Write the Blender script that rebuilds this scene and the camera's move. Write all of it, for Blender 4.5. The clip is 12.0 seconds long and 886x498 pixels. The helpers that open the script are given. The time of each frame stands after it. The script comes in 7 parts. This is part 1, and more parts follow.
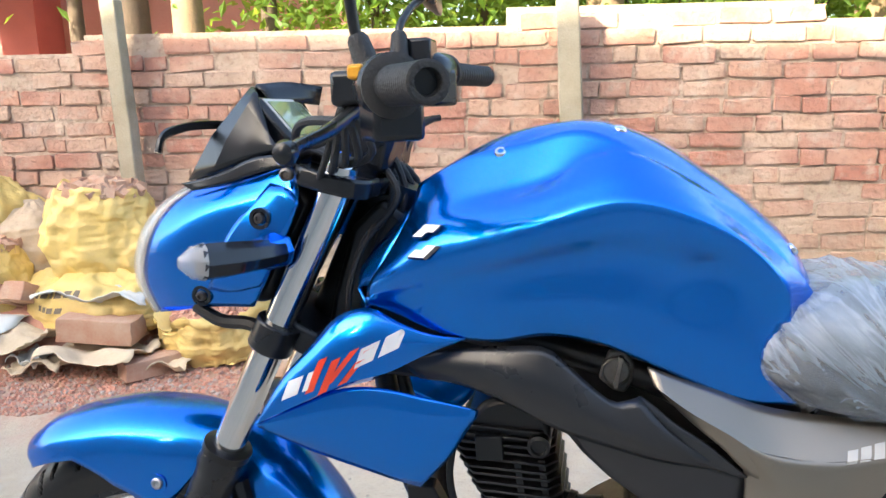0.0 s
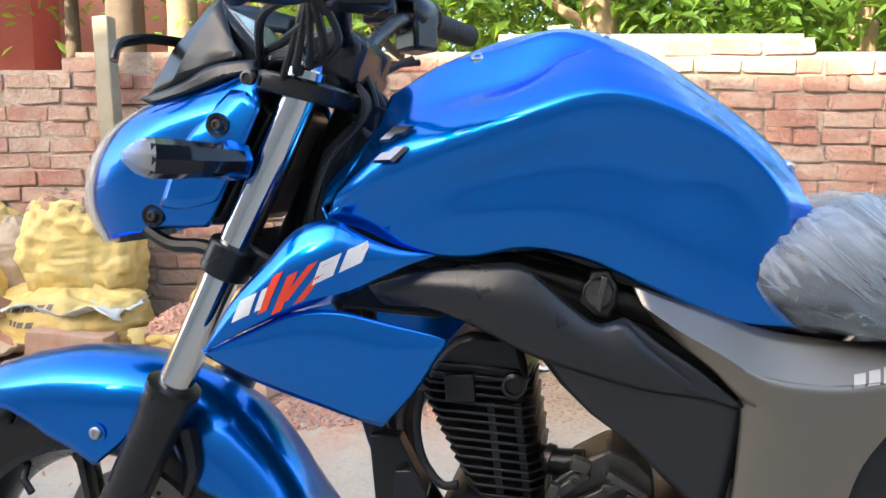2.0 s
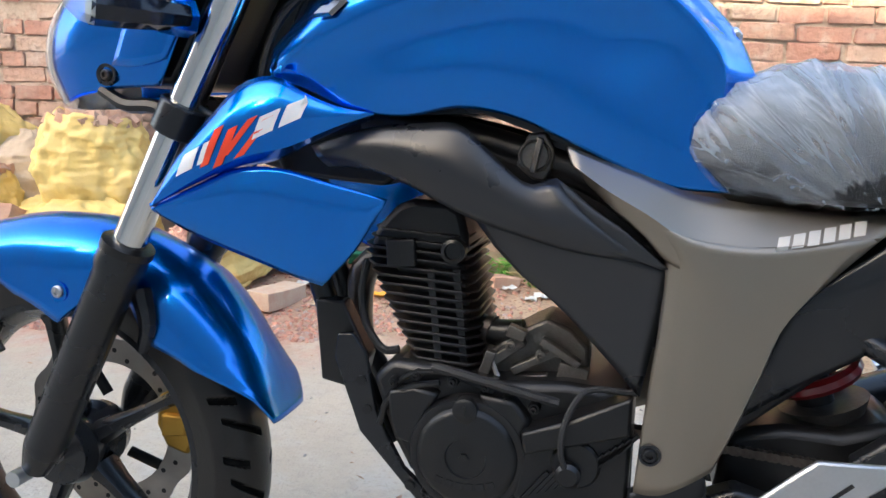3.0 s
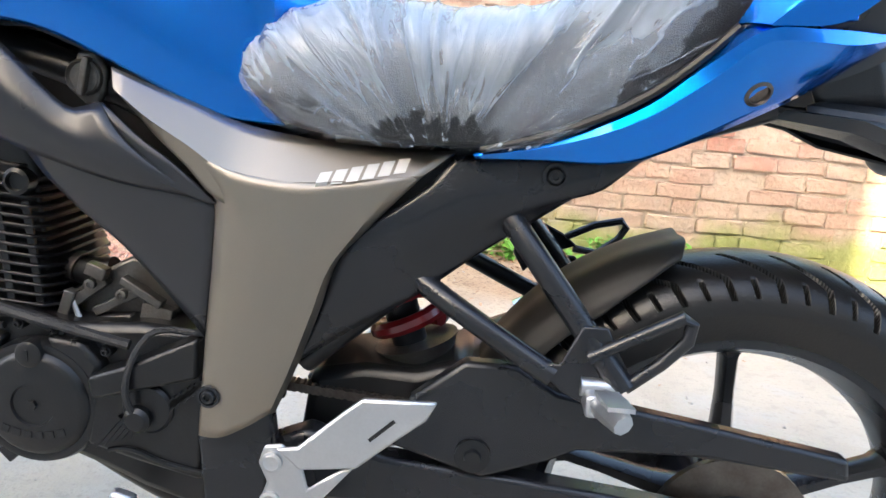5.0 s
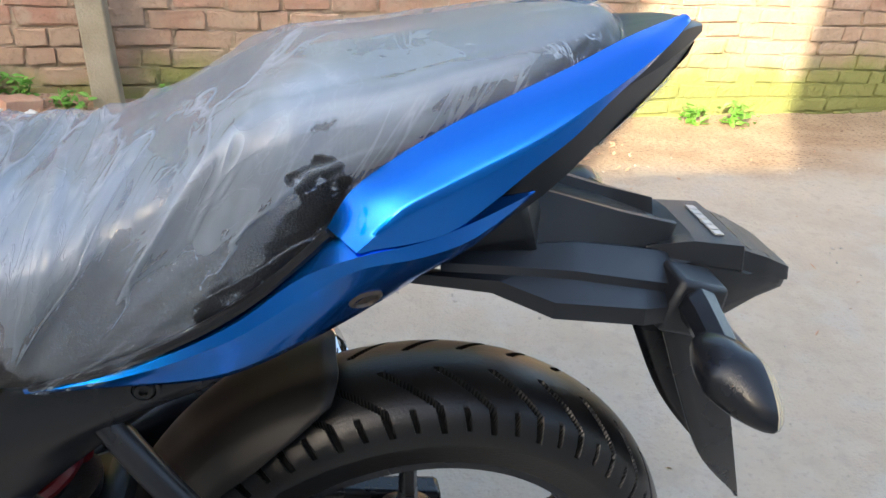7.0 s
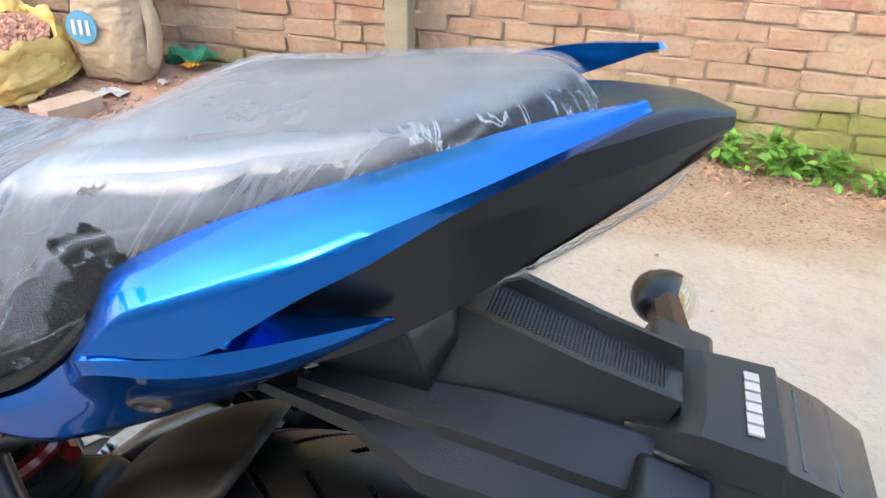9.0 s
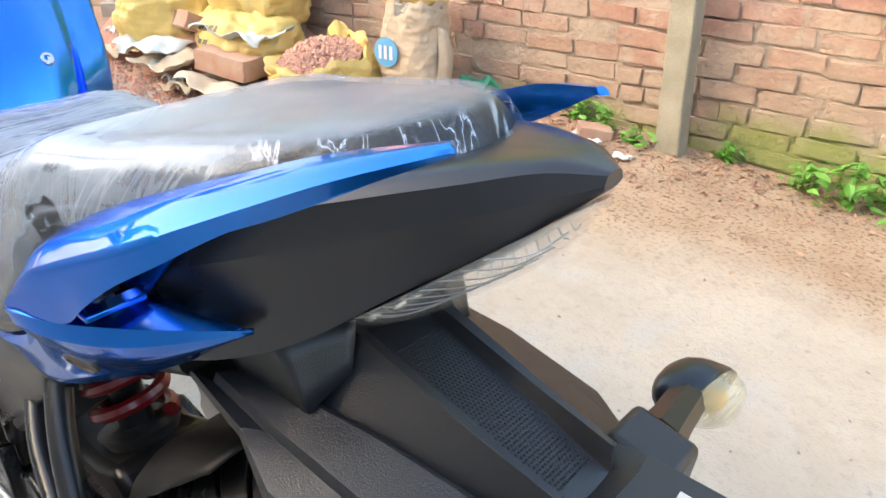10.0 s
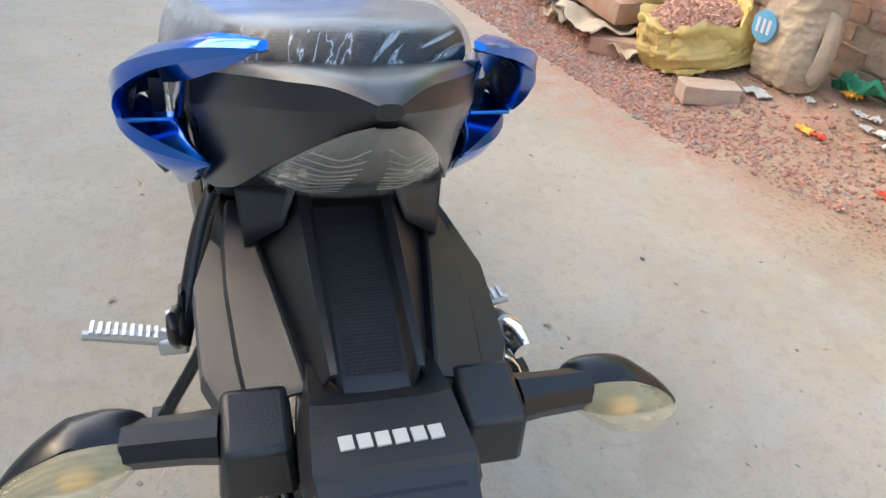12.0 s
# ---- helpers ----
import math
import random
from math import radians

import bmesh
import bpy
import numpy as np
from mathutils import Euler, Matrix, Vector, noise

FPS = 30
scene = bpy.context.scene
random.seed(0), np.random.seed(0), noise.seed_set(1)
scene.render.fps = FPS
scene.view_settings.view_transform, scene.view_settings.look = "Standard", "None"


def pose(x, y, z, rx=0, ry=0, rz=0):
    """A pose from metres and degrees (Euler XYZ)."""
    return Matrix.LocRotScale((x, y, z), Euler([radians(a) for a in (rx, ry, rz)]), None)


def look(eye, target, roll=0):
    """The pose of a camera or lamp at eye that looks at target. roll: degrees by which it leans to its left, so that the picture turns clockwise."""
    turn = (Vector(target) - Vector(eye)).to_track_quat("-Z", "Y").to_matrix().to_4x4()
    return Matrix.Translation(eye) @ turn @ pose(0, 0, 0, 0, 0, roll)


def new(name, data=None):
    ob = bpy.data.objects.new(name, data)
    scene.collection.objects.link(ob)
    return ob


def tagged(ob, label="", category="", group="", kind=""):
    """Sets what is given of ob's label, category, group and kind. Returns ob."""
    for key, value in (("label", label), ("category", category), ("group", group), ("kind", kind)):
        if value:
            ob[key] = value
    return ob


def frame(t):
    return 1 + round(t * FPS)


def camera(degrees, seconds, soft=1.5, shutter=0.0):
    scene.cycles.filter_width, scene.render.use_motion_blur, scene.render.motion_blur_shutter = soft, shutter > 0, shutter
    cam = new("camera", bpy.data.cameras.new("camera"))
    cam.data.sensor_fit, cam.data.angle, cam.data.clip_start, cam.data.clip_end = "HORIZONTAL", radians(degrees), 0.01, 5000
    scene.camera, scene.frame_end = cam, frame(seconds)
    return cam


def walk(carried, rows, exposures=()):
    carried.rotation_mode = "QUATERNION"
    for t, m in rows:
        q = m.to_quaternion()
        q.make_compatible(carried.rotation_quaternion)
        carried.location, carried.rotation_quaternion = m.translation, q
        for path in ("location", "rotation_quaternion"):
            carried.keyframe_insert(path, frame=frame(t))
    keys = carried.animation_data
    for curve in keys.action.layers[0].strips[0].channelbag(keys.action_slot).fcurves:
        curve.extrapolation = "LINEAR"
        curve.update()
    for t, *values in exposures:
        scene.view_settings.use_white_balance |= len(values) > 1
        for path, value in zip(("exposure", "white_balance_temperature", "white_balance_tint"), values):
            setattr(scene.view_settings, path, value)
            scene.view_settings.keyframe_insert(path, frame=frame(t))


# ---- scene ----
cam = camera(60.8, 12.0)
# seconds, eye, target, roll
PATH = [
    (0, (0.644, -0.942, 1.023), (0.228, 0.983, 0.675), -2.1),
    (0.5, (0.603, -0.885, 0.924), (0.237, 1.069, 0.708), -2.5),
    (1, (0.595, -0.885, 0.907), (0.256, 1.079, 0.74), -2.5),
    (1.5, (0.617, -0.893, 0.89), (0.265, 1.069, 0.727), -1.8),
    (2, (0.655, -0.893, 0.851), (0.257, 1.058, 0.666), -0.6),
    (2.5, (0.699, -0.892, 0.808), (0.242, 1.04, 0.562), 0.7),
    (2.7, (0.718, -0.893, 0.787), (0.247, 1.031, 0.509), 1.2),
    (4.3, (0.951, -0.837, 0.728), (0.576, 1.072, 0.264), 3.3),
    (4.5, (0.98, -0.828, 0.738), (0.687, 1.096, 0.275), 3.7),
    (5, (1.041, -0.811, 0.757), (0.946, 1.137, 0.313), 4.3),
    (5.5, (1.071, -0.788, 0.827), (1.218, 1.155, 0.373), 4.1),
    (6, (1.161, -0.768, 0.929), (1.406, 1.14, 0.384), 1.8),
    (6.5, (1.225, -0.724, 0.971), (1.549, 1.13, 0.293), 0.8),
    (7, (1.223, -0.585, 1.051), (1.592, 1.127, 0.085), 4.0),
    (7.5, (1.242, -0.503, 1.099), (1.6, 1.12, -0.013), 5.3),
    (7.7, (1.258, -0.482, 1.098), (1.577, 1.145, -0.021), 5.0),
    (9.3, (1.581, -0.399, 1.049), (0.874, 1.213, 0.1), 1.8),
    (9.5, (1.624, -0.388, 1.054), (0.771, 1.162, 0.121), 1.4),
    (10, (1.701, -0.283, 1.047), (0.519, 1.049, 0.136), 0.2),
    (10.5, (1.745, -0.228, 1.036), (0.32, 0.868, 0.159), 0.7),
    (11, (1.839, -0.191, 1.052), (0.244, 0.671, 0.207), 2.2),
    (11.5, (1.894, -0.138, 1.078), (0.251, 0.535, 0.158), 4.3),
    (12, (1.9, -0.078, 1.07), (0.292, 0.444, 0.001), 5.8),
]
walk(cam, [(t, look(eye, target, roll)) for t, eye, target, roll in PATH], [(t, e, k, 8) for t, e, k in ((0, 2.62, 6400), (1.5, 2.48, 6300), (2.7, 2.5, 6350), (4.5, 3.12, 6480), (5.5, 3.06, 6400), (6.5, 2.5, 6750), (7.0, 2.25, 6450), (7.7, 2.05, 6200), (9.5, 2.93, 6850), (10.5, 2.87, 7000), (11, 2.42, 6900), (12, 2.5, 6800))])
# ---- world, sun ----
SUN_AZ, SUN_EL = 212.0, 25.0
world = bpy.data.worlds.new("world")
scene.world = world
world.use_nodes = True
wn = world.node_tree.nodes
wn.clear()
sky = wn.new("ShaderNodeTexSky")
sky.sky_type = "NISHITA"
sky.sun_disc = False
sky.sun_elevation = radians(SUN_EL)
sky.sun_rotation = radians(SUN_AZ)
sky.air_density, sky.dust_density, sky.ozone_density = 1.0, 4.5, 0.6
bg = wn.new("ShaderNodeBackground")
bg.inputs[1].default_value = 0.15
wo = wn.new("ShaderNodeOutputWorld")
world.node_tree.links.new(sky.outputs[0], bg.inputs[0])
world.node_tree.links.new(bg.outputs[0], wo.inputs[0])
sun_data = bpy.data.lights.new("sun", "SUN")
sun_data.energy, sun_data.angle, sun_data.color = 3.6, radians(0.6), (1.0, 0.87, 0.62)
SUN_DIR = Vector((math.sin(radians(SUN_AZ)) * math.cos(radians(SUN_EL)), math.cos(radians(SUN_AZ)) * math.cos(radians(SUN_EL)), math.sin(radians(SUN_EL))))
sun = new("sun", sun_data)
sun.matrix_world = look(SUN_DIR * 30, (0, 0, 0))

# ---- materials ----
def mat(name, c1, c2=None, scale=8.0, rough=0.5, metal=0.0, bump=0.0, bscale=60.0, coat=0.0, spec=0.5, fine=0.25, rvar=0.1):
    """A surface of two tones at two scales, with roughness variation and relief."""
    m = bpy.data.materials.new(name)
    m.use_nodes = True
    nt = m.node_tree
    b = nt.nodes["Principled BSDF"]
    b.inputs["Roughness"].default_value, b.inputs["Metallic"].default_value = rough, metal
    b.inputs["Coat Weight"].default_value, b.inputs["Coat Roughness"].default_value = coat, 0.04
    b.inputs["Specular IOR Level"].default_value = spec
    c2 = c2 or tuple(v * 0.8 for v in c1)
    tc = nt.nodes.new("ShaderNodeTexCoord")
    n1 = nt.nodes.new("ShaderNodeTexNoise")
    n1.inputs["Scale"].default_value, n1.inputs["Detail"].default_value = scale, 6
    n2 = nt.nodes.new("ShaderNodeTexNoise")
    n2.inputs["Scale"].default_value, n2.inputs["Detail"].default_value = bscale, 4
    mixf = nt.nodes.new("ShaderNodeMix")
    mixf.inputs[0].default_value = fine
    ramp = nt.nodes.new("ShaderNodeMapRange")
    ramp.inputs[1].default_value, ramp.inputs[2].default_value = 0.3, 0.7
    mc = nt.nodes.new("ShaderNodeMix")
    mc.data_type = "RGBA"
    mc.inputs[6].default_value, mc.inputs[7].default_value = (*c1, 1), (*c2, 1)
    L = nt.links.new
    L(tc.outputs["Object"], n1.inputs["Vector"])
    L(tc.outputs["Object"], n2.inputs["Vector"])
    L(n1.outputs["Fac"], mixf.inputs[2])
    L(n2.outputs["Fac"], mixf.inputs[3])
    L(mixf.outputs[0], ramp.inputs[0])
    L(ramp.outputs[0], mc.inputs[0])
    L(mc.outputs[2], b.inputs["Base Color"])
    if rvar:
        rr = nt.nodes.new("ShaderNodeMapRange")
        rr.inputs[3].default_value, rr.inputs[4].default_value = max(rough - rvar, 0.02), min(rough + rvar, 1)
        L(n1.outputs["Fac"], rr.inputs[0])
        L(rr.outputs[0], b.inputs["Roughness"])
    if bump:
        bp = nt.nodes.new("ShaderNodeBump")
        bp.inputs["Strength"].default_value, bp.inputs["Distance"].default_value = bump, 0.004
        L(n2.outputs["Fac"], bp.inputs["Height"])
        L(bp.outputs[0], b.inputs["Normal"])
    return m

M = {}
M["blue"] = mat("blue metallic paint", (0.0, 0.185, 0.74), (0.0, 0.175, 0.68), 3, 0.25, 0.94, 0.02, 1400, 0.75, rvar=0.03)
M["blue"].node_tree.nodes["Principled BSDF"].inputs["Specular Tint"].default_value = (0.03, 0.45, 1.0, 1)
M["black"] = mat("satin black plastic", (0.008, 0.009, 0.0115), (0.013, 0.0142, 0.017), 9, 0.27, 0, 0.035, 700, spec=0.45)
M["grey"] = mat("dark grey moulded plastic", (0.012, 0.0135, 0.0165), (0.018, 0.0195, 0.0235), 6, 0.29, 0, 0.06, 1000, spec=0.54)
M["arm"] = mat("grained black mudguard plastic", (0.010, 0.0112, 0.0138), (0.015, 0.0165, 0.0195), 7, 0.33, 0, 0.20, 1100, spec=0.52)
M["silver"] = mat("warm silver paint", (0.28, 0.245, 0.20), (0.245, 0.215, 0.175), 4, 0.39, 0.88, 0.02, 900, 0.3, rvar=0.04)
M["chrome"] = mat("chrome", (0.75, 0.74, 0.72), (0.68, 0.67, 0.66), 8, 0.09, 1, rvar=0.03)
M["emblem"] = mat("dark chrome", (0.26, 0.26, 0.27), (0.20, 0.20, 0.21), 8, 0.14, 1, rvar=0.03)
M["alloy"] = mat("cast aluminium", (0.55, 0.56, 0.57), (0.45, 0.46, 0.47), 12, 0.38, 0.9, 0.08, 300)
M["engine"] = mat("black engine paint", (0.007, 0.0074, 0.0085), (0.012, 0.0122, 0.013), 14, 0.33, 0.1, 0.05, 300, spec=0.42)
M["cast"] = mat("dull cast metal", (0.16, 0.155, 0.145), (0.08, 0.07, 0.06), 25, 0.42, 0.7, 0.2, 300)
M["steel"] = mat("oiled steel", (0.18, 0.16, 0.14), (0.10, 0.08, 0.07), 40, 0.4, 0.9, 0.1, 300)
M["rubber"] = mat("tyre rubber", (0.006, 0.006, 0.0065), (0.011, 0.0105, 0.010), 10, 0.33, 0, 0.12, 400, spec=0.42)
M["matt"] = mat("matt black hugger plastic", (0.010, 0.0095, 0.009), (0.016, 0.015, 0.0135), 6, 0.52, 0, 0.05, 500, spec=0.32)
# darker than the tyre rubber, to put shade into the tread cuts
M["groove"] = mat("matt rubber, darkened as shade in the tread cuts", (.004, .004, .004), (.007, .007, .0065), 12, 0.85, 0, 0.1, 400, spec=0.12)
M["grip"] = mat("grip rubber", (0.012, 0.012, 0.013), (0.02, 0.02, 0.02), 30, 0.6, 0, 0.4, 350)
M["gold"] = mat("gold anodised caliper", (0.55, 0.33, 0.06), (0.42, 0.24, 0.04), 20, 0.35, 0.7, 0.05)
M["disc"] = mat("brake disc steel", (0.42, 0.39, 0.35), (0.33, 0.30, 0.27), 25, 0.5, 0.55)
M["red"] = mat("red spring paint", (0.26, 0.008, 0.014), (0.18, 0.007, 0.010), 10, 0.3, 0, coat=0.5)
M["seat"] = mat("black seat vinyl", (0.007, 0.007, 0.0075), (0.012, 0.012, 0.0125), 14, 0.4, 0, 0.3, 600)
M["white"] = mat("white decal film", (0.72, 0.73, 0.74), (0.66, 0.67, 0.68), 20, 0.4)
M["redfilm"] = mat("red decal film", (0.75, 0.05, 0.02), (0.7, 0.07, 0.02), 20, 0.35)
M["greyfilm"] = mat("pale grey lettering", (0.55, 0.53, 0.49), (0.48, 0.46, 0.43), 20, 0.45)
M["yellow"] = mat("yellow switch plastic", (0.75, 0.36, 0.02), None, 20, 0.4)
M["lcd"] = mat("lcd glass", (0.20, 0.24, 0.13), (0.16, 0.19, 0.11), 12, 0.08, 0, coat=0.6)
M["plate"] = mat("number plate back", (0.35, 0.35, 0.36), None, 20, 0.4, 0.5)

def clear(name, tint, rough=0.05, mixv=0.55, ribs=0.25):
    """Moulded clear plastic: partly see-through, glossy."""
    m = bpy.data.materials.new(name)
    m.use_nodes = True
    nt = m.node_tree
    b = nt.nodes["Principled BSDF"]
    b.inputs["Base Color"].default_value = (*tint, 1)
    b.inputs["Roughness"].default_value = rough
    tr = nt.nodes.new("ShaderNodeBsdfTransparent")
    mx = nt.nodes.new("ShaderNodeMixShader")
    tc = nt.nodes.new("ShaderNodeTexCoord")
    wv = nt.nodes.new("ShaderNodeTexWave")
    wv.inputs["Scale"].default_value, wv.inputs["Distortion"].default_value = 90, 1.5
    bp = nt.nodes.new("ShaderNodeBump")
    bp.inputs["Strength"].default_value, bp.inputs["Distance"].default_value = ribs, 0.002
    nt.links.new(tc.outputs["Object"], wv.inputs["Vector"])
    nt.links.new(wv.outputs["Fac"], bp.inputs["Height"])
    nt.links.new(bp.outputs[0], b.inputs["Normal"])
    mx.inputs[0].default_value = mixv
    nt.links.new(tr.outputs[0], mx.inputs[1])
    nt.links.new(b.outputs[0], mx.inputs[2])
    nt.links.new(mx.outputs[0], nt.nodes["Material Output"].inputs[0])
    return m

M["lens"] = clear("clear moulded lens", (0.72, 0.70, 0.65), 0.05, 0.09, 0.5)
def pressed_reflector():
    """Bright pressed sheet behind a lens: slanting ribs crossed by finer ones."""
    m = bpy.data.materials.new("pressed reflector")
    m.use_nodes = True
    nt = m.node_tree
    b = nt.nodes["Principled BSDF"]
    b.inputs["Base Color"].default_value = (0.88, 0.85, 0.79, 1)
    b.inputs["Metallic"].default_value, b.inputs["Roughness"].default_value = 0.75, 0.18
    tc = nt.nodes.new("ShaderNodeTexCoord")
    src = tc.outputs["Object"]
    last = None
    for scale, turn, dist in ((36, (0.2, 0.5, 0.9), 0.006), (70, (0.1, -0.4, -0.7), 0.003)):
        mp = nt.nodes.new("ShaderNodeMapping")
        mp.inputs["Rotation"].default_value = turn
        wv = nt.nodes.new("ShaderNodeTexWave")
        wv.wave_profile = "SAW"
        wv.inputs["Scale"].default_value = scale
        bp = nt.nodes.new("ShaderNodeBump")
        bp.inputs["Strength"].default_value, bp.inputs["Distance"].default_value = 0.9, dist
        nt.links.new(src, mp.inputs["Vector"])
        nt.links.new(mp.outputs[0], wv.inputs["Vector"])
        nt.links.new(wv.outputs["Fac"], bp.inputs["Height"])
        if last:
            nt.links.new(last, bp.inputs["Normal"])
        last = bp.outputs[0]
    nt.links.new(last, b.inputs["Normal"])
    return m
M["reflector"] = pressed_reflector()
M["amber"] = clear("clear indicator lens", (0.86, 0.70, 0.42), 0.06, 0.36)
M["clearlens"] = clear("clear front lens", (0.70, 0.70, 0.68), 0.05, 0.4, 0.1)
M["smoke"] = clear("smoked indicator shell", (0.012, 0.013, 0.015), 0.06, 0.9, 0.0)

def film_wrap():
    """Milky protective film: fine folds fan out from the low waist; where it clings to the sides the vinyl shows."""
    m = bpy.data.materials.new("milky plastic film")
    m.use_nodes = True
    nt = m.node_tree
    b = nt.nodes["Principled BSDF"]
    b.inputs["Base Color"].default_value = (0.40, 0.455, 0.52, 1)
    b.inputs["Roughness"].default_value = 0.24
    b.inputs["Specular IOR Level"].default_value = 0.8
    L = nt.links.new
    tc = nt.nodes.new("ShaderNodeTexCoord")
    sep = nt.nodes.new("ShaderNodeSeparateXYZ")
    L(tc.outputs["Object"], sep.inputs[0])
    nz = nt.nodes.new("ShaderNodeSeparateXYZ")
    L(tc.outputs["Normal"], nz.inputs[0])
    def mth(op, p, q=0.0):
        k = nt.nodes.new("ShaderNodeMath")
        k.operation = op
        for i, v in ((0, p), (1, q)):
            if isinstance(v, (int, float)):
                k.inputs[i].default_value = v
            else:
                L(v, k.inputs[i])
        return k.outputs[0]
    def rng(v, a0, a1, b0, b1):
        k = nt.nodes.new("ShaderNodeMapRange")
        for i, q in enumerate((a0, a1, b0, b1)):
            k.inputs[i + 1].default_value = q
        L(v, k.inputs[0])
        return k.outputs[0]
    def grain(vec, scale, detail, warp=0.0):
        k = nt.nodes.new("ShaderNodeTexNoise")
        k.inputs["Scale"].default_value, k.inputs["Detail"].default_value, k.inputs["Distortion"].default_value = scale, detail, warp
        L(vec, k.inputs["Vector"])
        return k.outputs["Fac"]
    dx, dz = mth("SUBTRACT", sep.outputs[0], 1.0), mth("SUBTRACT", sep.outputs[2], .655)
    ang = mth("ARCTAN2", dz, dx)
    rad = mth("SQRT", mth("ADD", mth("MULTIPLY", dx, dx), mth("MULTIPLY", dz, dz)))
    cmb = nt.nodes.new("ShaderNodeCombineXYZ")
    L(mth("MULTIPLY", ang, 4.6), cmb.inputs[0])
    L(mth("MULTIPLY", rad, 5), cmb.inputs[1])
    L(mth("MULTIPLY", sep.outputs[1], 4), cmb.inputs[2])
    f1 = grain(cmb.outputs[0], 1.0, 3, 0.7)
    f2 = grain(cmb.outputs[0], 1.9, 2, 0.6)
    # thin ridges where a noise crosses its middle
    r1 = rng(mth("ABSOLUTE", mth("SUBTRACT", f1, .5)), 0.0, 0.03, 1.0, 0.0)
    r2 = rng(mth("ABSOLUTE", mth("SUBTRACT", f2, .5)), 0.0, 0.05, 1.0, 0.0)
    r3 = rng(mth("ABSOLUTE", mth("SUBTRACT", grain(cmb.outputs[0], 4.2, 3, 0.9), .5)), 0.0, 0.028, 1.0, 0.0)
    side = rng(nz.outputs[2], 0.62, 0.35, 0.0, 1.0)
    # the film clings along the seat's lower rim and at its rear end
    rim = mth("SUBTRACT", sep.outputs[2], mth("MAXIMUM", .700, mth("ADD", .700, mth("MULTIPLY", mth("SUBTRACT", sep.outputs[0], 1.05), .545))))
    rear = rng(sep.outputs[0], 1.375, 1.44, 0.0, 0.34)
    n2 = grain(tc.outputs["Object"], 7, 6, 0.3)
    fan = mth("MULTIPLY", mth("SUBTRACT", f2, .5), .22)
    press = mth("ADD", mth("SUBTRACT", mth("ADD", n2, fan), mth("MULTIPLY", rim, 2.3)), rear)
    cling = mth("MULTIPLY", rng(press, 0.435, 0.455, 0.0, 1.0), mth("MAXIMUM", mth("MULTIPLY", side, rng(sep.outputs[0], 1.245, 1.275, 1.0, 0.12)), mth("MULTIPLY", rng(nz.outputs[2], 0.93, 0.82, 0.0, 1.0), rng(sep.outputs[0], 1.37, 1.42, 0.0, 1.0))))
    cling = mth("MULTIPLY", cling, mth("MAXIMUM", rng(sep.outputs[0], .87, .94, 0.1, 1.0), rng(sep.outputs[2], .738, .718, 0.0, 1.0)))
    # a torn place on the pillion's front flank
    px, pz = mth("SUBTRACT", sep.outputs[0], 1.238), mth("SUBTRACT", sep.outputs[2], .842)
    hole = mth("SQRT", mth("ADD", mth("MULTIPLY", mth("MULTIPLY", px, px), 1.6), mth("MULTIPLY", pz, pz)))
    hole = rng(mth("ADD", hole, mth("MULTIPLY", mth("SUBTRACT", grain(tc.outputs["Object"], 38, 4, 0.4), .5), .05)), .021, .024, 1.0, 0.0)
    cling = mth("MAXIMUM", cling, mth("MULTIPLY", hole, rng(nz.outputs[2], 0.8, 0.6, 0.0, 1.0)))
    n3 = grain(tc.outputs["Object"], 130, 4, 0.2)
    fleck = rng(n3, 0.60, 0.68, 0.0, 0.45)
    haze = mth("ADD", rng(f1, .34, .64, .40, .66), mth("MULTIPLY", mth("ADD", mth("MULTIPLY", r1, .23), mth("ADD", mth("MULTIPLY", r2, .09), mth("MULTIPLY", r3, .06))), rng(sep.outputs[0], 1.30, 1.20, 0.35, 1.0)))
    haze = mth("MULTIPLY", haze, rng(nz.outputs[2], 0.75, 0.3, 1.0, 0.85))
    # haze thins towards the lower rim: vinyl shows, and its shadow is mixed in
    haze = mth("MULTIPLY", haze, rng(rim, 0.0, .07, .55, 1.0))
    # over the pillion's top the film is stretched clear
    haze = mth("MULTIPLY", haze, mth("SUBTRACT", 1.0, mth("MULTIPLY", rng(sep.outputs[0], 1.20, 1.27, 0.0, .14), rng(nz.outputs[2], .75, .92, 0.0, 1.0))))
    # pillion haze raised slightly; bright short creases, a pale line along its upper edge
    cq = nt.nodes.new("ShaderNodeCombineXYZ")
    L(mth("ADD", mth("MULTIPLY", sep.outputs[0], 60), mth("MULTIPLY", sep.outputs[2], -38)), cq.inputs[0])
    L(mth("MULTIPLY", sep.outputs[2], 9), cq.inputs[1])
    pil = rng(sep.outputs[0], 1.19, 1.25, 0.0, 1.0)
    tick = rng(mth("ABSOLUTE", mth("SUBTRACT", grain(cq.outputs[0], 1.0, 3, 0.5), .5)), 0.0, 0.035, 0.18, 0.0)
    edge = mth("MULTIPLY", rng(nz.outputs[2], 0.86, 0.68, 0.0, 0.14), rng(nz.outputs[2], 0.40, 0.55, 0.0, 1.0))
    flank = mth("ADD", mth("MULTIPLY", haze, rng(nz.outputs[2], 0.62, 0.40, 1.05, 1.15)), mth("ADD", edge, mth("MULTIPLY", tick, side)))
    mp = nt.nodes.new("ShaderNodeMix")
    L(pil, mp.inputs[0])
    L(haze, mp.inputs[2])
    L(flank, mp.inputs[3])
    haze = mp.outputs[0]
    cr = nt.nodes.new("ShaderNodeCombineXYZ")
    L(mth("ADD", mth("MULTIPLY", sep.outputs[1], 46), mth("MULTIPLY", sep.outputs[0], 40)), cr.inputs[0])
    L(mth("MULTIPLY", sep.outputs[2], 26), cr.inputs[1])
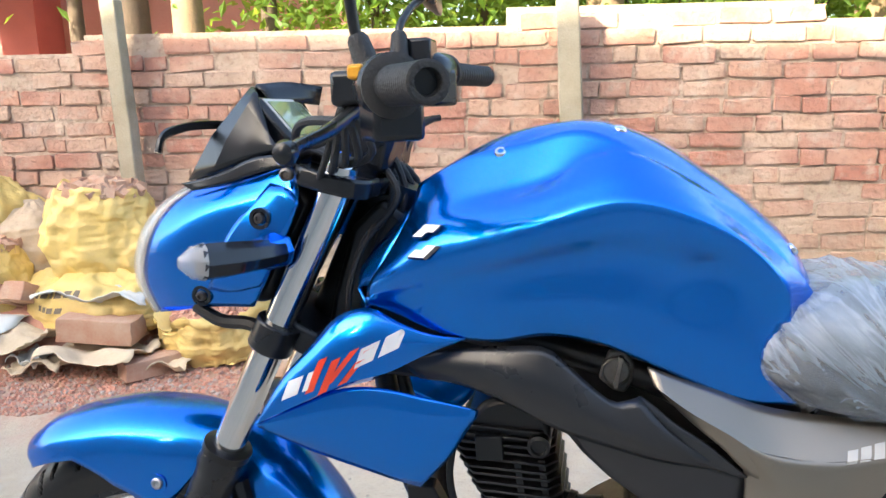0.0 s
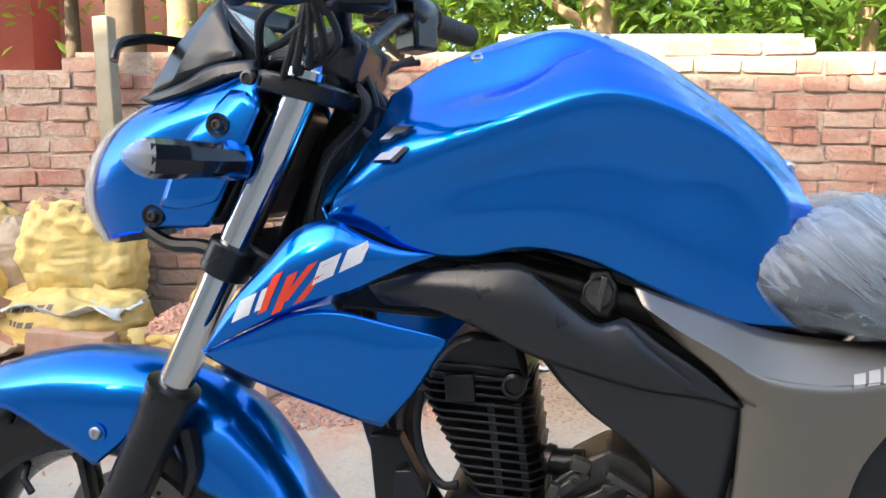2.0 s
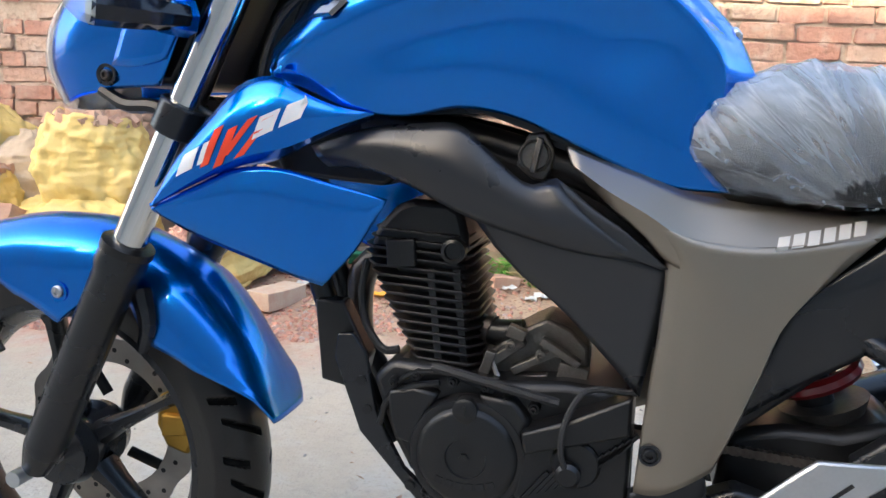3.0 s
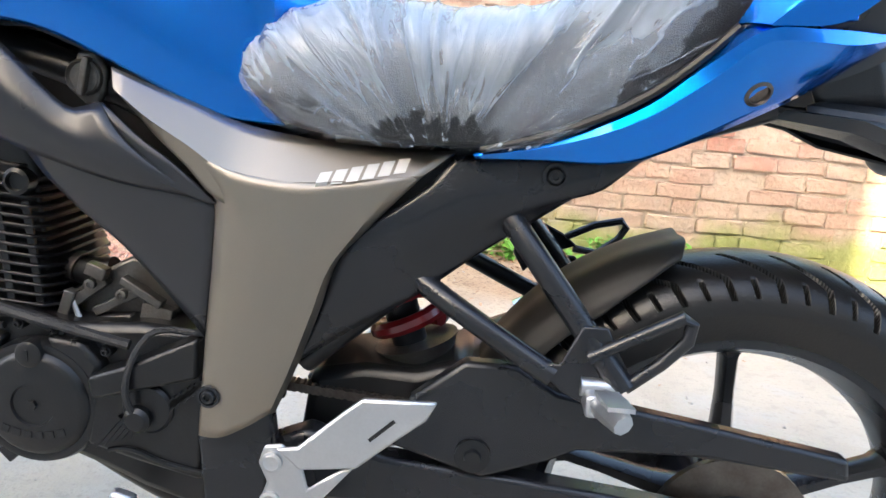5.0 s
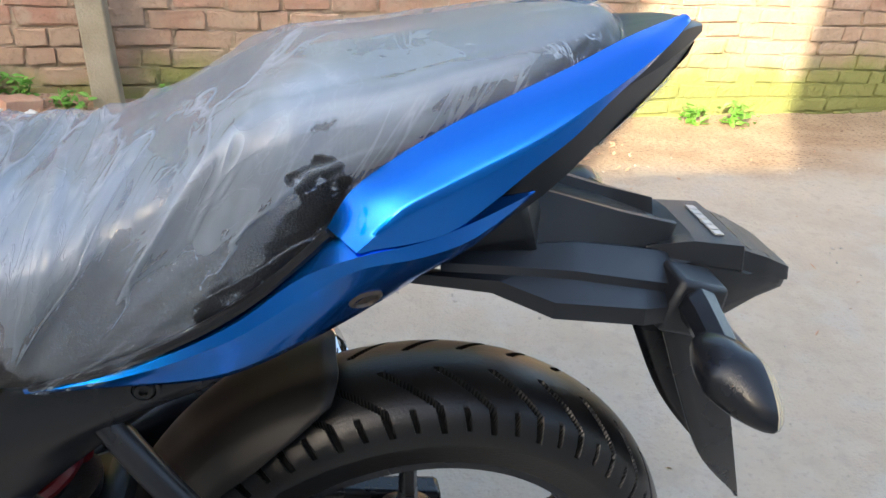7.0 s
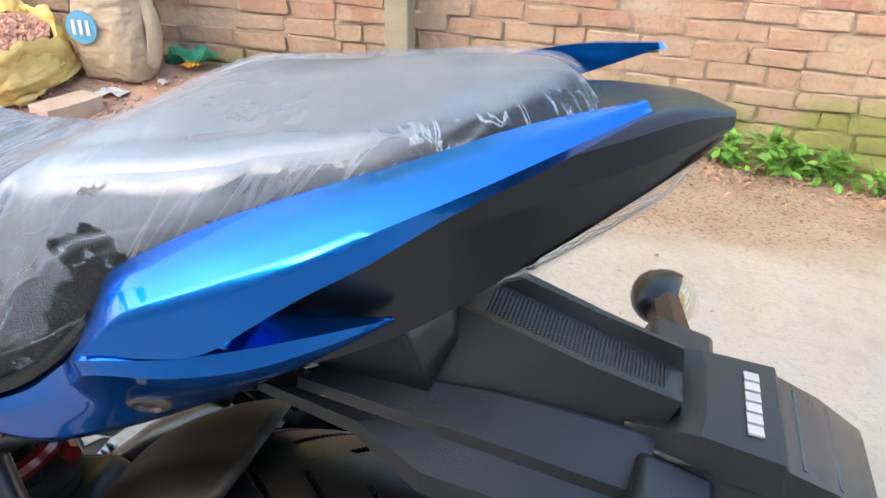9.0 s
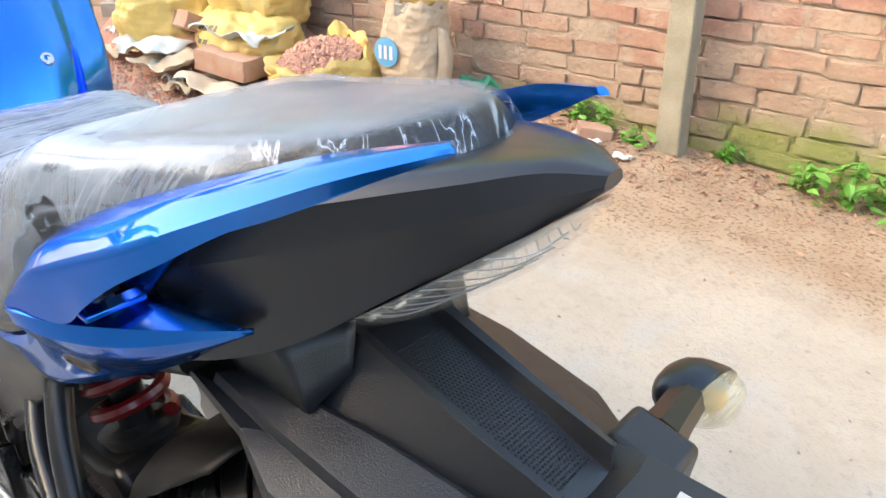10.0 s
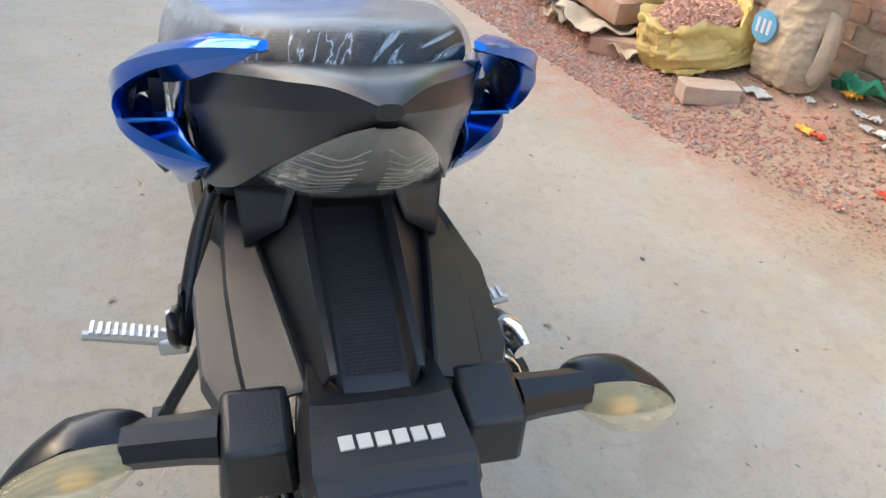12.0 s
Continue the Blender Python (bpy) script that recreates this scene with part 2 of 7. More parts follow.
    crack = rng(mth("ABSOLUTE", mth("SUBTRACT", grain(cr.outputs[0], 1.0, 4, 1.6), .5)), 0.0, 0.045, 0.62, 0.0)
    crack = mth("MULTIPLY", crack, rng(sep.outputs[0], 1.36, 1.42, 0.0, 1.0))
    thin = mth("ADD", mth("ADD", mth("ADD", 0.03, mth("MULTIPLY", fleck, rng(sep.outputs[0], 1.445, 1.40, 0.1, 1.0))), crack), mth("MULTIPLY", r1, rng(sep.outputs[0], 1.40, 1.45, 0.45, 0.05)))
    mixa = nt.nodes.new("ShaderNodeMix")
    L(cling, mixa.inputs[0])
    L(haze, mixa.inputs[2])
    L(thin, mixa.inputs[3])
    # short upright folds on the pillion flank; its top lies taut
    cv = nt.nodes.new("ShaderNodeCombineXYZ")
    L(mth("MULTIPLY", sep.outputs[0], 42), cv.inputs[0])
    L(mth("MULTIPLY", sep.outputs[2], 7), cv.inputs[1])
    f4 = grain(cv.outputs[0], 1.0, 3, 0.4)
    back = rng(sep.outputs[0], 1.17, 1.24, 0.0, 1.0)
    fold = mth("ADD", mth("ADD", mth("MULTIPLY", f1, 1.2), mth("MULTIPLY", mth("ABSOLUTE", mth("SUBTRACT", grain(cmb.outputs[0], .42, 2, 0.5), .5)), 7.0)), mth("ADD", mth("ADD", mth("MULTIPLY", r1, .3), mth("MULTIPLY", r3, .10)), mth("MULTIPLY", f2, .4)))
    mh = nt.nodes.new("ShaderNodeMix")
    L(back, mh.inputs[0])
    L(fold, mh.inputs[2])
    L(mth("MULTIPLY", mth("MULTIPLY", f4, 1.3), side), mh.inputs[3])
    hgt = mth("ADD", mh.outputs[0], mth("MULTIPLY", grain(tc.outputs["Object"], 22, 3, 0.3), .22))
    bp = nt.nodes.new("ShaderNodeBump")
    bp.inputs["Strength"].default_value, bp.inputs["Distance"].default_value = 0.8, 0.006
    L(hgt, bp.inputs["Height"])
    L(bp.outputs[0], b.inputs["Normal"])
    tr = nt.nodes.new("ShaderNodeBsdfTransparent")
    mx = nt.nodes.new("ShaderNodeMixShader")
    L(mixa.outputs[0], mx.inputs[0])
    L(tr.outputs[0], mx.inputs[1])
    L(b.outputs[0], mx.inputs[2])
    L(mx.outputs[0], nt.nodes["Material Output"].inputs[0])
    return m
M["film"] = film_wrap()

# ---- building tools ----
def finish(name, bm, material, parent=None, label="", angle=38.0, thick=0.0, bevel=0.0, smooth=True):
    """Links a bmesh as one mesh object."""
    bmesh.ops.recalc_face_normals(bm, faces=bm.faces)
    me = bpy.data.meshes.new(name)
    bm.to_mesh(me)
    bm.free()
    if material:
        me.materials.append(material)
    if smooth:
        me.shade_smooth()
        me.set_sharp_from_angle(angle=radians(angle))
    ob = new(name, me)
    if parent:
        ob.parent = parent
    if label:
        tagged(ob, label)
    if thick:
        md = ob.modifiers.new("thickness", "SOLIDIFY")
        md.thickness, md.offset = thick, -1
    if bevel:
        md = ob.modifiers.new("edge", "BEVEL")
        md.width, md.segments, md.limit_method, md.angle_limit = bevel, 2, "ANGLE", radians(35)
    return ob

def part(name, bm, material, parent, label="", **kw):
    return finish(name, bm, material, parent, label, **kw)

def thing(name, label, category, at=(0, 0, 0), group=""):
    ob = new(name)
    ob.location = at
    ob.empty_display_size = 0.1
    return tagged(ob, label, category, group)

def spline(points, n):
    """n points along a smooth curve through the given ones."""
    p = np.array(points, float)
    if len(p) == 2:
        return p[0] + np.linspace(0, 1, n)[:, None] * (p[1] - p[0])
    d = np.r_[0, np.cumsum(np.linalg.norm(np.diff(p, axis=0), axis=1))]
    tan = np.gradient(p, d, axis=0)
    out = []
    for s in np.linspace(0, d[-1], n):
        k = min(max(np.searchsorted(d, s) - 1, 0), len(p) - 2)
        h = d[k + 1] - d[k]
        u = (s - d[k]) / h
        out.append((2 * u**3 - 3 * u**2 + 1) * p[k] + (u**3 - 2 * u**2 + u) * h * tan[k] + (3 * u**2 - 2 * u**3) * p[k + 1] + (u**3 - u**2) * h * tan[k + 1])
    return np.array(out)

def straight(points, n):
    """n points along straight runs between the given ones, which it keeps."""
    p = np.array(points, float)
    k = max((n - 1) // (len(p) - 1), 1)
    return np.concatenate([p[i] + np.linspace(0, 1, k, endpoint=False)[:, None] * (p[i + 1] - p[i]) for i in range(len(p) - 1)] + [p[-1:]])

def skin(rails, n=24, m=4, sharp=(), hard=False):
    """A grid of points over rails; across them it bends smoothly but at the sharp ones."""
    r = [straight(k, n) if hard else spline(k, n) for k in rails]
    n = len(r[0])
    cuts = [0, *[s for s in sharp if 0 < s < len(r) - 1], len(r) - 1]
    rows = []
    for a, b in zip(cuts, cuts[1:]):
        seg = np.array(r[a:b + 1])
        cnt = (b - a) * m + 1
        cols = np.array([spline(seg[:, j], cnt) for j in range(n)]).transpose(1, 0, 2)
        rows.extend(cols if not rows else cols[1:])
    return np.array(rows)

def sheet(g, mirror=False, close=False, caps=False, bm=None):
    """Faces over a grid of points."""
    bm = bm or bmesh.new()
    for sgn in ((1, -1) if mirror else (1,)):
        v = [[bm.verts.new((p[0], p[1] * sgn, p[2])) for p in row] for row in g]
        m = len(v)
        for i in range(m if close else m - 1):
            a, b = v[i], v[(i + 1) % m]
            for j in range(len(a) - 1):
                bm.faces.new((a[j], a[j + 1], b[j + 1], b[j]))
        if caps:
            for j in (0, -1):
                bm.faces.new([row[j] for row in v])
    bmesh.ops.remove_doubles(bm, verts=bm.verts, dist=0.0004)
    return bm

def tube(points, radius, seg=10, n=0, bm=None, caps=True, flat=1.0):
    """A round bar along a path; radius may be one number or one for each point."""
    bm = bm or bmesh.new()
    p = spline(points, n) if n else np.array(points, float)
    rad = np.interp(np.linspace(0, 1, len(p)), np.linspace(0, 1, len(radius)), radius) if hasattr(radius, "__len__") else np.full(len(p), radius)
    rings = []
    side = None
    for i in range(len(p)):
        t = Vector(p[min(i + 1, len(p) - 1)] - p[max(i - 1, 0)]).normalized()
        if side is None:
            side = t.orthogonal().normalized()
        side = (side - t * side.dot(t)).normalized()
        up = t.cross(side)
        rings.append([bm.verts.new(Vector(p[i]) + (side * math.cos(a) + up * math.sin(a) * flat) * rad[i]) for a in (2 * math.pi * k / seg for k in range(seg))])
    for a, b in zip(rings, rings[1:]):
        for k in range(seg):
            bm.faces.new((a[k], a[(k + 1) % seg], b[(k + 1) % seg], b[k]))
    if caps:
        bm.faces.new(rings[0][::-1])
        bm.faces.new(rings[-1])
    return bm

def lathe(profile, centre, axis="y", seg=48, bm=None, closed=False):
    """Turns (radius, along) pairs about an axis through centre."""
    bm = bm or bmesh.new()
    rings = []
    for r, h in profile:
        ring = []
        for k in range(seg):
            a = 2 * math.pi * k / seg
            c, s = r * math.cos(a), r * math.sin(a)
            q = {"y": (c, h, s), "z": (c, s, h), "x": (h, c, s)}[axis]
            ring.append(bm.verts.new(Vector(centre) + Vector(q)))
        rings.append(ring)
    pairs = list(zip(rings, rings[1:])) + ([(rings[-1], rings[0])] if closed else [])
    for a, b in pairs:
        for k in range(seg):
            bm.faces.new((a[k], a[(k + 1) % seg], b[(k + 1) % seg], b[k]))
    if not closed:
        for ring in (rings[0], rings[-1]):
            bm.faces.new(ring)
    return bm

def slab(outline, y0, y1, bm=None, top=None):
    """A plate cut to an outline in x and z, from y0 to y1; top shrinks the y0 face towards its middle."""
    bm = bm or bmesh.new()
    o = np.array(outline, float)
    c = o.mean(0)
    near = c + (o - c) * (top or 1.0)
    a = [bm.verts.new((x, y0, z)) for x, z in near]
    b = [bm.verts.new((x, y1, z)) for x, z in o]
    bm.faces.new(a)
    bm.faces.new(b[::-1])
    k = len(o)
    for i in range(k):
        bm.faces.new((a[i], b[i], b[(i + 1) % k], a[(i + 1) % k]))
    return bm

def block(size, m=None, bm=None, taper=1.0):
    """A box; taper narrows its top."""
    bm = bm or bmesh.new()
    x, y, z = (v / 2 for v in size)
    co = [(-x, -y, -z), (x, -y, -z), (x, y, -z), (-x, y, -z)] + [(a * x * taper, b * y * taper, z) for a, b in ((-1, -1), (1, -1), (1, 1), (-1, 1))]
    v = [bm.verts.new((m or Matrix()) @ Vector(q)) for q in co]
    for f in ((0, 1, 2, 3), (4, 5, 6, 7), (0, 1, 5, 4), (1, 2, 6, 5), (2, 3, 7, 6), (3, 0, 4, 7)):
        bm.faces.new([v[i] for i in f])
    return bm

def bolt(parent, x, y, z, r=0.007, material=None, name="bolt", turn=None, label=""):
    """A round-head screw with a dark socket, facing -y."""
    bm = lathe([(r, 0.004), (r, -0.001), (r * 0.8, -0.003), (r * 0.45, -0.003), (r * 0.4, 0.0)], (0, 0, 0), "y", 14)
    ob = part(name, bm, material or M["alloy"], parent, label)
    ob.matrix_local = pose(x, y, z, *(turn or (0, 0, 0)))
    return ob

# ---- motorcycle: body ----
bike = thing("motorcycle", "metallic blue street motorcycle with film-wrapped seat, parked on the road", "motorcycle", (0.67, 0, 0))
BASE = Matrix.Translation((-0.67, 0, 0))

def bp(name, bm, material, label="", parent=None, **kw):
    """A part of the motorcycle, built in place."""
    ob = part(name, bm, material, parent or bike, label, **kw)
    ob.matrix_parent_inverse = BASE if not parent else Matrix()
    return ob

# fuel tank cover: rails from the ridge on top down to the lower edge
tank_rails = [
    [(.445, 0, .945), (.50, 0, .988), (.56, 0, 1.006), (.635, 0, 1.009), (.70, 0, .990), (.76, 0, .95), (.82, 0, .902), (.86, 0, .86), (.885, 0, .80), (.888, 0, .74)],
    [(.436, -.035, .950), (.50, -.045, .985), (.56, -.050, 1.003), (.632, -.052, 1.010), (.698, -.052, .985), (.758, -.048, .946), (.818, -.044, .898), (.856, -.04, .856), (.88, -.036, .80), (.885, -.032, .742)],
    [(.428, -.064, .944), (.49, -.074, .975), (.55, -.080, .986), (.615, -.084, 1.001), (.69, -.090, .972), (.75, -.084, .936), (.81, -.076, .889), (.845, -.07, .848), (.868, -.062, .80), (.876, -.055, .745)],
    [(.418, -.088, .905), (.465, -.108, .928), (.525, -.112, .938), (.585, -.114, .951), (.628, -.112, .972), (.662, -.110, .979), (.712, -.108, .957), (.768, -.098, .914), (.822, -.084, .868), (.850, -.075, .843), (.874, -.066, .812)],
    [(.398, -.104, .868), (.45, -.130, .897), (.525, -.146, .915), (.595, -.155, .931), (.655, -.153, .945), (.71, -.140, .937), (.76, -.124, .909), (.80, -.112, .876), (.832, -.101, .848), (.848, -.092, .828), (.857, -.086, .802)],
    [(.372, -.117, .819), (.42, -.138, .848), (.48, -.154, .872), (.535, -.165, .89), (.60, -.171, .910), (.665, -.167, .926), (.725, -.153, .914), (.783, -.131, .886), (.818, -.120, .852), (.836, -.112, .824), (.840, -.103, .786)],
    [(.371, -.118, .816), (.42, -.131, .826), (.48, -.142, .842), (.54, -.146, .852), (.60, -.147, .862), (.655, -.143, .866), (.71, -.132, .858), (.75, -.119, .849), (.788, -.118, .822), (.810, -.114, .795), (.816, -.112, .772)],
    [(.371, -.117, .812), (.42, -.127, .808), (.48, -.134, .805), (.54, -.143, .81), (.60, -.146, .816), (.655, -.143, .812), (.71, -.131, .80), (.75, -.125, .785), (.785, -.12, .768), (.812, -.115, .752)],
    [(.372, -.115, .808), (.41, -.12, .797), (.456, -.126, .779), (.526, -.129, .770), (.584, -.131, .779), (.64, -.129, .770), (.692, -.123, .748), (.745, -.118, .724), (.797, -.114, .705), (.851, -.107, .701)],
]
# a second rail just under the shoulder tightens its crease
tank_rails.insert(6, [(x, y * .992, z - .011) for x, y, z in tank_rails[5]])
bp("tank_cover", sheet(skin(tank_rails, 72, 7, (2, 3)), mirror=True, caps=False), M["blue"], "glossy metallic blue tank cover with sharp shoulder creases", angle=50, thick=.004)
# front infill below the tank nose and the filler panel on top
bp("tank_nose_panel", sheet(skin([[(.43, 0, .93), (.43, -.06, .93), (.405, -.092, .88), (.38, -.108, .83)], [(.37, 0, .86), (.365, -.05, .86), (.355, -.08, .845), (.352, -.09, .82)], [(.36, 0, .78), (.355, -.05, .78), (.352, -.08, .785), (.37, -.105, .80)]], 10, 4), mirror=True), M["blue"], "dark shaded blue panel under the tank nose", thick=.004)
bp("tank_underside", slab([(.40, .80), (.50, .77), (.60, .775), (.70, .74), (.84, .70), (.86, .74), (.84, .80), (.6, .84), (.42, .83)], -.095, .095), M["black"])
for sgn in (-1, 1):
    bolt(bike, .529 - .67, sgn * .0785, .979, .008, M["chrome"], turn=(-50 if sgn < 0 else 50 + 180, 0, 0))
    bolt(bike, .662 - .67, sgn * .055, .9995, .008, M["chrome"], turn=(-75 if sgn < 0 else 75 + 180, 10, 0))
    bolt(bike, .853 - .67, sgn * .039, .8605, .008, M["chrome"], turn=(-90, 52, 0))
# emblem on the tank flank
def emblem(parent):
    bm = bmesh.new()
    hook = [(-.017, .0025), (-.004, .016), (.017, .016), (.009, .008), (.001, .008), (-.005, .0025)]
    slab(hook, -.004, .002, bm, 0.85)
    slab([(-x, -z) for x, z in hook], -.004, .002, bm, 0.85)
    return bm
em = bp("emblem", emblem(bike), M["emblem"], "small angular chrome emblem")

em.matrix_local = pose(.452 - .67, -.1435, .8865, -28, 0, -20) @ Matrix.Diagonal((1.15, .8, 1.3, 1))

# shrouds below the tank nose
def shroud(sgn):
    f = lambda rails: [[(x, y * sgn, z) for x, y, z in r] for r in rails]
    up = [
        [(.234, .148, .667), (.27, .148, .722), (.311, .148, .765), (.35, .142, .803), (.386, .14, .809), (.415, .14, .794), (.45, .138, .780), (.49, .128, .772)],
        [(.234, .15, .666), (.275, .158, .706), (.312, .162, .74), (.355, .16, .772), (.39, .154, .782), (.42, .148, .774), (.452, .142, .768), (.49, .128, .7715)],
        [(.234, .15, .665), (.30, .160, .699), (.328, .162, .713), (.355, .158, .724), (.406, .148, .737), (.43, .142, .748), (.455, .136, .759), (.49, .128, .771)],
        [(.234, .148, .664), (.29, .145, .692), (.343, .14, .712), (.38, .13, .72), (.41, .125, .735), (.44, .12, .75), (.46, .116, .758), (.485, .11, .766)],
    ]
    a = bp("upper_shroud", sheet(skin(f(up), 26, 4, (2,))), M["blue"], "pointed blue shroud with a white and red decal", thick=.004)
    low = [
        [(.234, .147, .664), (.29, .146, .691), (.343, .143, .712), (.38, .138, .713), (.44, .126, .698), (.501, .114, .681)],
        [(.234, .148, .662), (.29, .150, .676), (.343, .148, .688), (.385, .142, .688), (.44, .130, .676), (.498, .117, .672)],
        [(.236, .146, .659), (.28, .142, .643), (.33, .136, .628), (.38, .130, .612), (.42, .124, .600), (.462, .117, .618)],
        [(.238, .144, .657), (.272, .136, .637), (.32, .13, .617), (.36, .126, .603), (.40, .122, .589), (.427, .118, .581)],
    ]
    b = bp("lower_shroud", sheet(skin(f(low), 22, 4, (1,))), M["blue"], "flat blue lower shroud", thick=.004)
    return a, b
upL, lowL = shroud(-1)
upR, lowR = shroud(1)

# slanted bars stand in for the decal lettering
from mathutils.bvhtree import BVHTree
def bars(parent, over, spec, name, label, lift=.0012):
    """Slanted flat bars laid on a surface, cast along y: rows of x0, z0, x1, z1, height, slant, material."""
    tree = BVHTree.FromPolygons([v.co for v in over.data.vertices], [p.vertices for p in over.data.polygons])
    for x0, z0, x1, z1, h, slant, material in spec:
        bm = bmesh.new()
        rows = []
        for j in range(4):
            row = []
            for i in range(4):
                u, w = i / 3, j / 3
                x, z = x0 + (x1 - x0) * u + slant * w, z0 + (z1 - z0) * u + h * w
                hit = tree.ray_cast(Vector((x, -.4, z)), Vector((0, 1, 0)))
                q = hit[0] + Vector((0, -lift, 0)) if hit[0] else Vector((x, -.16, z))
                row.append(bm.verts.new(q))
            rows.append(row)
        for a, b in zip(rows, rows[1:]):
            for i in range(3):
                bm.faces.new((a[i], a[i + 1], b[i + 1], b[i]))
        ob = part(name, bm, material, parent, label)
spec = []
u = np.array([.148, .068])
for k, (s, w, m_) in enumerate(((0, .15, "white"), (.19, .05, "white"), (.30, .18, "redfilm"), (.46, .18, "redfilm"), (.62, .15, "white"), (.81, .16, "white"))):
    x0, z0 = np.array([.274, .700]) + u * s
    x1, z1 = np.array([.274, .700]) + u * (s + w)
    if m_ == "redfilm":
        for o in (-.013, .003):
            spec.append((x0 + o, z0 - .010, x0 + o + .011, z0 - .005, .042, .020 if k == 2 else .034, M[m_]))
    else:
        spec.append((x0, z0, x1, z1, .024, .010, M[m_]))
bars(upL, upL, spec, "decal_bar", "white and red decal bar")

# dark side panel from the shroud back to the silver cover
def dark_panel(sgn):
    f = lambda rails: [[(x, y * sgn, z) for x, y, z in r] for r in rails]
    arm = [
        [(.41, .10, .735), (.475, .112, .754), (.536, .118, .761), (.584, .12, .760), (.605, .122, .742), (.627, .124, .722), (.656, .126, .703), (.684, .126, .711)],
        [(.42, .105, .725), (.478, .122, .738), (.536, .13, .738), (.585, .134, .724), (.62, .135, .706), (.645, .135, .69), (.67, .135, .682), (.70, .134, .69)],
        [(.43, .10, .716), (.469, .112, .716), (.538, .12, .695), (.575, .124, .677), (.61, .126, .663), (.65, .127, .652), (.70, .128, .64), (.775, .13, .632)],
    ]
    bp("frame_cover", sheet(skin(f(arm), 24, 5)), M["grey"], "dark grey plastic frame cover", thick=.004)
    lower = [
        [(.599, .115, .664), (.64, .125, .657), (.69, .13, .649), (.74, .132, .640), (.796, .132, .626)],
        [(.62, .113, .636), (.665, .118, .618), (.71, .122, .604), (.755, .124, .592), (.793, .126, .58)],
        [(.650, .108, .605), (.69, .108, .575), (.72, .108, .545), (.75, .11, .515), (.777, .112, .486)],
    ]
    bp("side_panel", sheet(skin(f(lower), 14, 6, (1,))), M["grey"], "dark grey triangular side panel", thick=.004)
    web = [[(.684, .124, .711), (.70, .127, .70), (.72, .13, .684), (.75, .132, .665), (.796, .133, .628)], [(.645, .126, .69), (.67, .128, .672), (.70, .13, .655), (.74, .131, .642), (.79, .132, .627)]]
    bp("side_panel_web", sheet(skin(f(web), 14, 5)), M["grey"], "dark grey plastic web", thick=.004)
    silver = [
        [(.692, .122, .744), (.73, .119, .730), (.76, .117, .720), (.814, .114, .701), (.868, .112, .693), (.94, .109, .689), (1.012, .106, .690)],
        [(.70, .136, .725), (.735, .145, .702), (.77, .149, .683), (.82, .150, .655), (.87, .147, .655), (.925, .14, .66), (.985, .126, .668)],
        [(.715, .126, .705), (.74, .136, .684), (.768, .141, .662), (.80, .143, .632), (.845, .141, .625), (.90, .133, .632), (.955, .117, .640)],
    ]
    pan = bp("silver_cover", sheet(skin(f(silver), 26, 5, (1,))), M["silver"], "warm silver side cover", thick=.004)
    leg = [
        [(.752, .134, .690), (.790, .133, .640), (.791, .132, .578), (.786, .131, .52), (.781, .130, .46), (.776, .128, .388)],
        [(.764, .1465, .685), (.803, .142, .635), (.804, .142, .575), (.799, .140, .52), (.793, .137, .46), (.788, .134, .39)],
        [(.80, .1505, .665), (.825, .1505, .620), (.83, .149, .57), (.825, .146, .52), (.815, .142, .46), (.80, .138, .393)],
        [(.862, .1480, .655), (.875, .1475, .618), (.870, .146, .57), (.86, .144, .52), (.845, .140, .46), (.825, .136, .405)],
        [(.965, .132, .6645), (.93, .134, .615), (.903, .136, .575), (.888, .136, .53), (.866, .134, .465), (.848, .132, .420)],
        [(.985, .124, .6675), (.935, .122, .612), (.909, .122, .58), (.895, .122, .535), (.870, .122, .462), (.852, .122, .418)],
    ]
    bp("silver_cover_leg", sheet(skin(f(leg), 24, 4, (1, 4))), M["silver"], "lower leg of the warm silver side cover", thick=.004)
    back = [
        [(1.012, .112, .686), (1.06, .11, .694), (1.11, .108, .698), (1.163, .106, .699), (1.192, .103, .702)],
        [(.985, .118, .654), (1.02, .12, .655), (1.07, .116, .66), (1.12, .112, .668), (1.17, .106, .682)],
        [(.912, .122, .590), (.96, .122, .605), (1.02, .118, .628), (1.08, .112, .645), (1.15, .104, .664)],
        [(.888, .118, .52), (.93, .116, .545), (.99, .112, .585), (1.06, .106, .624), (1.12, .10, .652)],
        [(.864, .108, .463), (.92, .107, .505), (.985, .105, .548), (1.04, .10, .592), (1.085, .096, .625)],
    ]
    bp("rear_side_panel", sheet(skin(f(back), 20, 4, (1,))), M["black"], "dark grey rear side panel", thick=.004)
    return pan
panL = dark_panel(-1)
dark_panel(1)
bars(panL, panL, [(.889 + k * .0137, .6515 + k * .0031 + .0005, .889 + k * .0137 + .0105, .6515 + (k + .75) * .0031, .0125, .0035, M["greyfilm"]) for k in range(6)], "lettering_bar", "pale grey lettering bar")
for x, y, z, r in ((.79, -.139, .436, .0075), (1.105, -.117, .676, .008)):
    bp("screw_recess", lathe([(r * 1.5, .003), (r * 1.5, -.0015), (r * 1.15, -.0015), (r * 1.1, .002)], (x, y, z), "y", 18), M["black"])
    bolt(bike, x - .67, y - .001, z, r, M["engine"])
# dark inner frame behind the covers
for sgn in (-1, 1):
    bp("inner_frame", slab([(.575, .70), (.605, .752), (.70, .752), (.80, .69), (.80, .636), (.70, .655), (.62, .672)], *sorted((.088 * sgn, .070 * sgn))), M["engine"], "black inner frame plate", bevel=.003)
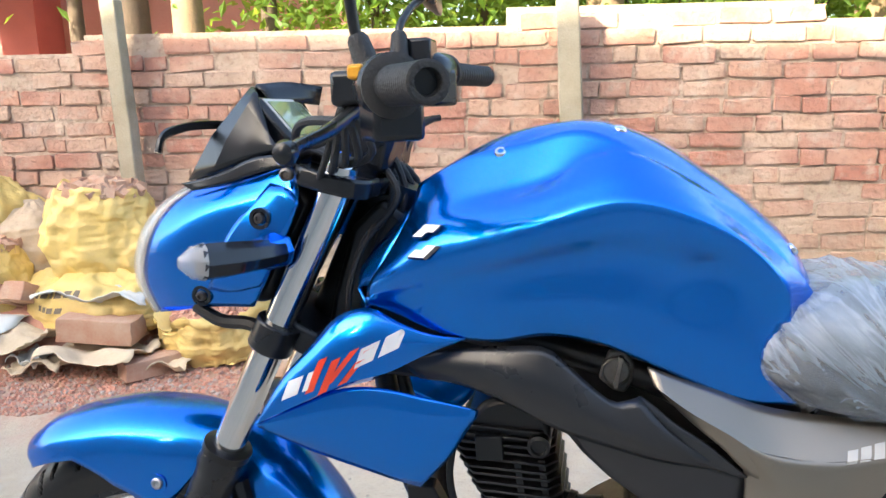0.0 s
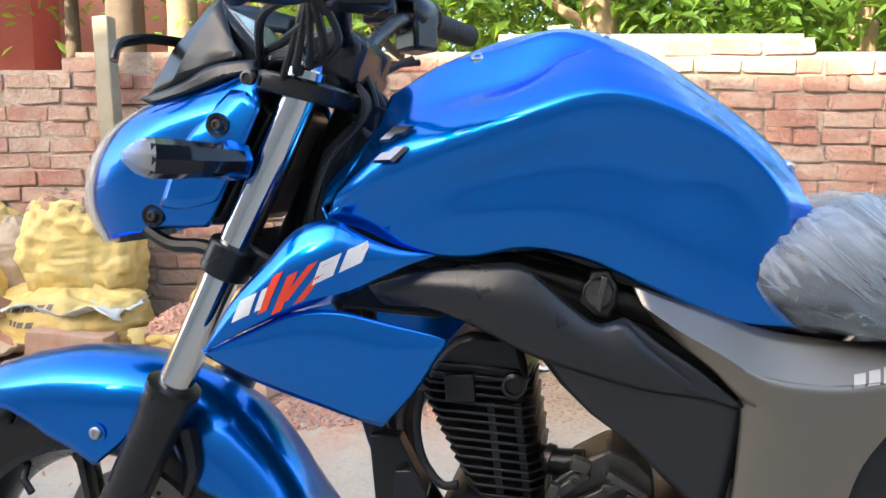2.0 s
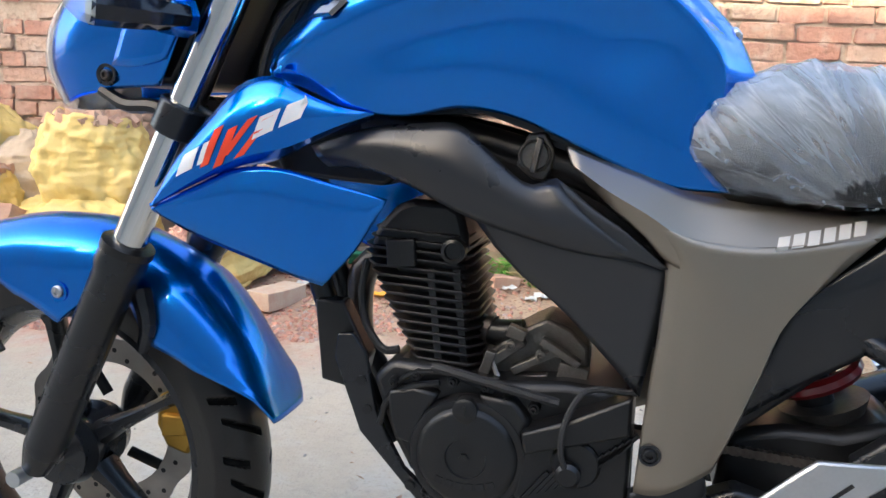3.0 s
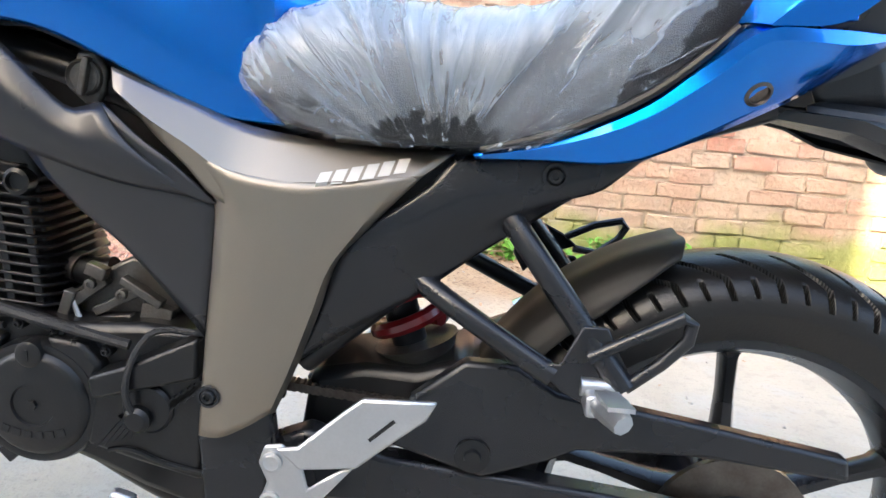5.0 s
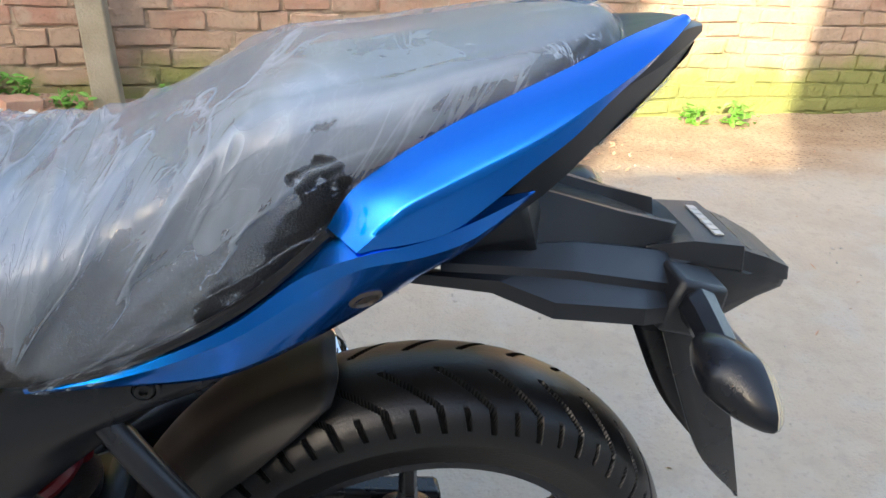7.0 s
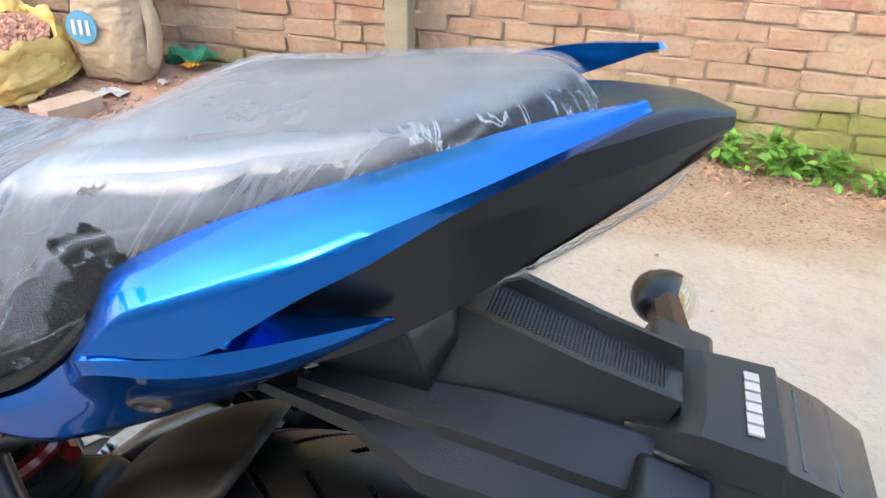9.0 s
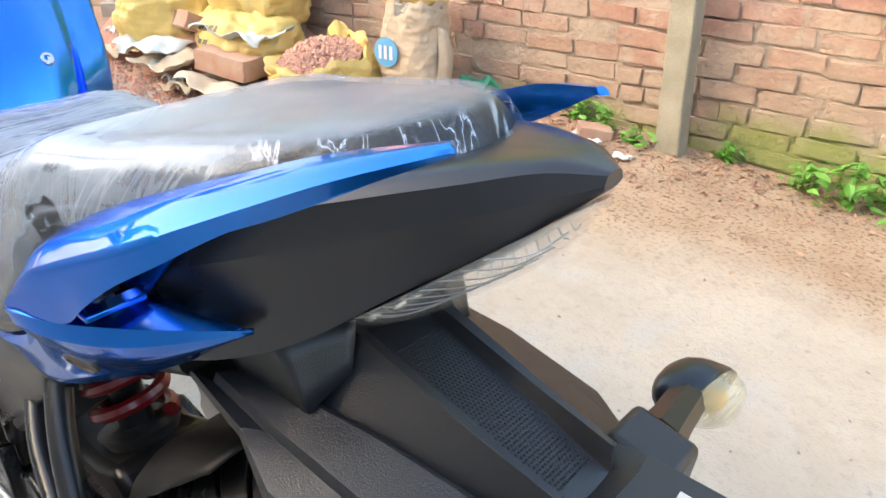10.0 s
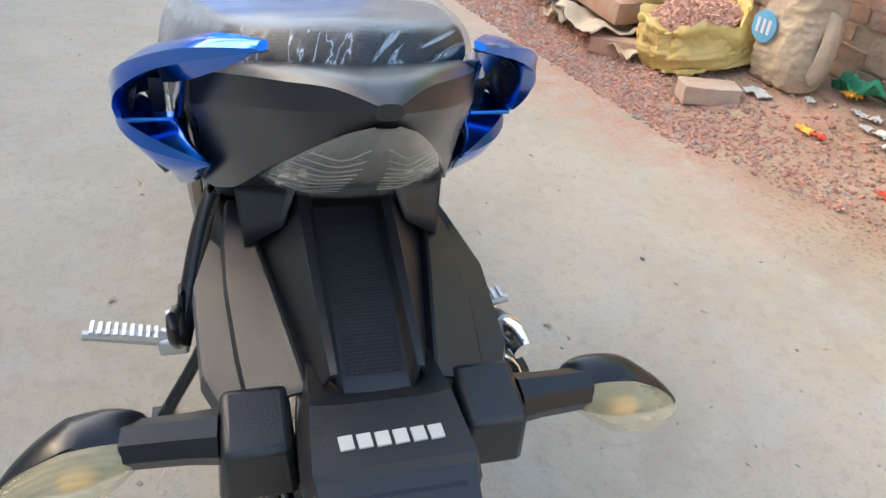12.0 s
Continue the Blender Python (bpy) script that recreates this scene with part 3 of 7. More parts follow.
# fuel tap
ft = bp("fuel_tap", slab([(.638, .722), (.650, .755), (.668, .757), (.678, .740), (.676, .720), (.668, .705), (.655, .708)], -.104, -.094), M["cast"], "cast fuel tap", bevel=.003)
part("tap_ring", lathe([(.017, .01), (.017, -.004), (.015, -.006), (.0135, -.002), (.003, -.002)], (.658, -.106, .732), "y", 24), M["cast"], ft, "round tap ring")
part("tap_lever", slab([(.654, .716), (.660, .714), (.667, .750), (.661, .752)], -.117, -.106), M["cast"], ft, bevel=.0015)

# seat base, seat and film
seat_top = [(.835, 0, .796), (.867, 0, .818), (.905, 0, .826), (.965, 0, .823), (1.055, 0, .822), (1.115, 0, .845), (1.175, 0, .874), (1.228, 0, .897), (1.29, 0, .908), (1.37, 0, .922), (1.435, 0, .935), (1.466, 0, .936), (1.482, 0, .921), (1.484, 0, .905)]
seat_mid = [(.825, -.06, .788), (.862, -.075, .807), (.91, -.085, .818), (.97, -.092, .812), (1.05, -.10, .812), (1.11, -.104, .832), (1.165, -.098, .864), (1.215, -.092, .889), (1.29, -.078, .902), (1.36, -.068, .916), (1.42, -.056, .928), (1.455, -.042, .929), (1.470, -.036, .917), (1.472, -.034, .903)]
seat_edge = [(.810, -.103, .766), (.848, -.117, .784), (.90, -.128, .785), (.96, -.134, .783), (1.03, -.138, .785), (1.10, -.134, .808), (1.16, -.126, .846), (1.215, -.118, .879), (1.28, -.108, .892), (1.35, -.094, .905), (1.41, -.080, .914), (1.44, -.067, .913), (1.455, -.058, .908), (1.457, -.055, .902)]
seat_in = [tuple(np.array(e) * .86 + np.array(q) * .14 + (0, 0, .003)) for e, q in zip(seat_edge, seat_mid)]
seat_side = [(.81, -.112, .745), (.85, -.128, .738), (.90, -.136, .735), (.96, -.140, .732), (1.02, -.142, .735), (1.09, -.138, .76), (1.15, -.132, .797), (1.205, -.127, .842), (1.275, -.117, .868), (1.34, -.101, .886), (1.40, -.086, .902), (1.435, -.070, .907), (1.452, -.062, .905), (1.455, -.058, .899)]
seat_low = [(.845, -.105, .708), (.87, -.118, .701), (.91, -.126, .698), (.96, -.13, .695), (1.01, -.132, .697), (1.08, -.134, .702), (1.15, -.132, .736), (1.20, -.128, .770), (1.25, -.119, .812), (1.32, -.103, .847), (1.39, -.084, .880), (1.43, -.070, .893), (1.447, -.062, .896), (1.450, -.058, .894)]
seat_rails = [seat_top, seat_mid, seat_in, seat_edge, seat_side, seat_low]
bp("seat", sheet(skin(seat_rails, 70, 5), mirror=True, caps=False), M["seat"], "stepped black vinyl seat", angle=60, thick=.01)
def film(rails):
    """The film follows the seat a few millimetres off, with folds gathered at the waist and the nose."""
    g = skin(rails, 170, 10)
    out = g.copy()
    nrm = np.cross(np.gradient(g, axis=0), np.gradient(g, axis=1))
    nrm /= np.linalg.norm(nrm, axis=2, keepdims=True) + 1e-9
    if nrm[2, 60, 2] < 0:
        nrm = -nrm
    for i in range(g.shape[0]):
        for j in range(g.shape[1]):
            x, y, z = g[i, j]
            side = min(1, i / 14)
            flat = 1 if x < 1.16 else max(.25, 1 - (x - 1.16) * 8)
            a1 = math.atan2(z - .655, x - 1.0)
            a2 = math.atan2(z - .775, x - .81)
            c1 = 1 - abs(noise.noise((a1 * 6, math.hypot(x - 1.0, z - .655) * 7, 1.3 + y * 4))) * 2
            c2 = noise.noise((a2 * 11, (x - .81) * 4, 4.1)) * side * max(0, 1 - (x - .81) / .28)
            c3 = noise.noise((x * 14 + z * 9, y * 8, 8.0))
            k = (.004 + .0045 * max(c1, 0) ** 4 * flat * side + .005 * abs(c2) + .002 * c3 * flat)
            out[i, j] = g[i, j] + nrm[i, j] * k
    out[0, :, 1] = 0
    return out
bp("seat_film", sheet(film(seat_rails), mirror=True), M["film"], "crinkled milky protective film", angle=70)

# tail: lower blue panels, grab rails, black cowl
def tail_side(sgn):
    f = lambda rails: [[(x, y * sgn, z) for x, y, z in r] for r in rails]
    low = [
        [(1.028, .128, .692), (1.10, .13, .713), (1.175, .131, .750), (1.222, .134, .79), (1.250, .150, .818), (1.288, .150, .822), (1.325, .112, .8235), (1.36, .106, .8225), (1.396, .094, .8215)],
        [(1.029, .130, .691), (1.10, .135, .709), (1.175, .139, .745), (1.222, .147, .785), (1.257, .171, .813), (1.300, .160, .8165), (1.335, .141, .8185), (1.365, .119, .8195), (1.396, .095, .821)],
        [(1.03, .131, .690), (1.10, .138, .705), (1.175, .142, .735), (1.225, .150, .772), (1.260, .169, .803), (1.300, .162, .806), (1.335, .144, .807), (1.365, .121, .812), (1.396, .094, .820)],
        [(1.03, .130, .689), (1.10, .134, .698), (1.17, .137, .716), (1.22, .142, .744), (1.262, .150, .774), (1.30, .146, .785), (1.335, .132, .792), (1.365, .114, .803), (1.396, .094, .819)],
        [(1.03, .128, .687), (1.085, .130, .690), (1.168, .131, .695), (1.228, .127, .720), (1.275, .119, .743), (1.31, .112, .762), (1.34, .104, .780), (1.365, .098, .798), (1.394, .092, .818)],
    ]
    t = bp("tail_panel", sheet(skin(f(low), 44, 4, (1, 2))), M["blue"], "blue tail side panel", angle=22, thick=.003)
    bp("seat_base_edge", tube(f([[(1.035, .133, .696), (1.10, .136, .7165), (1.175, .137, .7545), (1.222, .139, .7945), (1.242, .142, .816)]])[0], [.003, .0042, .0045, .0045, .004], 8, 24), M["engine"], "black seat base edge")
    # the grab rail sweeps from the seat flank out and back to a free tip; it is hollow below
    inner = [(1.240, .138, .818), (1.256, .139, .845), (1.280, .132, .861), (1.315, .122, .879), (1.360, .112, .898), (1.410, .098, .917), (1.452, .081, .932), (1.505, .056, .9445)]
    crest = [(1.2475, .1545, .8185), (1.270, .1535, .8465), (1.303, .1465, .8645), (1.344, .137, .8835), (1.386, .1255, .9025), (1.427, .110, .9185), (1.463, .0915, .9325), (1.507, .060, .9445)]
    crease = [(1.257, .1705, .8165), (1.288, .167, .843), (1.330, .159, .863), (1.376, .150, .884), (1.412, .1365, .9015), (1.444, .121, .9165), (1.474, .101, .930), (1.509, .063, .9415)]
    rim = [(1.259, .170, .8155), (1.322, .160, .8255), (1.347, .159, .845), (1.372, .153, .864), (1.398, .144, .880), (1.432, .124, .902), (1.468, .099, .920), (1.511, .060, .9405)]
    lip = [(1.258, .160, .818), (1.316, .150, .829), (1.340, .149, .848), (1.366, .143, .866), (1.392, .133, .882), (1.426, .114, .904), (1.463, .090, .922), (1.508, .057, .9405)]
    roof = [(1.248, .148, .819), (1.275, .146, .846), (1.305, .140, .860), (1.345, .130, .876), (1.385, .120, .893), (1.424, .104, .911), (1.460, .085, .926), (1.505, .056, .9415)]
    low_in = [(x + .002, y, z - dz) for (x, y, z), dz in zip(inner, (.002, .014, .022, .027, .029, .027, .021, .003))]
    bp("grab_rail", sheet(skin(f([low_in, inner, crest, crease, rim, lip, roof]), 48, 4, (1, 3, 4, 5, 6)), close=True, caps=True), M["blue"], "blue painted grab rail", angle=60)
    under = [[(x, y - .0006, z - .0012) for x, y, z in r[1:]] for r in (lip, roof)]
    bp("rail_underside", sheet(skin(f(under), 34, 3)), M["black"], "black hollow underside of the rail")
    bp("rail_lug", sheet(skin(f([[(1.275, .122, .822), (1.30, .120, .824), (1.325, .116, .826)], [(1.30, .117, .846), (1.33, .114, .856), (1.36, .110, .864)], [(1.32, .116, .868), (1.35, .112, .880), (1.39, .104, .893)]]), 12, 4)), M["blue"], "blue rail lug", thick=.004)
    bp("rail_shelf", block((.012, .036, .004), pose(1.325, .136 * sgn, .8275)), M["blue"], bevel=.001)
    for x in (1.306, 1.314):
        bp("rail_rib", block((.0025, .010, .030), pose(x, .130 * sgn, .842, 0, 14, 0)), M["black"])
    return t
tail_side(-1)
tail_side(1)
lk = bp("seat_lock", lathe([(.0125, .012), (.0125, -.0015), (.0095, -.003), (.0085, -.0005), (.003, -.0005)], (0, 0, 0), "y", 24), M["steel"], "brassy seat lock barrel")
lk.matrix_local = pose(1.266 - .67, -.1395, .7625, 36, -25, 0)

cowl_rails = [
    [(1.30, 0, .88), (1.38, 0, .897), (1.45, 0, .914), (1.505, 0, .928), (1.532, 0, .9305), (1.551, 0, .927)],
    [(1.30, -.080, .878), (1.38, -.080, .896), (1.45, -.066, .913), (1.505, -.034, .926), (1.531, -.015, .930), (1.551, -.003, .9268)],
    [(1.27, -.104, .856), (1.37, -.100, .880), (1.44, -.080, .9035), (1.500, -.046, .920), (1.531, -.023, .927), (1.551, -.006, .926)],
    [(1.25, -.116, .808), (1.34, -.107, .844), (1.40, -.096, .8675), (1.46, -.070, .890), (1.513, -.040, .908), (1.551, -.008, .9215)],
    [(1.24, -.113, .785), (1.33, -.103, .815), (1.40, -.087, .838), (1.465, -.060, .872), (1.518, -.033, .900), (1.550, -.006, .9185)],
    [(1.24, -.109, .765), (1.31, -.104, .769), (1.40, -.080, .804), (1.47, -.052, .856), (1.525, -.024, .896), (1.549, -.004, .917)],
    [(1.24, 0, .763), (1.31, 0, .767), (1.40, 0, .803), (1.47, 0, .856), (1.525, 0, .896), (1.549, 0, .917)],
]
cg_ = skin(cowl_rails, 36, 6, (2, 3, 5))
cb = sheet(cg_, mirror=True)
bmesh.ops.holes_fill(cb, edges=[e for e in cb.edges if e.is_boundary and min(v.co.x for v in e.verts) > 1.54], sides=0)
bp("tail_cowl", cb, M["grey"], "black pointed tail cowl", angle=20, thick=.003, bevel=.0015)
LENS_W = ([0, .10, .26, .5, .75, .92, 1], [.040, .056, .061, .050, .033, .020, .007])
def lens_grid(n, grow, off):
    """The lens bulges from the slanting underside of the tail, arched at its upper end."""
    rows = []
    for u in np.linspace(-1, 1, 2 * n + 1):
        row = []
        for v in np.linspace(0, 1, n + 1):
            half = float(np.interp(v, *LENS_W)) * grow
            bulge = off * (1 - abs(u) ** 3) * (1 - abs(2 * v - .9) ** 4 if v < .95 else .18) + .0015
            row.append((1.416 + .130 * v + .641 * bulge, u * half, .815 + .099 * v - .767 * bulge))
        rows.append(row)
    return np.array(rows)
tl = bp("tail_light", sheet(lens_grid(18, 1.0, .017)), M["lens"], "clear moulded tail light lens", thick=.0015)
part("reflector", sheet(lens_grid(12, .97, .006)), M["reflector"], tl, "bright tail light reflector")
for r in range(3):
    for c in range(9 - r % 2):
        v = .16 + r * .075
        y = (c - (8 - r % 2) / 2) * .0115
        if abs(y) < float(np.interp(v, *LENS_W)) - .010:
            sc = part("lens_scallop", lathe([(.0056, .001), (.0050, -.0012), (.003, -.0026), (.0005, -.003)], (0, 0, 0), "z", 10), M["reflector"], tl)
            sc.matrix_local = pose(1.416 + .130 * v + .0035, y, .815 + .099 * v - .0042, 0, -36, 0)
# moulded ribs that slant across the lens
for k in range(9):
    for sgn in (-1, 1):
        v0, v1 = .08 + k * .075, .30 + k * .070
        pts = []
        for w in (0, .5, 1):
            v = v0 + (v1 - v0) * w
            y = sgn * float(np.interp(v, *LENS_W)) * (.93 - .72 * w)
            b_ = .017 * (1 - (abs(y) / float(np.interp(v, *LENS_W))) ** 3) * (1 - abs(2 * v - .9) ** 4) - .0004
            pts.append((1.416 + .130 * v + .641 * b_, y, .815 + .099 * v - .767 * b_))
        part("lens_rib", tube(pts, .0004, 5, 8), M["alloy"], tl)

# rear mudguard arm, light box, indicators, plate and flap
gus_side = [[(1.325, .081, .786), (1.36, .080, .800), (1.394, .079, .806)], [(1.345, .073, .752), (1.38, .073, .755), (1.411, .0735, .759)]]
gus_rear = [[(1.394, .079, .806), (1.402, .060, .808), (1.414, .036, .808)], [(1.411, .0735, .759), (1.4125, .066, .764), (1.420, .046, .780)]]
for sgn in (-1, 1):
    f = lambda rails: [[(x, y * sgn, z) for x, y, z in r] for r in rails]
    bp("tail_gusset", sheet(skin(f(gus_side), 9, 3, (), True)), M["arm"], "grey tail gusset", angle=8, thick=.004)
    bp("gusset_face", sheet(skin(f(gus_rear), 9, 3, (), True)), M["arm"], "grey rear face of the tail gusset", angle=8, thick=.003)
arm = [
    [(1.36, 0, .792), (1.41, 0, .789), (1.45, 0, .777), (1.50, 0, .762), (1.558, 0, .740)],
    [(1.36, -.023, .792), (1.41, -.023, .789), (1.45, -.0225, .777), (1.50, -.0215, .762), (1.558, -.021, .740)],
    [(1.36, -.027, .800), (1.41, -.027, .797), (1.45, -.0265, .785), (1.50, -.026, .770), (1.556, -.025, .756)],
    [(1.36, -.034, .801), (1.41, -.034, .798), (1.45, -.0335, .786), (1.50, -.032, .770), (1.556, -.0295, .755)],
    [(1.36, -.060, .757), (1.405, -.061, .755), (1.45, -.0535, .751), (1.50, -.0445, .741), (1.545, -.037, .731)],
    [(1.36, -.064, .764), (1.405, -.065, .761), (1.45, -.0575, .757), (1.50, -.0485, .746), (1.545, -.041, .735)],
    [(1.36, -.0665, .764), (1.405, -.0675, .761), (1.45, -.060, .757), (1.50, -.051, .746), (1.545, -.0435, .735)],
    [(1.33, -.084, .756), (1.39, -.088, .752), (1.44, -.088, .746), (1.50, -.083, .732), (1.54, -.078, .722)],
    [(1.33, -.087, .750), (1.39, -.091, .746), (1.44, -.0905, .739), (1.50, -.0855, .725), (1.537, -.080, .715)],
    [(1.31, -.090, .750), (1.375, -.099, .746), (1.418, -.112, .732), (1.500, -.107, .718), (1.532, -.093, .709)],
    [(1.30, -.088, .742), (1.37, -.097, .734), (1.418, -.114, .718), (1.500, -.109, .703), (1.530, -.095, .695)],
    [(1.30, -.05, .738), (1.37, -.07, .726), (1.418, -.09, .708), (1.50, -.085, .694), (1.526, -.08, .690)],
]
bp("mudguard_arm", sheet(skin(arm, 21, 2, tuple(range(1, 11)), True), mirror=True), M["arm"], "ribbed dark grey mudguard arm", angle=12, thick=.003, bevel=.0012)
# raised dimples down the middle channel
bm = bmesh.new()
for r in range(44):
    for c in range(13):
        x = 1.430 + r * .0027
        y = (c - 6) * .0028 + (.0007 if r % 2 else -.0007)
        z = float(np.interp(x, [1.41, 1.45, 1.50, 1.556], [.789, .777, .762, .7415])) + .0002
        lathe([(.0011, 0), (.0007, .0005)], (x, y, z), "z", 5, bm)
tagged(bp("dimple_texture", bm, M["arm"], "fine raised dimple texture", smooth=False), kind="stuff")
for sgn in (-1, 1):
    f = lambda rails: [[(x, y * sgn, z) for x, y, z in r] for r in rails]
    bp("light_box_side", sheet(skin(f([
        [(1.535, .048, .732), (1.565, .051, .728), (1.615, .051, .718), (1.648, .046, .706), (1.676, .038, .699)],
        [(1.54, .050, .712), (1.565, .052, .709), (1.615, .052, .702), (1.648, .046, .697), (1.676, .038, .693)],
        [(1.545, .05, .680), (1.565, .05, .666), (1.615, .045, .663), (1.648, .042, .681), (1.676, .036, .687)]]), 18, 3, (1,), True)), M["arm"], "dark grey light box side", angle=15, thick=.004)
bp("light_box_end", block((.004, .072, .018), pose(1.675, 0, .698, 0, 10, 0)), M["grey"])
bp("light_box_lid", sheet(skin([
    [(1.552, 0, .737), (1.572, 0, .7455), (1.617, 0, .7405), (1.620, 0, .735), (1.648, 0, .725), (1.677, 0, .711)],
    [(1.550, -.023, .738), (1.572, -.026, .7455), (1.617, -.028, .7405), (1.620, -.028, .735), (1.648, -.027, .725), (1.677, -.026, .711)],
    [(1.525, -.041, .741), (1.569, -.044, .7450), (1.617, -.0475, .7400), (1.620, -.046, .7345), (1.648, -.044, .7245), (1.677, -.038, .710)],
    [(1.524, -.045, .726), (1.567, -.052, .726), (1.617, -.053, .718), (1.621, -.050, .712), (1.648, -.047, .705), (1.678, -.040, .697)]], 26, 4, (1, 2), True), mirror=True), M["arm"], "dark grey lid with pale raised lettering bars", angle=10, thick=.003, bevel=.0015)
for sgn in (-1, 1):
    bp("box_shoulder", block((.058, .050, .050), pose(1.553, .075 * sgn, .706, 0, 14, 0), taper=.82), M["arm"], "dark grey box shoulder", bevel=.005)
for k in range(6):
    bm = block((.0095, .0082, .0016), pose(1.6005, -.0265 + k * .0106, .7433, 0, 6.5, 4))
    bp("lettering_bar", bm, M["greyfilm"])
for k in range(3):
    bp("lid_groove", block((.0025, .076, .0025), pose(1.630 + k * .011, 0, .7302 - k * .0042, 0, 22, 0)), M["black"])

def leaf(c, half, x0, x1, sgn):
    """A leaf-shaped head along y, blunt at its stalk and pointed outside, cut between two x planes."""
    bm = bmesh.new()
    rows = []
    for k in range(19):
        u = -1 + 2 * k / 18
        o = u * sgn
        w = max(1 - o * o, .015) ** .5 * (1 - .30 * max(o, 0)) * (1 - .12 * max(-o, 0))
        rows.append([bm.verts.new((c[0] + max(x0, min(x1, half[0] * w * math.cos(a) + .008 * o)), c[1] + half[1] * u, c[2] + half[2] * w * math.sin(a))) for a in (2 * math.pi * j / 18 for j in range(18))])
    for a, b in zip(rows, rows[1:]):
        for j in range(18):
            bm.faces.new((a[j], a[(j + 1) % 18], b[(j + 1) % 18], b[j]))
    bm.faces.new(rows[0])
    bm.faces.new(rows[-1])
    return bm
def indicator(sgn):
    """Stalk, shell and lens of one rear indicator."""
    ob = bp("rear_indicator", tube([(1.552, .096 * sgn, .712), (1.550, .115 * sgn, .711), (1.545, .152 * sgn, .707)], [.0175, .0158, .0150], 8, flat=1.0), M["black"], "black indicator on a short stalk", angle=25)
    c = Vector((1.546, .181 * sgn, .699))
    turn = Matrix.Translation(c) @ pose(0, 0, 0, -12 * sgn, 14, -6 * sgn) @ Matrix.Translation(-c)
    part("shell", leaf(c, (.029, .047, .0245), -.05, .006, sgn), M["black"], ob, "black leaf-shaped indicator shell").matrix_local = turn
    part("indicator_lens", leaf(c + Vector((.001, 0, -.001)), (.0285, .0455, .0245), .005, .05, sgn), M["amber"], ob, "clear lens over an amber bulb").matrix_local = turn
    part("bulb", lathe([(.001, -.012), (.008, -.008), (.008, .008), (.001, .012)], (c[0] + .010, c[1], c[2]), "y", 12), M["yellow"], ob).matrix_local = turn
indicator(-1)
indicator(1)
bp("mud_flap", sheet(skin([
    [(1.545, -.062, .670), (1.585, -.06, .58), (1.632, -.052, .489), (1.715, -.03, .392)],
    [(1.615, -.052, .665), (1.635, -.05, .60), (1.668, -.045, .51), (1.716, -.029, .392)],
    [(1.62, 0, .66), (1.64, 0, .60), (1.672, 0, .51), (1.718, 0, .392)]], 16, 4, (1,)), mirror=True), M["black"], "long black rear mud flap", thick=.004)
bp("number_plate", block((.004, .16, .075), pose(1.668, 0, .592, 0, -28, 0)), M["plate"], "grey back of a number plate")

# ---- motorcycle: front end ----
RAKE = Vector((.507, 0, 1)).normalized()
def fork_at(z, y):
    return Vector((.02 + .507 * (z - .32), y, z))
for y in (-.1, .1):
    bp("fork_tube", tube([fork_at(.57, y), fork_at(.95, y)], .0205, 24), M["chrome"], "polished chrome fork tube")
    leg = bp("fork_leg", tube([fork_at(.30, y), fork_at(.33, y), fork_at(.34, y), fork_at(.575, y), fork_at(.585, y), fork_at(.605, y)], [.018, .026, .0275, .0285, .032, .030], 22), M["black"], "black fork leg")
    part("dust_seal", lathe([(.0325, 0), (.0325, .010), (.024, .013), (.0215, .013)], (0, 0, 0), "z", 22), M["rubber"], leg).matrix_local = Matrix.Translation(fork_at(.603, y)) @ RAKE.to_track_quat("Z", "Y").to_matrix().to_4x4()
    ring = bp("lower_clamp", tube([fork_at(.745, y), fork_at(.78, y)], .029, 20), M["black"], "black lower fork clamp", bevel=.003)
    top = bp("fork_cap", lathe([(.022, -.006), (.022, .004), (.017, .006), (.0165, .012), (.012, .014), (.004, .014)], (0, 0, 0), "z", 18), M["chrome"], "chrome fork cap")
    top.matrix_local = pose(.343 - .67, y, .9655, 0, 15, 0)
    part("adjuster", lathe([(.009, .012), (.009, .020), (.006, .021), (.001, .021)], (0, 0, 0), "z", 6), M["blue"], top, "blue anodised hex adjuster")
bp("lower_yoke", block((.07, .2, .035), Matrix.Translation(fork_at(.762, 0) + Vector((.02, 0, 0))) @ pose(0, 0, 0, 0, 27, 0)), M["black"], bevel=.006)
YOKE = pose(.330, 0, .9525, 0, 15, 0)
def yoke_plate():
    """A plate with rounded arms, wide at the forks and waisted between."""
    bm = bmesh.new()
    half = [(-.028, 0), (-.030, .05), (-.040, .086), (-.044, .108), (-.032, .122), (.0, .130), (.034, .125), (.050, .106), (.050, .07), (.058, .03)]
    o = half + [(x, -y) for x, y in half[:0:-1]]
    lo, hi = ([bm.verts.new(YOKE @ Vector((x, y, z))) for x, y in o] for z in (-.012, .011))
    bm.faces.new(lo)
    bm.faces.new(hi[::-1])
    for i in range(len(o)):
        bm.faces.new((lo[i], hi[i], hi[(i + 1) % len(o)], lo[(i + 1) % len(o)]))
    return bm
yk = bp("upper_yoke", yoke_plate(), M["black"], "black upper yoke", bevel=.004)
for y in (-.108, .108):
    part("pinch_bolt", lathe([(.008, .004), (.008, -.004), (.005, -.006), (.004, -.003)], (.284, y - .012, .962), "y", 12), M["steel"], yk)
part("stem_nut", lathe([(.019, 0), (.019, .012), (.014, .015), (.004, .015)], (.352, .0, .957), "z", 6), M["chrome"], yk, "chrome stem nut")
bp("steering_head", tube([(.29, 0, .76), (.385, 0, .945)], .036, 18), M["engine"], "black steering head")
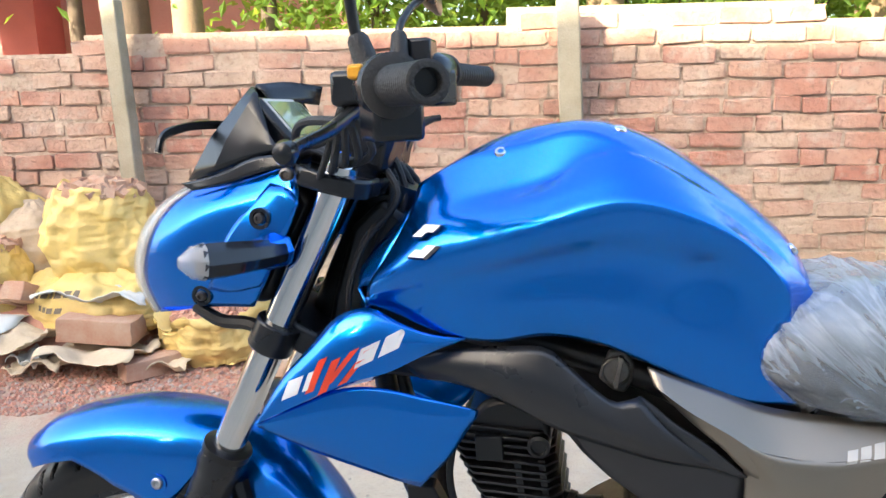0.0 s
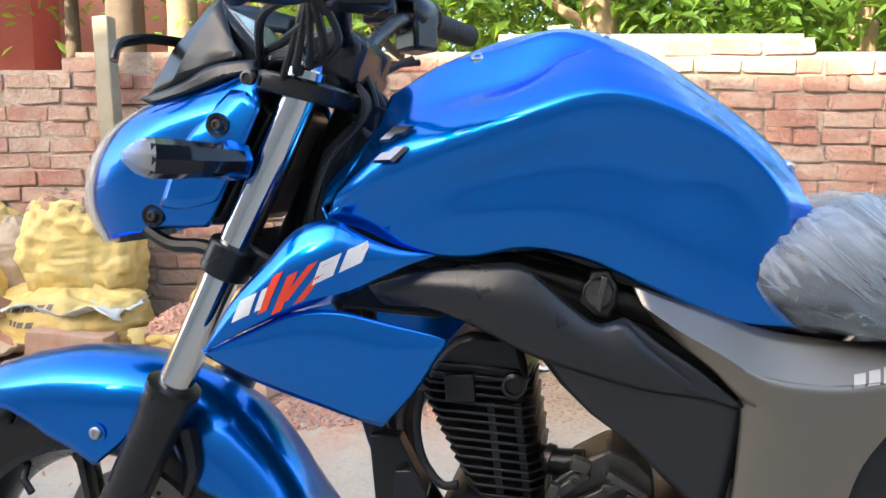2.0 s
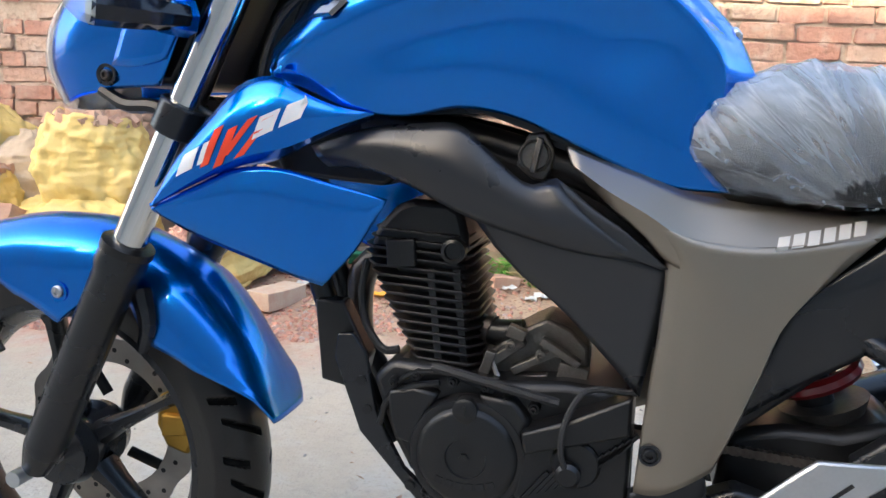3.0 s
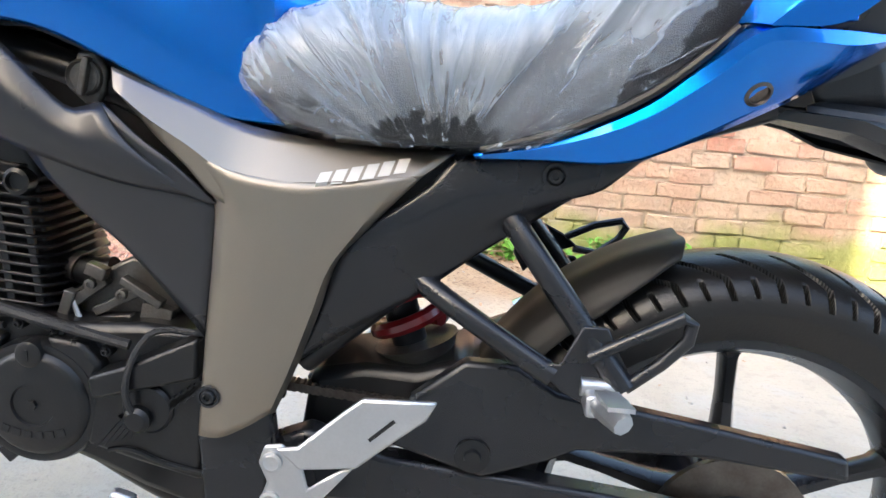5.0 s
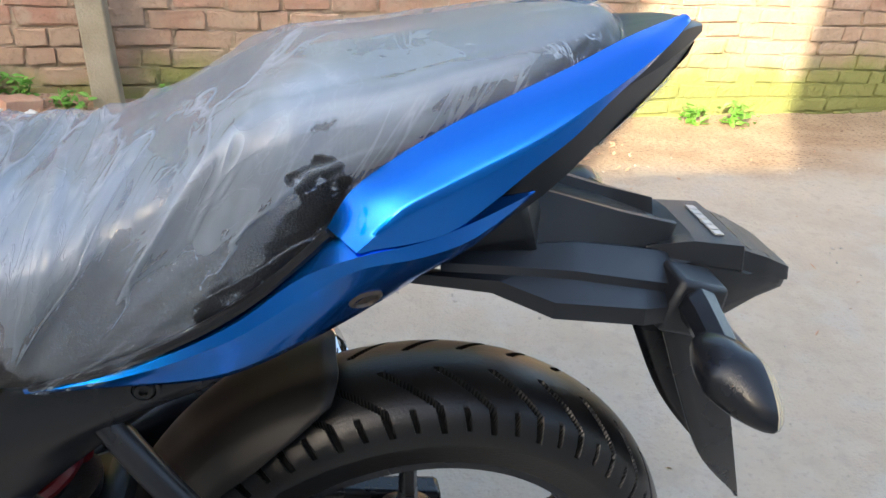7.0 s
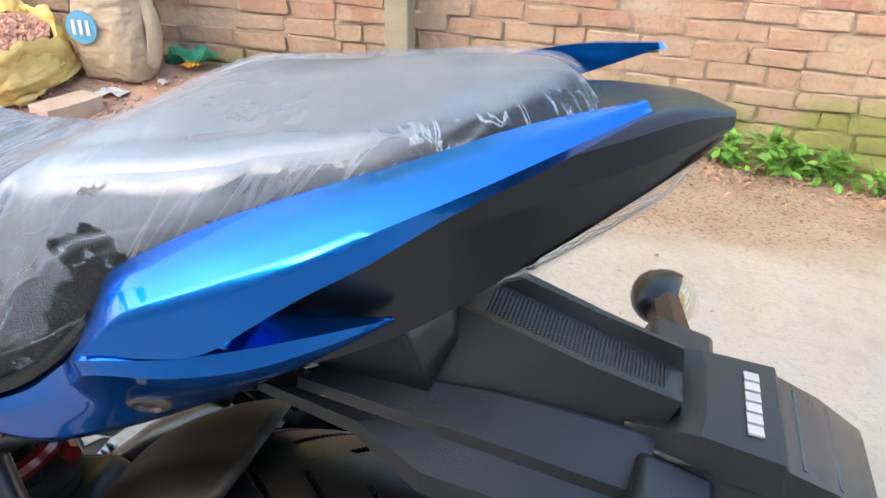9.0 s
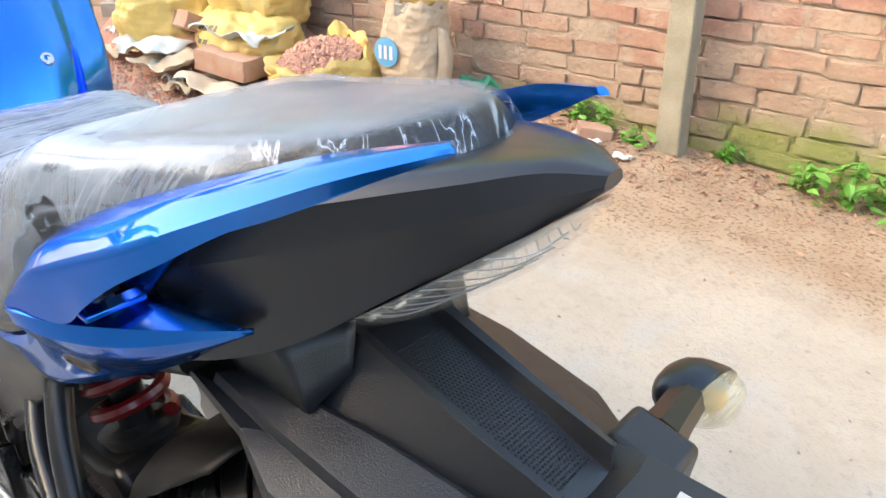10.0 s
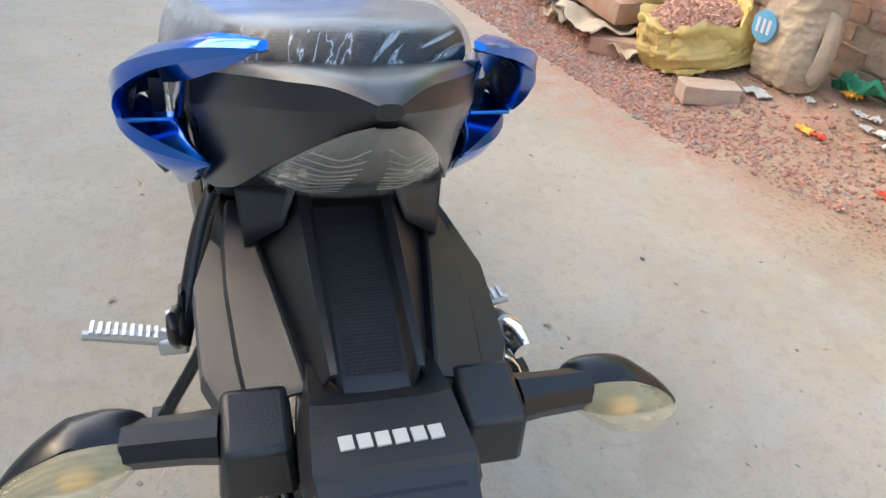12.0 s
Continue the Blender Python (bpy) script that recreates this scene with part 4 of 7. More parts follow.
bp("head_frame", tube([(.33, 0, .85), (.40, 0, .83), (.50, 0, .80)], [.045, .05, .045], 12), M["engine"])
# dark cable bundle between the fork and the tank
for k in range(7):
    y = -.06 + k * .018
    bp("cable", tube([(.36 + .01 * (k % 3), y * .6, .985), (.40 - .012 * (k % 2), y, .93), (.355 + .012 * (k % 3), y * 1.2, .87), (.335 + .01 * k, y * 1.3, .79), (.36, y, .70)], .0045, 7, 24), M["grip"], "black control cable")
for k in range(4):
    s = -1 if k % 2 else 1
    bp("brake_hose", tube([(.40, s * (.16 + .02 * k), 1.02), (.33, s * (.11 + .02 * k), .985 + .012 * k), (.27, s * .06, 1.0 - .012 * k), (.25, s * .03, .93), (.24, s * .04, .82)], .005, 8, 26), M["grip"], "black brake hose")

bp("head_cover", slab([(.285, .72), (.305, .80), (.335, .89), (.375, .925), (.405, .90), (.38, .83), (.37, .76), (.36, .70)], -.05, .05), M["engine"], "black cover round the steering head", bevel=.008)
bp("frame_gusset", slab([(.35, .70), (.48, .69), (.56, .76), (.42, .80), (.345, .80)], -.055, .055), M["engine"], "black frame gusset behind the shrouds", bevel=.006)
# handlebar, turned a little to the left
bar_pts = [(.510, -.37, 1.048), (.459, -.270, 1.051), (.425, -.20, 1.048), (.395, -.13, 1.035), (.372, -.05, 1.008), (.363, .045, 1.01), (.362, .10, 1.035), (.378, .17, 1.075), (.40, .25, 1.088), (.445, .37, 1.086)]
bp("handlebar", tube(bar_pts, .011, 14, 70), M["black"], "black tubular handlebar")
for y in (-.042, .042):
    bp("bar_clamp", block((.05, .034, .055), pose(.37, y, .99, 0, 27, 0), taper=.85), M["black"], "black handlebar clamp", bevel=.006)
    bp("clamp_riser", tube([(.345, y, .945), (.37, y, .995)], .02, 14), M["black"])
def grip(pts, ribs=17):
    p0, p1 = Vector(pts[0]), Vector(pts[-1])
    path, rad = [], []
    for k in range(ribs * 4 + 1):
        path.append(tuple(p0.lerp(p1, k / (ribs * 4))))
        rad.append(.0162 + (.0011 if k % 4 in (1, 2) else 0) + .002 * (k / (ribs * 4)) ** 2)
    bm = tube(path, rad, 24, caps=False)
    # open end: a flat rim and a short bore into the bar
    d = (p1 - p0).normalized()
    tube([p0 - d * .0008, p0, p0 + d * .0006, p0 + d * .004, p0 + d * .03], [.0150, .0172, .0115, .0100, .0095], 24, bm=bm, caps=False)
    tube([p0 - d * .0008, p0 - d * .0007], [.0150, .0110], 24, bm=bm, caps=False)
    return bm
for sgn, end, inner in ((-1, (.516, -.380, 1.048), (.459, -.270, 1.051)), (1, (.446, .372, 1.086), (.40, .25, 1.088))):
    e, i = Vector(end), Vector(inner)
    g = bp("grip", grip([end, inner]), M["grip"], "ribbed black rubber grip")
    d = (e - i).normalized()
    part("flange", tube([i + d * .004, i + d * .001, i - d * .004, i - d * .007], [.022, .030, .030, .024], 24), M["grip"], g)
    sw = i - d * .034
    hub = bp("switch_housing", tube([i - d * .006, i - d * .012, i - d * .05, i - d * .062], [.027, .031, .030, .022], 16), M["black"], "black switch housing", bevel=.002)
    part("switch_box", block((.052, .045, .055), Matrix.Translation(sw + Vector((.004, 0, -.024))) @ pose(0, 0, 0, 0, 0, 38 * sgn * -1)), M["black"], hub, bevel=.006)
    part("switch_button", block((.016, .018, .014), Matrix.Translation(sw + Vector((-.024, -.012, .014)))), M["yellow"] if sgn < 0 else M["red"], hub, "bright switch button", bevel=.003)
    perch = i - d * .082
    pe = bp("lever_perch", block((.05, .035, .035), Matrix.Translation(perch + Vector((-.02, 0, 0)))), M["black"], "black lever perch", bevel=.006)
    if sgn < 0:
        part("lever", tube([perch + Vector((-.024, 0, -.022)), (.388, -.25, 1.013), (.383, -.30, 1.004), (.381, -.334, .998)], [.011, .0095, .0085, .0085], 12, 18, flat=.7), M["black"], pe, "black clutch lever")
        part("lever_ball", lathe([(.002, -.0115), (.009, -.008), (.0118, 0), (.009, .008), (.002, .0115)], (.381, -.340, .9965), "y", 16), M["black"], pe)
    else:
        part("lever", tube([perch + Vector((-.03, 0, -.002)), (.335, .26, 1.06), (.34, .33, 1.05)], [.010, .008, .007], 10, 12, flat=.7), M["black"], pe, "black brake lever")
        part("master_cylinder", block((.05, .05, .035), Matrix.Translation(perch + Vector((0, .02, .03)))), M["black"], pe, bevel=.005)
    stem0 = Vector((.412, -.172, 1.056)) if sgn < 0 else Vector((.352, .155, 1.098))
    up = [Vector((-.016, -.006, .052)), Vector((-.018, -.012, .08)), Vector((-.018, -.03, .14)), Vector((-.02, -.09, .22))] if sgn < 0 else [Vector((0, .005, .048)), Vector((.006, .03, .075)), Vector((.018, .07, .10)), Vector((.03, .10, .115))]
    bp("mirror_base", tube([stem0 - Vector((0, 0, .01)), stem0 + up[0] * .2, stem0 + up[0] * .9, stem0 + up[0]], [.016, .014, .0115, .008], 14), M["grip"], "ribbed rubber mirror base")
    head = stem0 + up[-1]
    mi = bp("mirror_stem", tube([stem0 + up[0] * .6, *[stem0 + k for k in up]], .0062, 10, 20), M["black"], "black mirror stem")
    shell = lathe([(.003, .03), (.03, .022), (.048, .006), (.05, 0), (.046, -.002)], (0, 0, 0), "x", 24)
    part("mirror_shell", shell, M["black"], mi, "black oval mirror shell").matrix_local = Matrix.Translation(head + Vector((0, sgn * .03, .01))) @ pose(0, 0, 0, 0, 8, 180 + 6 * sgn) @ Matrix.Diagonal((1, 1.45, .85, 1))
    glass = lathe([(.044, 0), (.001, -.0005)], (0, 0, 0), "x", 24)
    part("mirror_glass", glass, M["chrome"], mi, "mirror glass").matrix_local = Matrix.Translation(head + Vector((.0035, sgn * .03, .01))) @ pose(0, 0, 0, 0, 8, 6 * sgn) @ Matrix.Diagonal((1, 1.45, .85, 1))

# headlight cowl, lens, screen and meter
cowl = [
    [(.030, 0, .772), (.05, -.05, .775), (.10, -.086, .787), (.16, -.098, .796), (.222, -.106, .799)],
    [(.010, 0, .820), (.035, -.060, .822), (.10, -.099, .83), (.17, -.110, .836), (.250, -.116, .843)],
    [(.016, 0, .870), (.048, -.066, .873), (.115, -.104, .882), (.19, -.117, .892), (.278, -.121, .900)],
    [(.046, 0, .915), (.080, -.063, .917), (.145, -.096, .924), (.215, -.112, .932), (.294, -.117, .934)],
    [(.090, 0, .944), (.118, -.050, .944), (.165, -.074, .949), (.22, -.086, .961), (.278, -.096, .977)],
]
full = skin(cowl, 31, 5)
for sgn in (1, -1):
    bp("headlight_cowl", sheet(full[:, 10:] * np.array([1, sgn, 1])), M["blue"], "glossy blue headlight cowl half", thick=.004)
bp("headlight_lens", sheet(full[:, :11] + np.array([-.004, 0, 0]), mirror=True), M["clearlens"], "clear curved headlight lens", thick=.003)
bp("headlight_bowl", sheet(full[:, :11] * np.array([1, .93, 1]) + np.array([.012, 0, 0]), mirror=True), M["reflector"], "bright headlight reflector")
# raised mounting panel with the indicator
for sgn in (-1, 1):
    f = lambda rails: [[(x, y * sgn, z) for x, y, z in r] for r in rails]
    pan = [[(.258, .110, .952), (.285, .122, .945), (.297, .124, .930)], [(.205, .120, .895), (.25, .128, .90), (.282, .128, .895)], [(.165, .112, .822), (.20, .119, .82), (.24, .121, .828)]]
    bp("cowl_panel", sheet(skin(f(pan), 10, 6)), M["blue"], "raised blue cowl panel", thick=.006)
    for x, y, z in ((.25, .1285, .912), (.152, .1045, .812)):
        bp("screw_recess", lathe([(.013, .004 * sgn * -1), (.013, -.0015 * -sgn), (.009, -.001 * -sgn), (.008, .003 * -sgn)], (x, y * sgn, z), "y", 20), M["black"])
        bolt(bike, x - .67, (y + .002) * sgn, z, .0065, M["steel"], turn=(0, 0, 0 if sgn < 0 else 180))
    ind = bp("front_indicator", tube([(.268, .118 * sgn, .874), (.262, .135 * sgn, .873), (.25, .15 * sgn, .873)], [.023, .021, .018], 8), M["blue"], "front indicator on a blue boot")
    part("shell", tube([(.275, .128 * sgn, .873), (.258, .155 * sgn, .873), (.232, .188 * sgn, .874), (.214, .208 * sgn, .875)], [.014, .018, .0205, .0205], 8), M["smoke"], ind, "smoked faceted shell")
    part("indicator_lens", tube([(.218, .204 * sgn, .875), (.207, .214 * sgn, .876), (.197, .223 * sgn, .877)], [.0212, .018, .006], 8), M["clearlens"], ind, "clear faceted lens tip")
screen = [
    [(.088, 0, .950), (.118, -.052, .953), (.165, -.078, .962), (.215, -.090, .978), (.262, -.094, .990)],
    [(.135, 0, 1.012), (.158, -.056, 1.008), (.19, -.078, 1.004), (.225, -.088, 1.0), (.262, -.093, .995)],
    [(.196, 0, 1.069), (.214, -.050, 1.067), (.228, -.068, 1.060), (.238, -.076, 1.036), (.25, -.084, 1.008)],
]
bp("fly_screen", sheet(skin(screen, 17, 3, (1,), True), mirror=True), M["black"], "matt black fly screen", angle=14, thick=.004)
bp("headlight_bracket", slab([(.16, .80), (.235, .80), (.305, .925), (.275, .968), (.17, .94)], -.092, .092), M["engine"], "black headlight bracket", bevel=.01)
for sgn in (-1, 1):
    bp("screen_skirt", sheet(skin([[(x, y * sgn, z) for x, y, z in r] for r in ([(.12, .074, .950), (.18, .088, .962), (.235, .098, .982), (.285, .098, .985)], [(.14, .083, .942), (.20, .095, .953), (.25, .105, .966), (.29, .104, .972)])], 12, 4)), M["black"], "black skirt under the screen", thick=.003)
mt = pose(.243, 0, 1.013, 0, 50, 0)
meter = bp("instrument_panel", block((.088, .13, .03), mt), M["black"], "black instrument panel", bevel=.008)
part("lcd_screen", block((.056, .100, .002), mt @ Matrix.Translation((-.004, 0, .0165))), M["lcd"], meter, "greenish lcd screen", bevel=.0006)
part("bezel", block((.066, .112, .0012), mt @ Matrix.Translation((-.004, 0, .0155))), M["greyfilm"], meter)
for k in range(4):
    part("meter_button", block((.008, .016, .005), mt @ Matrix.Translation((.041, -.045 + k * .03, .016))), M["alloy"], meter)
bp("visor_wing", sheet(skin([[(.196, .0, 1.070), (.222, .05, 1.074), (.256, .085, 1.069)], [(.215, .0, 1.045), (.235, .05, 1.046), (.248, .085, 1.044)]], 8, 3)), M["black"], thick=.004)
bp("side_arm", tube([(.165, -.005, 1.02), (.142, -.035, 1.022), (.126, -.07, 1.019), (.113, -.096, 1.008), (.110, -.102, .990)], [.007, .008, .008, .009, .010], 8, 18, flat=.5), M["black"], "black curved side arm")
for k in range(5):
    bp("clutch_cable", tube([(.392 - .006 * k, -.205 + .012 * k, 1.035), (.405 - .02 * k, -.17 + .012 * k, .99 - .008 * k), (.36 - .01 * k, -.125 + .014 * k, .972 + .006 * k), (.295 - .006 * k, -.07 + .01 * k, .985 + .004 * k), (.235, -.03 + .01 * k, .955)], .0042 + .0005 * (k % 2), 8, 28), M["grip"], "black control cable")
bp("bar_bracket", slab([(.285, .972), (.345, .968), (.385, .955), (.395, 1.005), (.372, 1.03), (.335, 1.02), (.30, 1.0)], -.062, .062), M["black"], "black handlebar holder", bevel=.008)
bp("ignition_lock", lathe([(.022, -.02), (.022, .028), (.018, .032), (.004, .032)], (.305, 0, .985), "z", 20), M["black"], "black ignition lock")
bp("headlight_stay", tube([(.135, -.09, .795), (.17, -.095, .778), (.215, -.10, .775), (.235, -.10, .765)], [.008, .009, .009, .010], 8, 10), M["engine"], "black headlight stay")

# ---- front wheel ----
def tyre(name, centre, R, width, rim_r, tread, label, parent=None):
    """A tyre with its tread cut into the crown."""
    bm = bmesh.new()
    seg, prof = (1900, 112) if centre[0] > 1 else (1100, 84)
    half = width / 2
    rings = []
    for k in range(seg):
        a = 2 * math.pi * k / seg
        ring = []
        for j in range(prof):
            u = j / (prof - 1) * 2 - 1
            ph = u * 2.05
            y = half * math.sin(max(-1, min(1, ph / 1.57)) * 1.57) if abs(ph) < 1.57 else half * math.copysign(1 - (abs(ph) - 1.57) * .32, ph)
            crown = (R - rim_r) * .62
            r = R - crown * (1 - math.cos(min(abs(ph), 1.57)))
            if abs(ph) > 1.57:
                r -= (abs(ph) - 1.57) / .48 * (R - crown - rim_r)
            if abs(ph) < 1.50:
                r -= .010 * tread(a, u)
            ring.append(bm.verts.new((centre[0] + r * math.cos(a), centre[1] + y, centre[2] + r * math.sin(a))))
        rings.append(ring)
    for i in range(seg):
        a, b = rings[i], rings[(i + 1) % seg]
        for j in range(prof - 1):
            u = (j + .5) / (prof - 1) * 2 - 1
            fc = bm.faces.new((a[j], a[j + 1], b[j + 1], b[j]))
            # faces inside a cut take the darkened rubber
            fc.material_index = 1 if abs(u) < .73 and tread(2 * math.pi * (i + .5) / seg, u) > .25 else 0
    ob = bp(name, bm, M["rubber"], label, parent=parent, angle=30)
    ob.data.materials.append(M["groove"])
    return ob
def groove(a, n, R, slant, half):
    """Depth, 0 to 1, of one of n grooves round the tyre."""
    q = (a * n / (2 * math.pi) + slant) % 1.0
    d = abs(q - .5) * 2 * math.pi * R / n
    return max(0.0, min(1.0, (half - d) / (half * .35) + .5))
def fade(s, a, b, w=.03):
    return max(0.0, min(1.0, (s - a) / w)) * max(0.0, min(1.0, (b - s) / w))
def tread_rear(a, u):
    s, k = abs(u), 0 if u < 0 else .5
    # each long cut runs up the shoulder and bends forward over the crown; a short one stands between two
    bend = 2.6 * max(0.0, .42 - s)
    g = groove(a, 34, .3, k + .45 * s - bend, .0034) * fade(s, .10, .64)
    return max(g, groove(a, 34, .3, k + .5 + .45 * s, .0026) * fade(s, .42, .62))
def tread_front(a, u):
    s, k = abs(u), 0 if u < 0 else .5
    g = groove(a, 20, .296, k - .8 * s, .0048) * fade(s, .06, .55)
    return max(g, groove(a, 20, .296, k + .5 - .5 * s, .0054) * fade(s, .30, .64))

def wheel(centre, hub_w, rim_r, rim_w, turn0, name, label):
    """Rim, five spokes and hub of a cast wheel."""
    cx, cy, cz = centre
    w = rim_w / 2
    prof = [(rim_r + .010, -w), (rim_r + .011, -w + .006), (rim_r - .004, -w + .010), (rim_r - .012, -w * .4), (rim_r - .012, w * .4), (rim_r - .004, w - .010), (rim_r + .011, w - .006), (rim_r + .010, w),
            (rim_r - .008, w), (rim_r - .022, w * .5), (rim_r - .027, 0), (rim_r - .022, -w * .5), (rim_r - .008, -w)]
    rim = bp(name, lathe(prof, centre, "y", 96, closed=True), M["black"], label, angle=30)
    part("hub", lathe([(.02, -hub_w), (.045, -hub_w), (.052, -hub_w * .6), (.04, 0), (.052, hub_w * .6), (.045, hub_w), (.02, hub_w)], centre, "y", 36), M["black"], rim, "black wheel hub")
    for k in range(5):
        a = radians(turn0 + 72 * k)
        d = Vector((math.cos(a), 0, math.sin(a)))
        t = Vector((-math.sin(a), 0, math.cos(a)))
        bm = bmesh.new()
        rows = []
        for s, wd, dp in ((.045, .018, .024), (.08, .012, .019), (.14, .009, .016), (rim_r - .035, .010, .017), (rim_r - .012, .022, .022)):
            c = Vector(centre) + d * s
            rows.append([bm.verts.new(c + t * a2 * wd + Vector((0, b2 * dp, 0))) for a2, b2 in ((-.5, -1), (.5, -1), (1, -.4), (1, .4), (.5, 1), (-.5, 1), (-1, .4), (-1, -.4))])
        for a1, b1 in zip(rows, rows[1:]):
            for i in range(8):
                bm.faces.new((a1[i], a1[(i + 1) % 8], b1[(i + 1) % 8], b1[i]))
        part("spoke", bm, M["black"], rim, "black cast spoke")
    return rim
FC, RC = (0, 0, .296), (1.335, 0, .300)
tyre("front_tyre", FC, .296, .104, .216, tread_front, "front tyre with curved grooves")
wheel(FC, .05, .214, .085, 100, "front_wheel", "black five-spoke front wheel")
def disc(centre, r0, r1, y):
    bm = bmesh.new()
    seg = 72
    o, i = [], []
    for side in (y - .002, y + .002):
        o.append([bm.verts.new((centre[0] + (r1 + .004 * (math.sin(12 * 2 * math.pi * k / seg))) * math.cos(2 * math.pi * k / seg), side, centre[2] + (r1 + .004 * (math.sin(12 * 2 * math.pi * k / seg))) * math.sin(2 * math.pi * k / seg))) for k in range(seg)])
        i.append([bm.verts.new((centre[0] + r0 * math.cos(2 * math.pi * k / seg), side, centre[2] + r0 * math.sin(2 * math.pi * k / seg))) for k in range(seg)])
    for k in range(seg):
        n = (k + 1) % seg
        bm.faces.new((o[0][k], o[0][n], i[0][n], i[0][k]))
        bm.faces.new((o[1][k], o[1][n], i[1][n], i[1][k]))
        bm.faces.new((o[0][k], o[0][n], o[1][n], o[1][k]))
        bm.faces.new((i[0][k], i[0][n], i[1][n], i[1][k]))
    return bm
dsk = bp("brake_disc", disc(FC, .100, .142, .066), M["disc"], "drilled wave brake disc")
for k in range(30):
    a = 2 * math.pi * k / 30
    part("drill_hole", lathe([(.004, -.0024), (.004, .0024)], (FC[0] + (.109 + .022 * (k % 3) / 2) * math.cos(a), .066, FC[2] + (.109 + .022 * (k % 3) / 2) * math.sin(a)), "y", 8), M["engine"], dsk, smooth=False)
for k in range(5):
    a = radians(20 + 72 * k)
    part("disc_arm", tube([(.05 * math.cos(a), .064, .296 + .05 * math.sin(a)), (.1 * math.cos(a + .3), .066, .296 + .1 * math.sin(a + .3))], .008, 6, flat=.4), M["engine"], dsk)
cal = bp("brake_caliper", slab([(.09, .355), (.12, .37), (.15, .345), (.155, .30), (.135, .265), (.10, .275), (.085, .31)], .055, .105), M["gold"], "gold brake caliper", bevel=.006)
part("caliper_rib", slab([(.10, .33), (.14, .33), (.14, .30), (.10, .295)], .045, .06), M["gold"], cal, bevel=.003)
bp("front_axle", tube([(0, -.13, .296), (0, .13, .296)], .011, 14), M["alloy"])
# fender
F_TOP = ((160, .322), (140, .335), (119, .343), (102, .337), (86, .337), (77, .341), (64, .345), (50, .350), (38, .346), (24, .342), (14, .344))
FRONT = 127
F_LOW = ((160, .298), (130, .300), (108, .283), (96, .237), (79, .203), (73, .232), (69, .275), (58, .270), (48, .249), (33, .284), (21, .333), (14, .342))
def fender():
    rows = [[] for _ in range(8)]
    for deg in np.linspace(FRONT, 14, 92):
        top = float(np.interp(-deg, [-d for d, r in F_TOP], [r for d, r in F_TOP]))
        low = float(np.interp(-deg, [-d for d, r in F_LOW], [r for d, r in F_LOW]))
        a = radians(deg)
        wide = .079 - .014 * math.exp(-((deg - 64) / 12) ** 2)
        wide *= (1 - .45 * max(0, min(1, (34 - deg) / 20)) ** 2) * (1 - .35 * max(0, min(1, (deg - FRONT + 22) / 22)) ** 2)
        depth = max(top - low, .004)
        crown = min(.055, depth)
        for k, th in enumerate((0, 24, 46, 66, 86)):
            rows[k].append((math.cos(a) * (top - crown * (1 - math.cos(radians(th)))), -wide * math.sin(radians(th)), .296 + math.sin(a) * (top - crown * (1 - math.cos(radians(th))))))
        r0 = top - crown * (1 - math.cos(radians(86)))
        for k, q in ((5, .33), (6, .67), (7, 1.0)):
            r = r0 + (min(low, r0 - .0005) - r0) * q
            rows[k].append((math.cos(a) * r, -wide * (1 + .03 * q), .296 + math.sin(a) * r))
    return np.array(rows)
def dense(g, m):
    """More rows between those of a grid, smoothly."""
    return np.array([spline(g[:, j], (len(g) - 1) * m + 1) for j in range(g.shape[1])]).transpose(1, 0, 2)
bp("front_fender", sheet(dense(fender(), 2), mirror=True), M["blue"], "glossy blue front fender", thick=.003)
for sgn in (-1, 1):
    bp("screw_recess", lathe([(.014, .004 * sgn * -1), (.014, .0015 * sgn), (.010, .001 * sgn), (.009, -.003 * sgn)], (.042, .0775 * sgn, .538), "y", 20), M["blue"])
    bolt(bike, .042 - .67, .0785 * sgn, .538, .0085, M["alloy"], turn=(0, 0, 0 if sgn < 0 else 180))
bp("fender_stay", tube([(.165, -.075, .55), (.175, -.08, .50), (.165, -.08, .47)], [.014, .012, .008], 8, 8), M["black"], "black fender stay")
for rim in [o for o in bike.children if o.name.startswith("front_wheel")]:
    part("valve", tube([(-.10, -.03, .47), (-.095, -.045, .455), (-.08, -.05, .44)], .005, 8), M["rubber"], rim)

# ---- motorcycle: engine, frame, rear end ----
for y in (-.03, .03):
    bp("down_tube", tube([(.345, y * .5, .80), (.375, y, .62), (.412, y, .50), (.452, y, .43), (.485, y, .37)], .015, 12, 20), M["engine"], "black frame down tube")
bp("engine_guard", slab([(.428, .515), (.424, .486), (.456, .396), (.541, .303), (.556, .318), (.512, .356), (.490, .395), (.477, .424), (.463, .495), (.447, .517)], -.075, -.066), M["black"], "black bent engine guard plate", bevel=.002)
for x, z in ((.459, .460), (.466, .425), (.520, .335)):
    bp("guard_hole", lathe([(.006, -.001), (.006, .001)], (x, -.076, z), "y", 12), M["engine"])
bp("engine_mount", slab([(.392, .55), (.428, .55), (.462, .485), (.45, .44), (.40, .45)], -.058, -.03), M["engine"], bevel=.003)
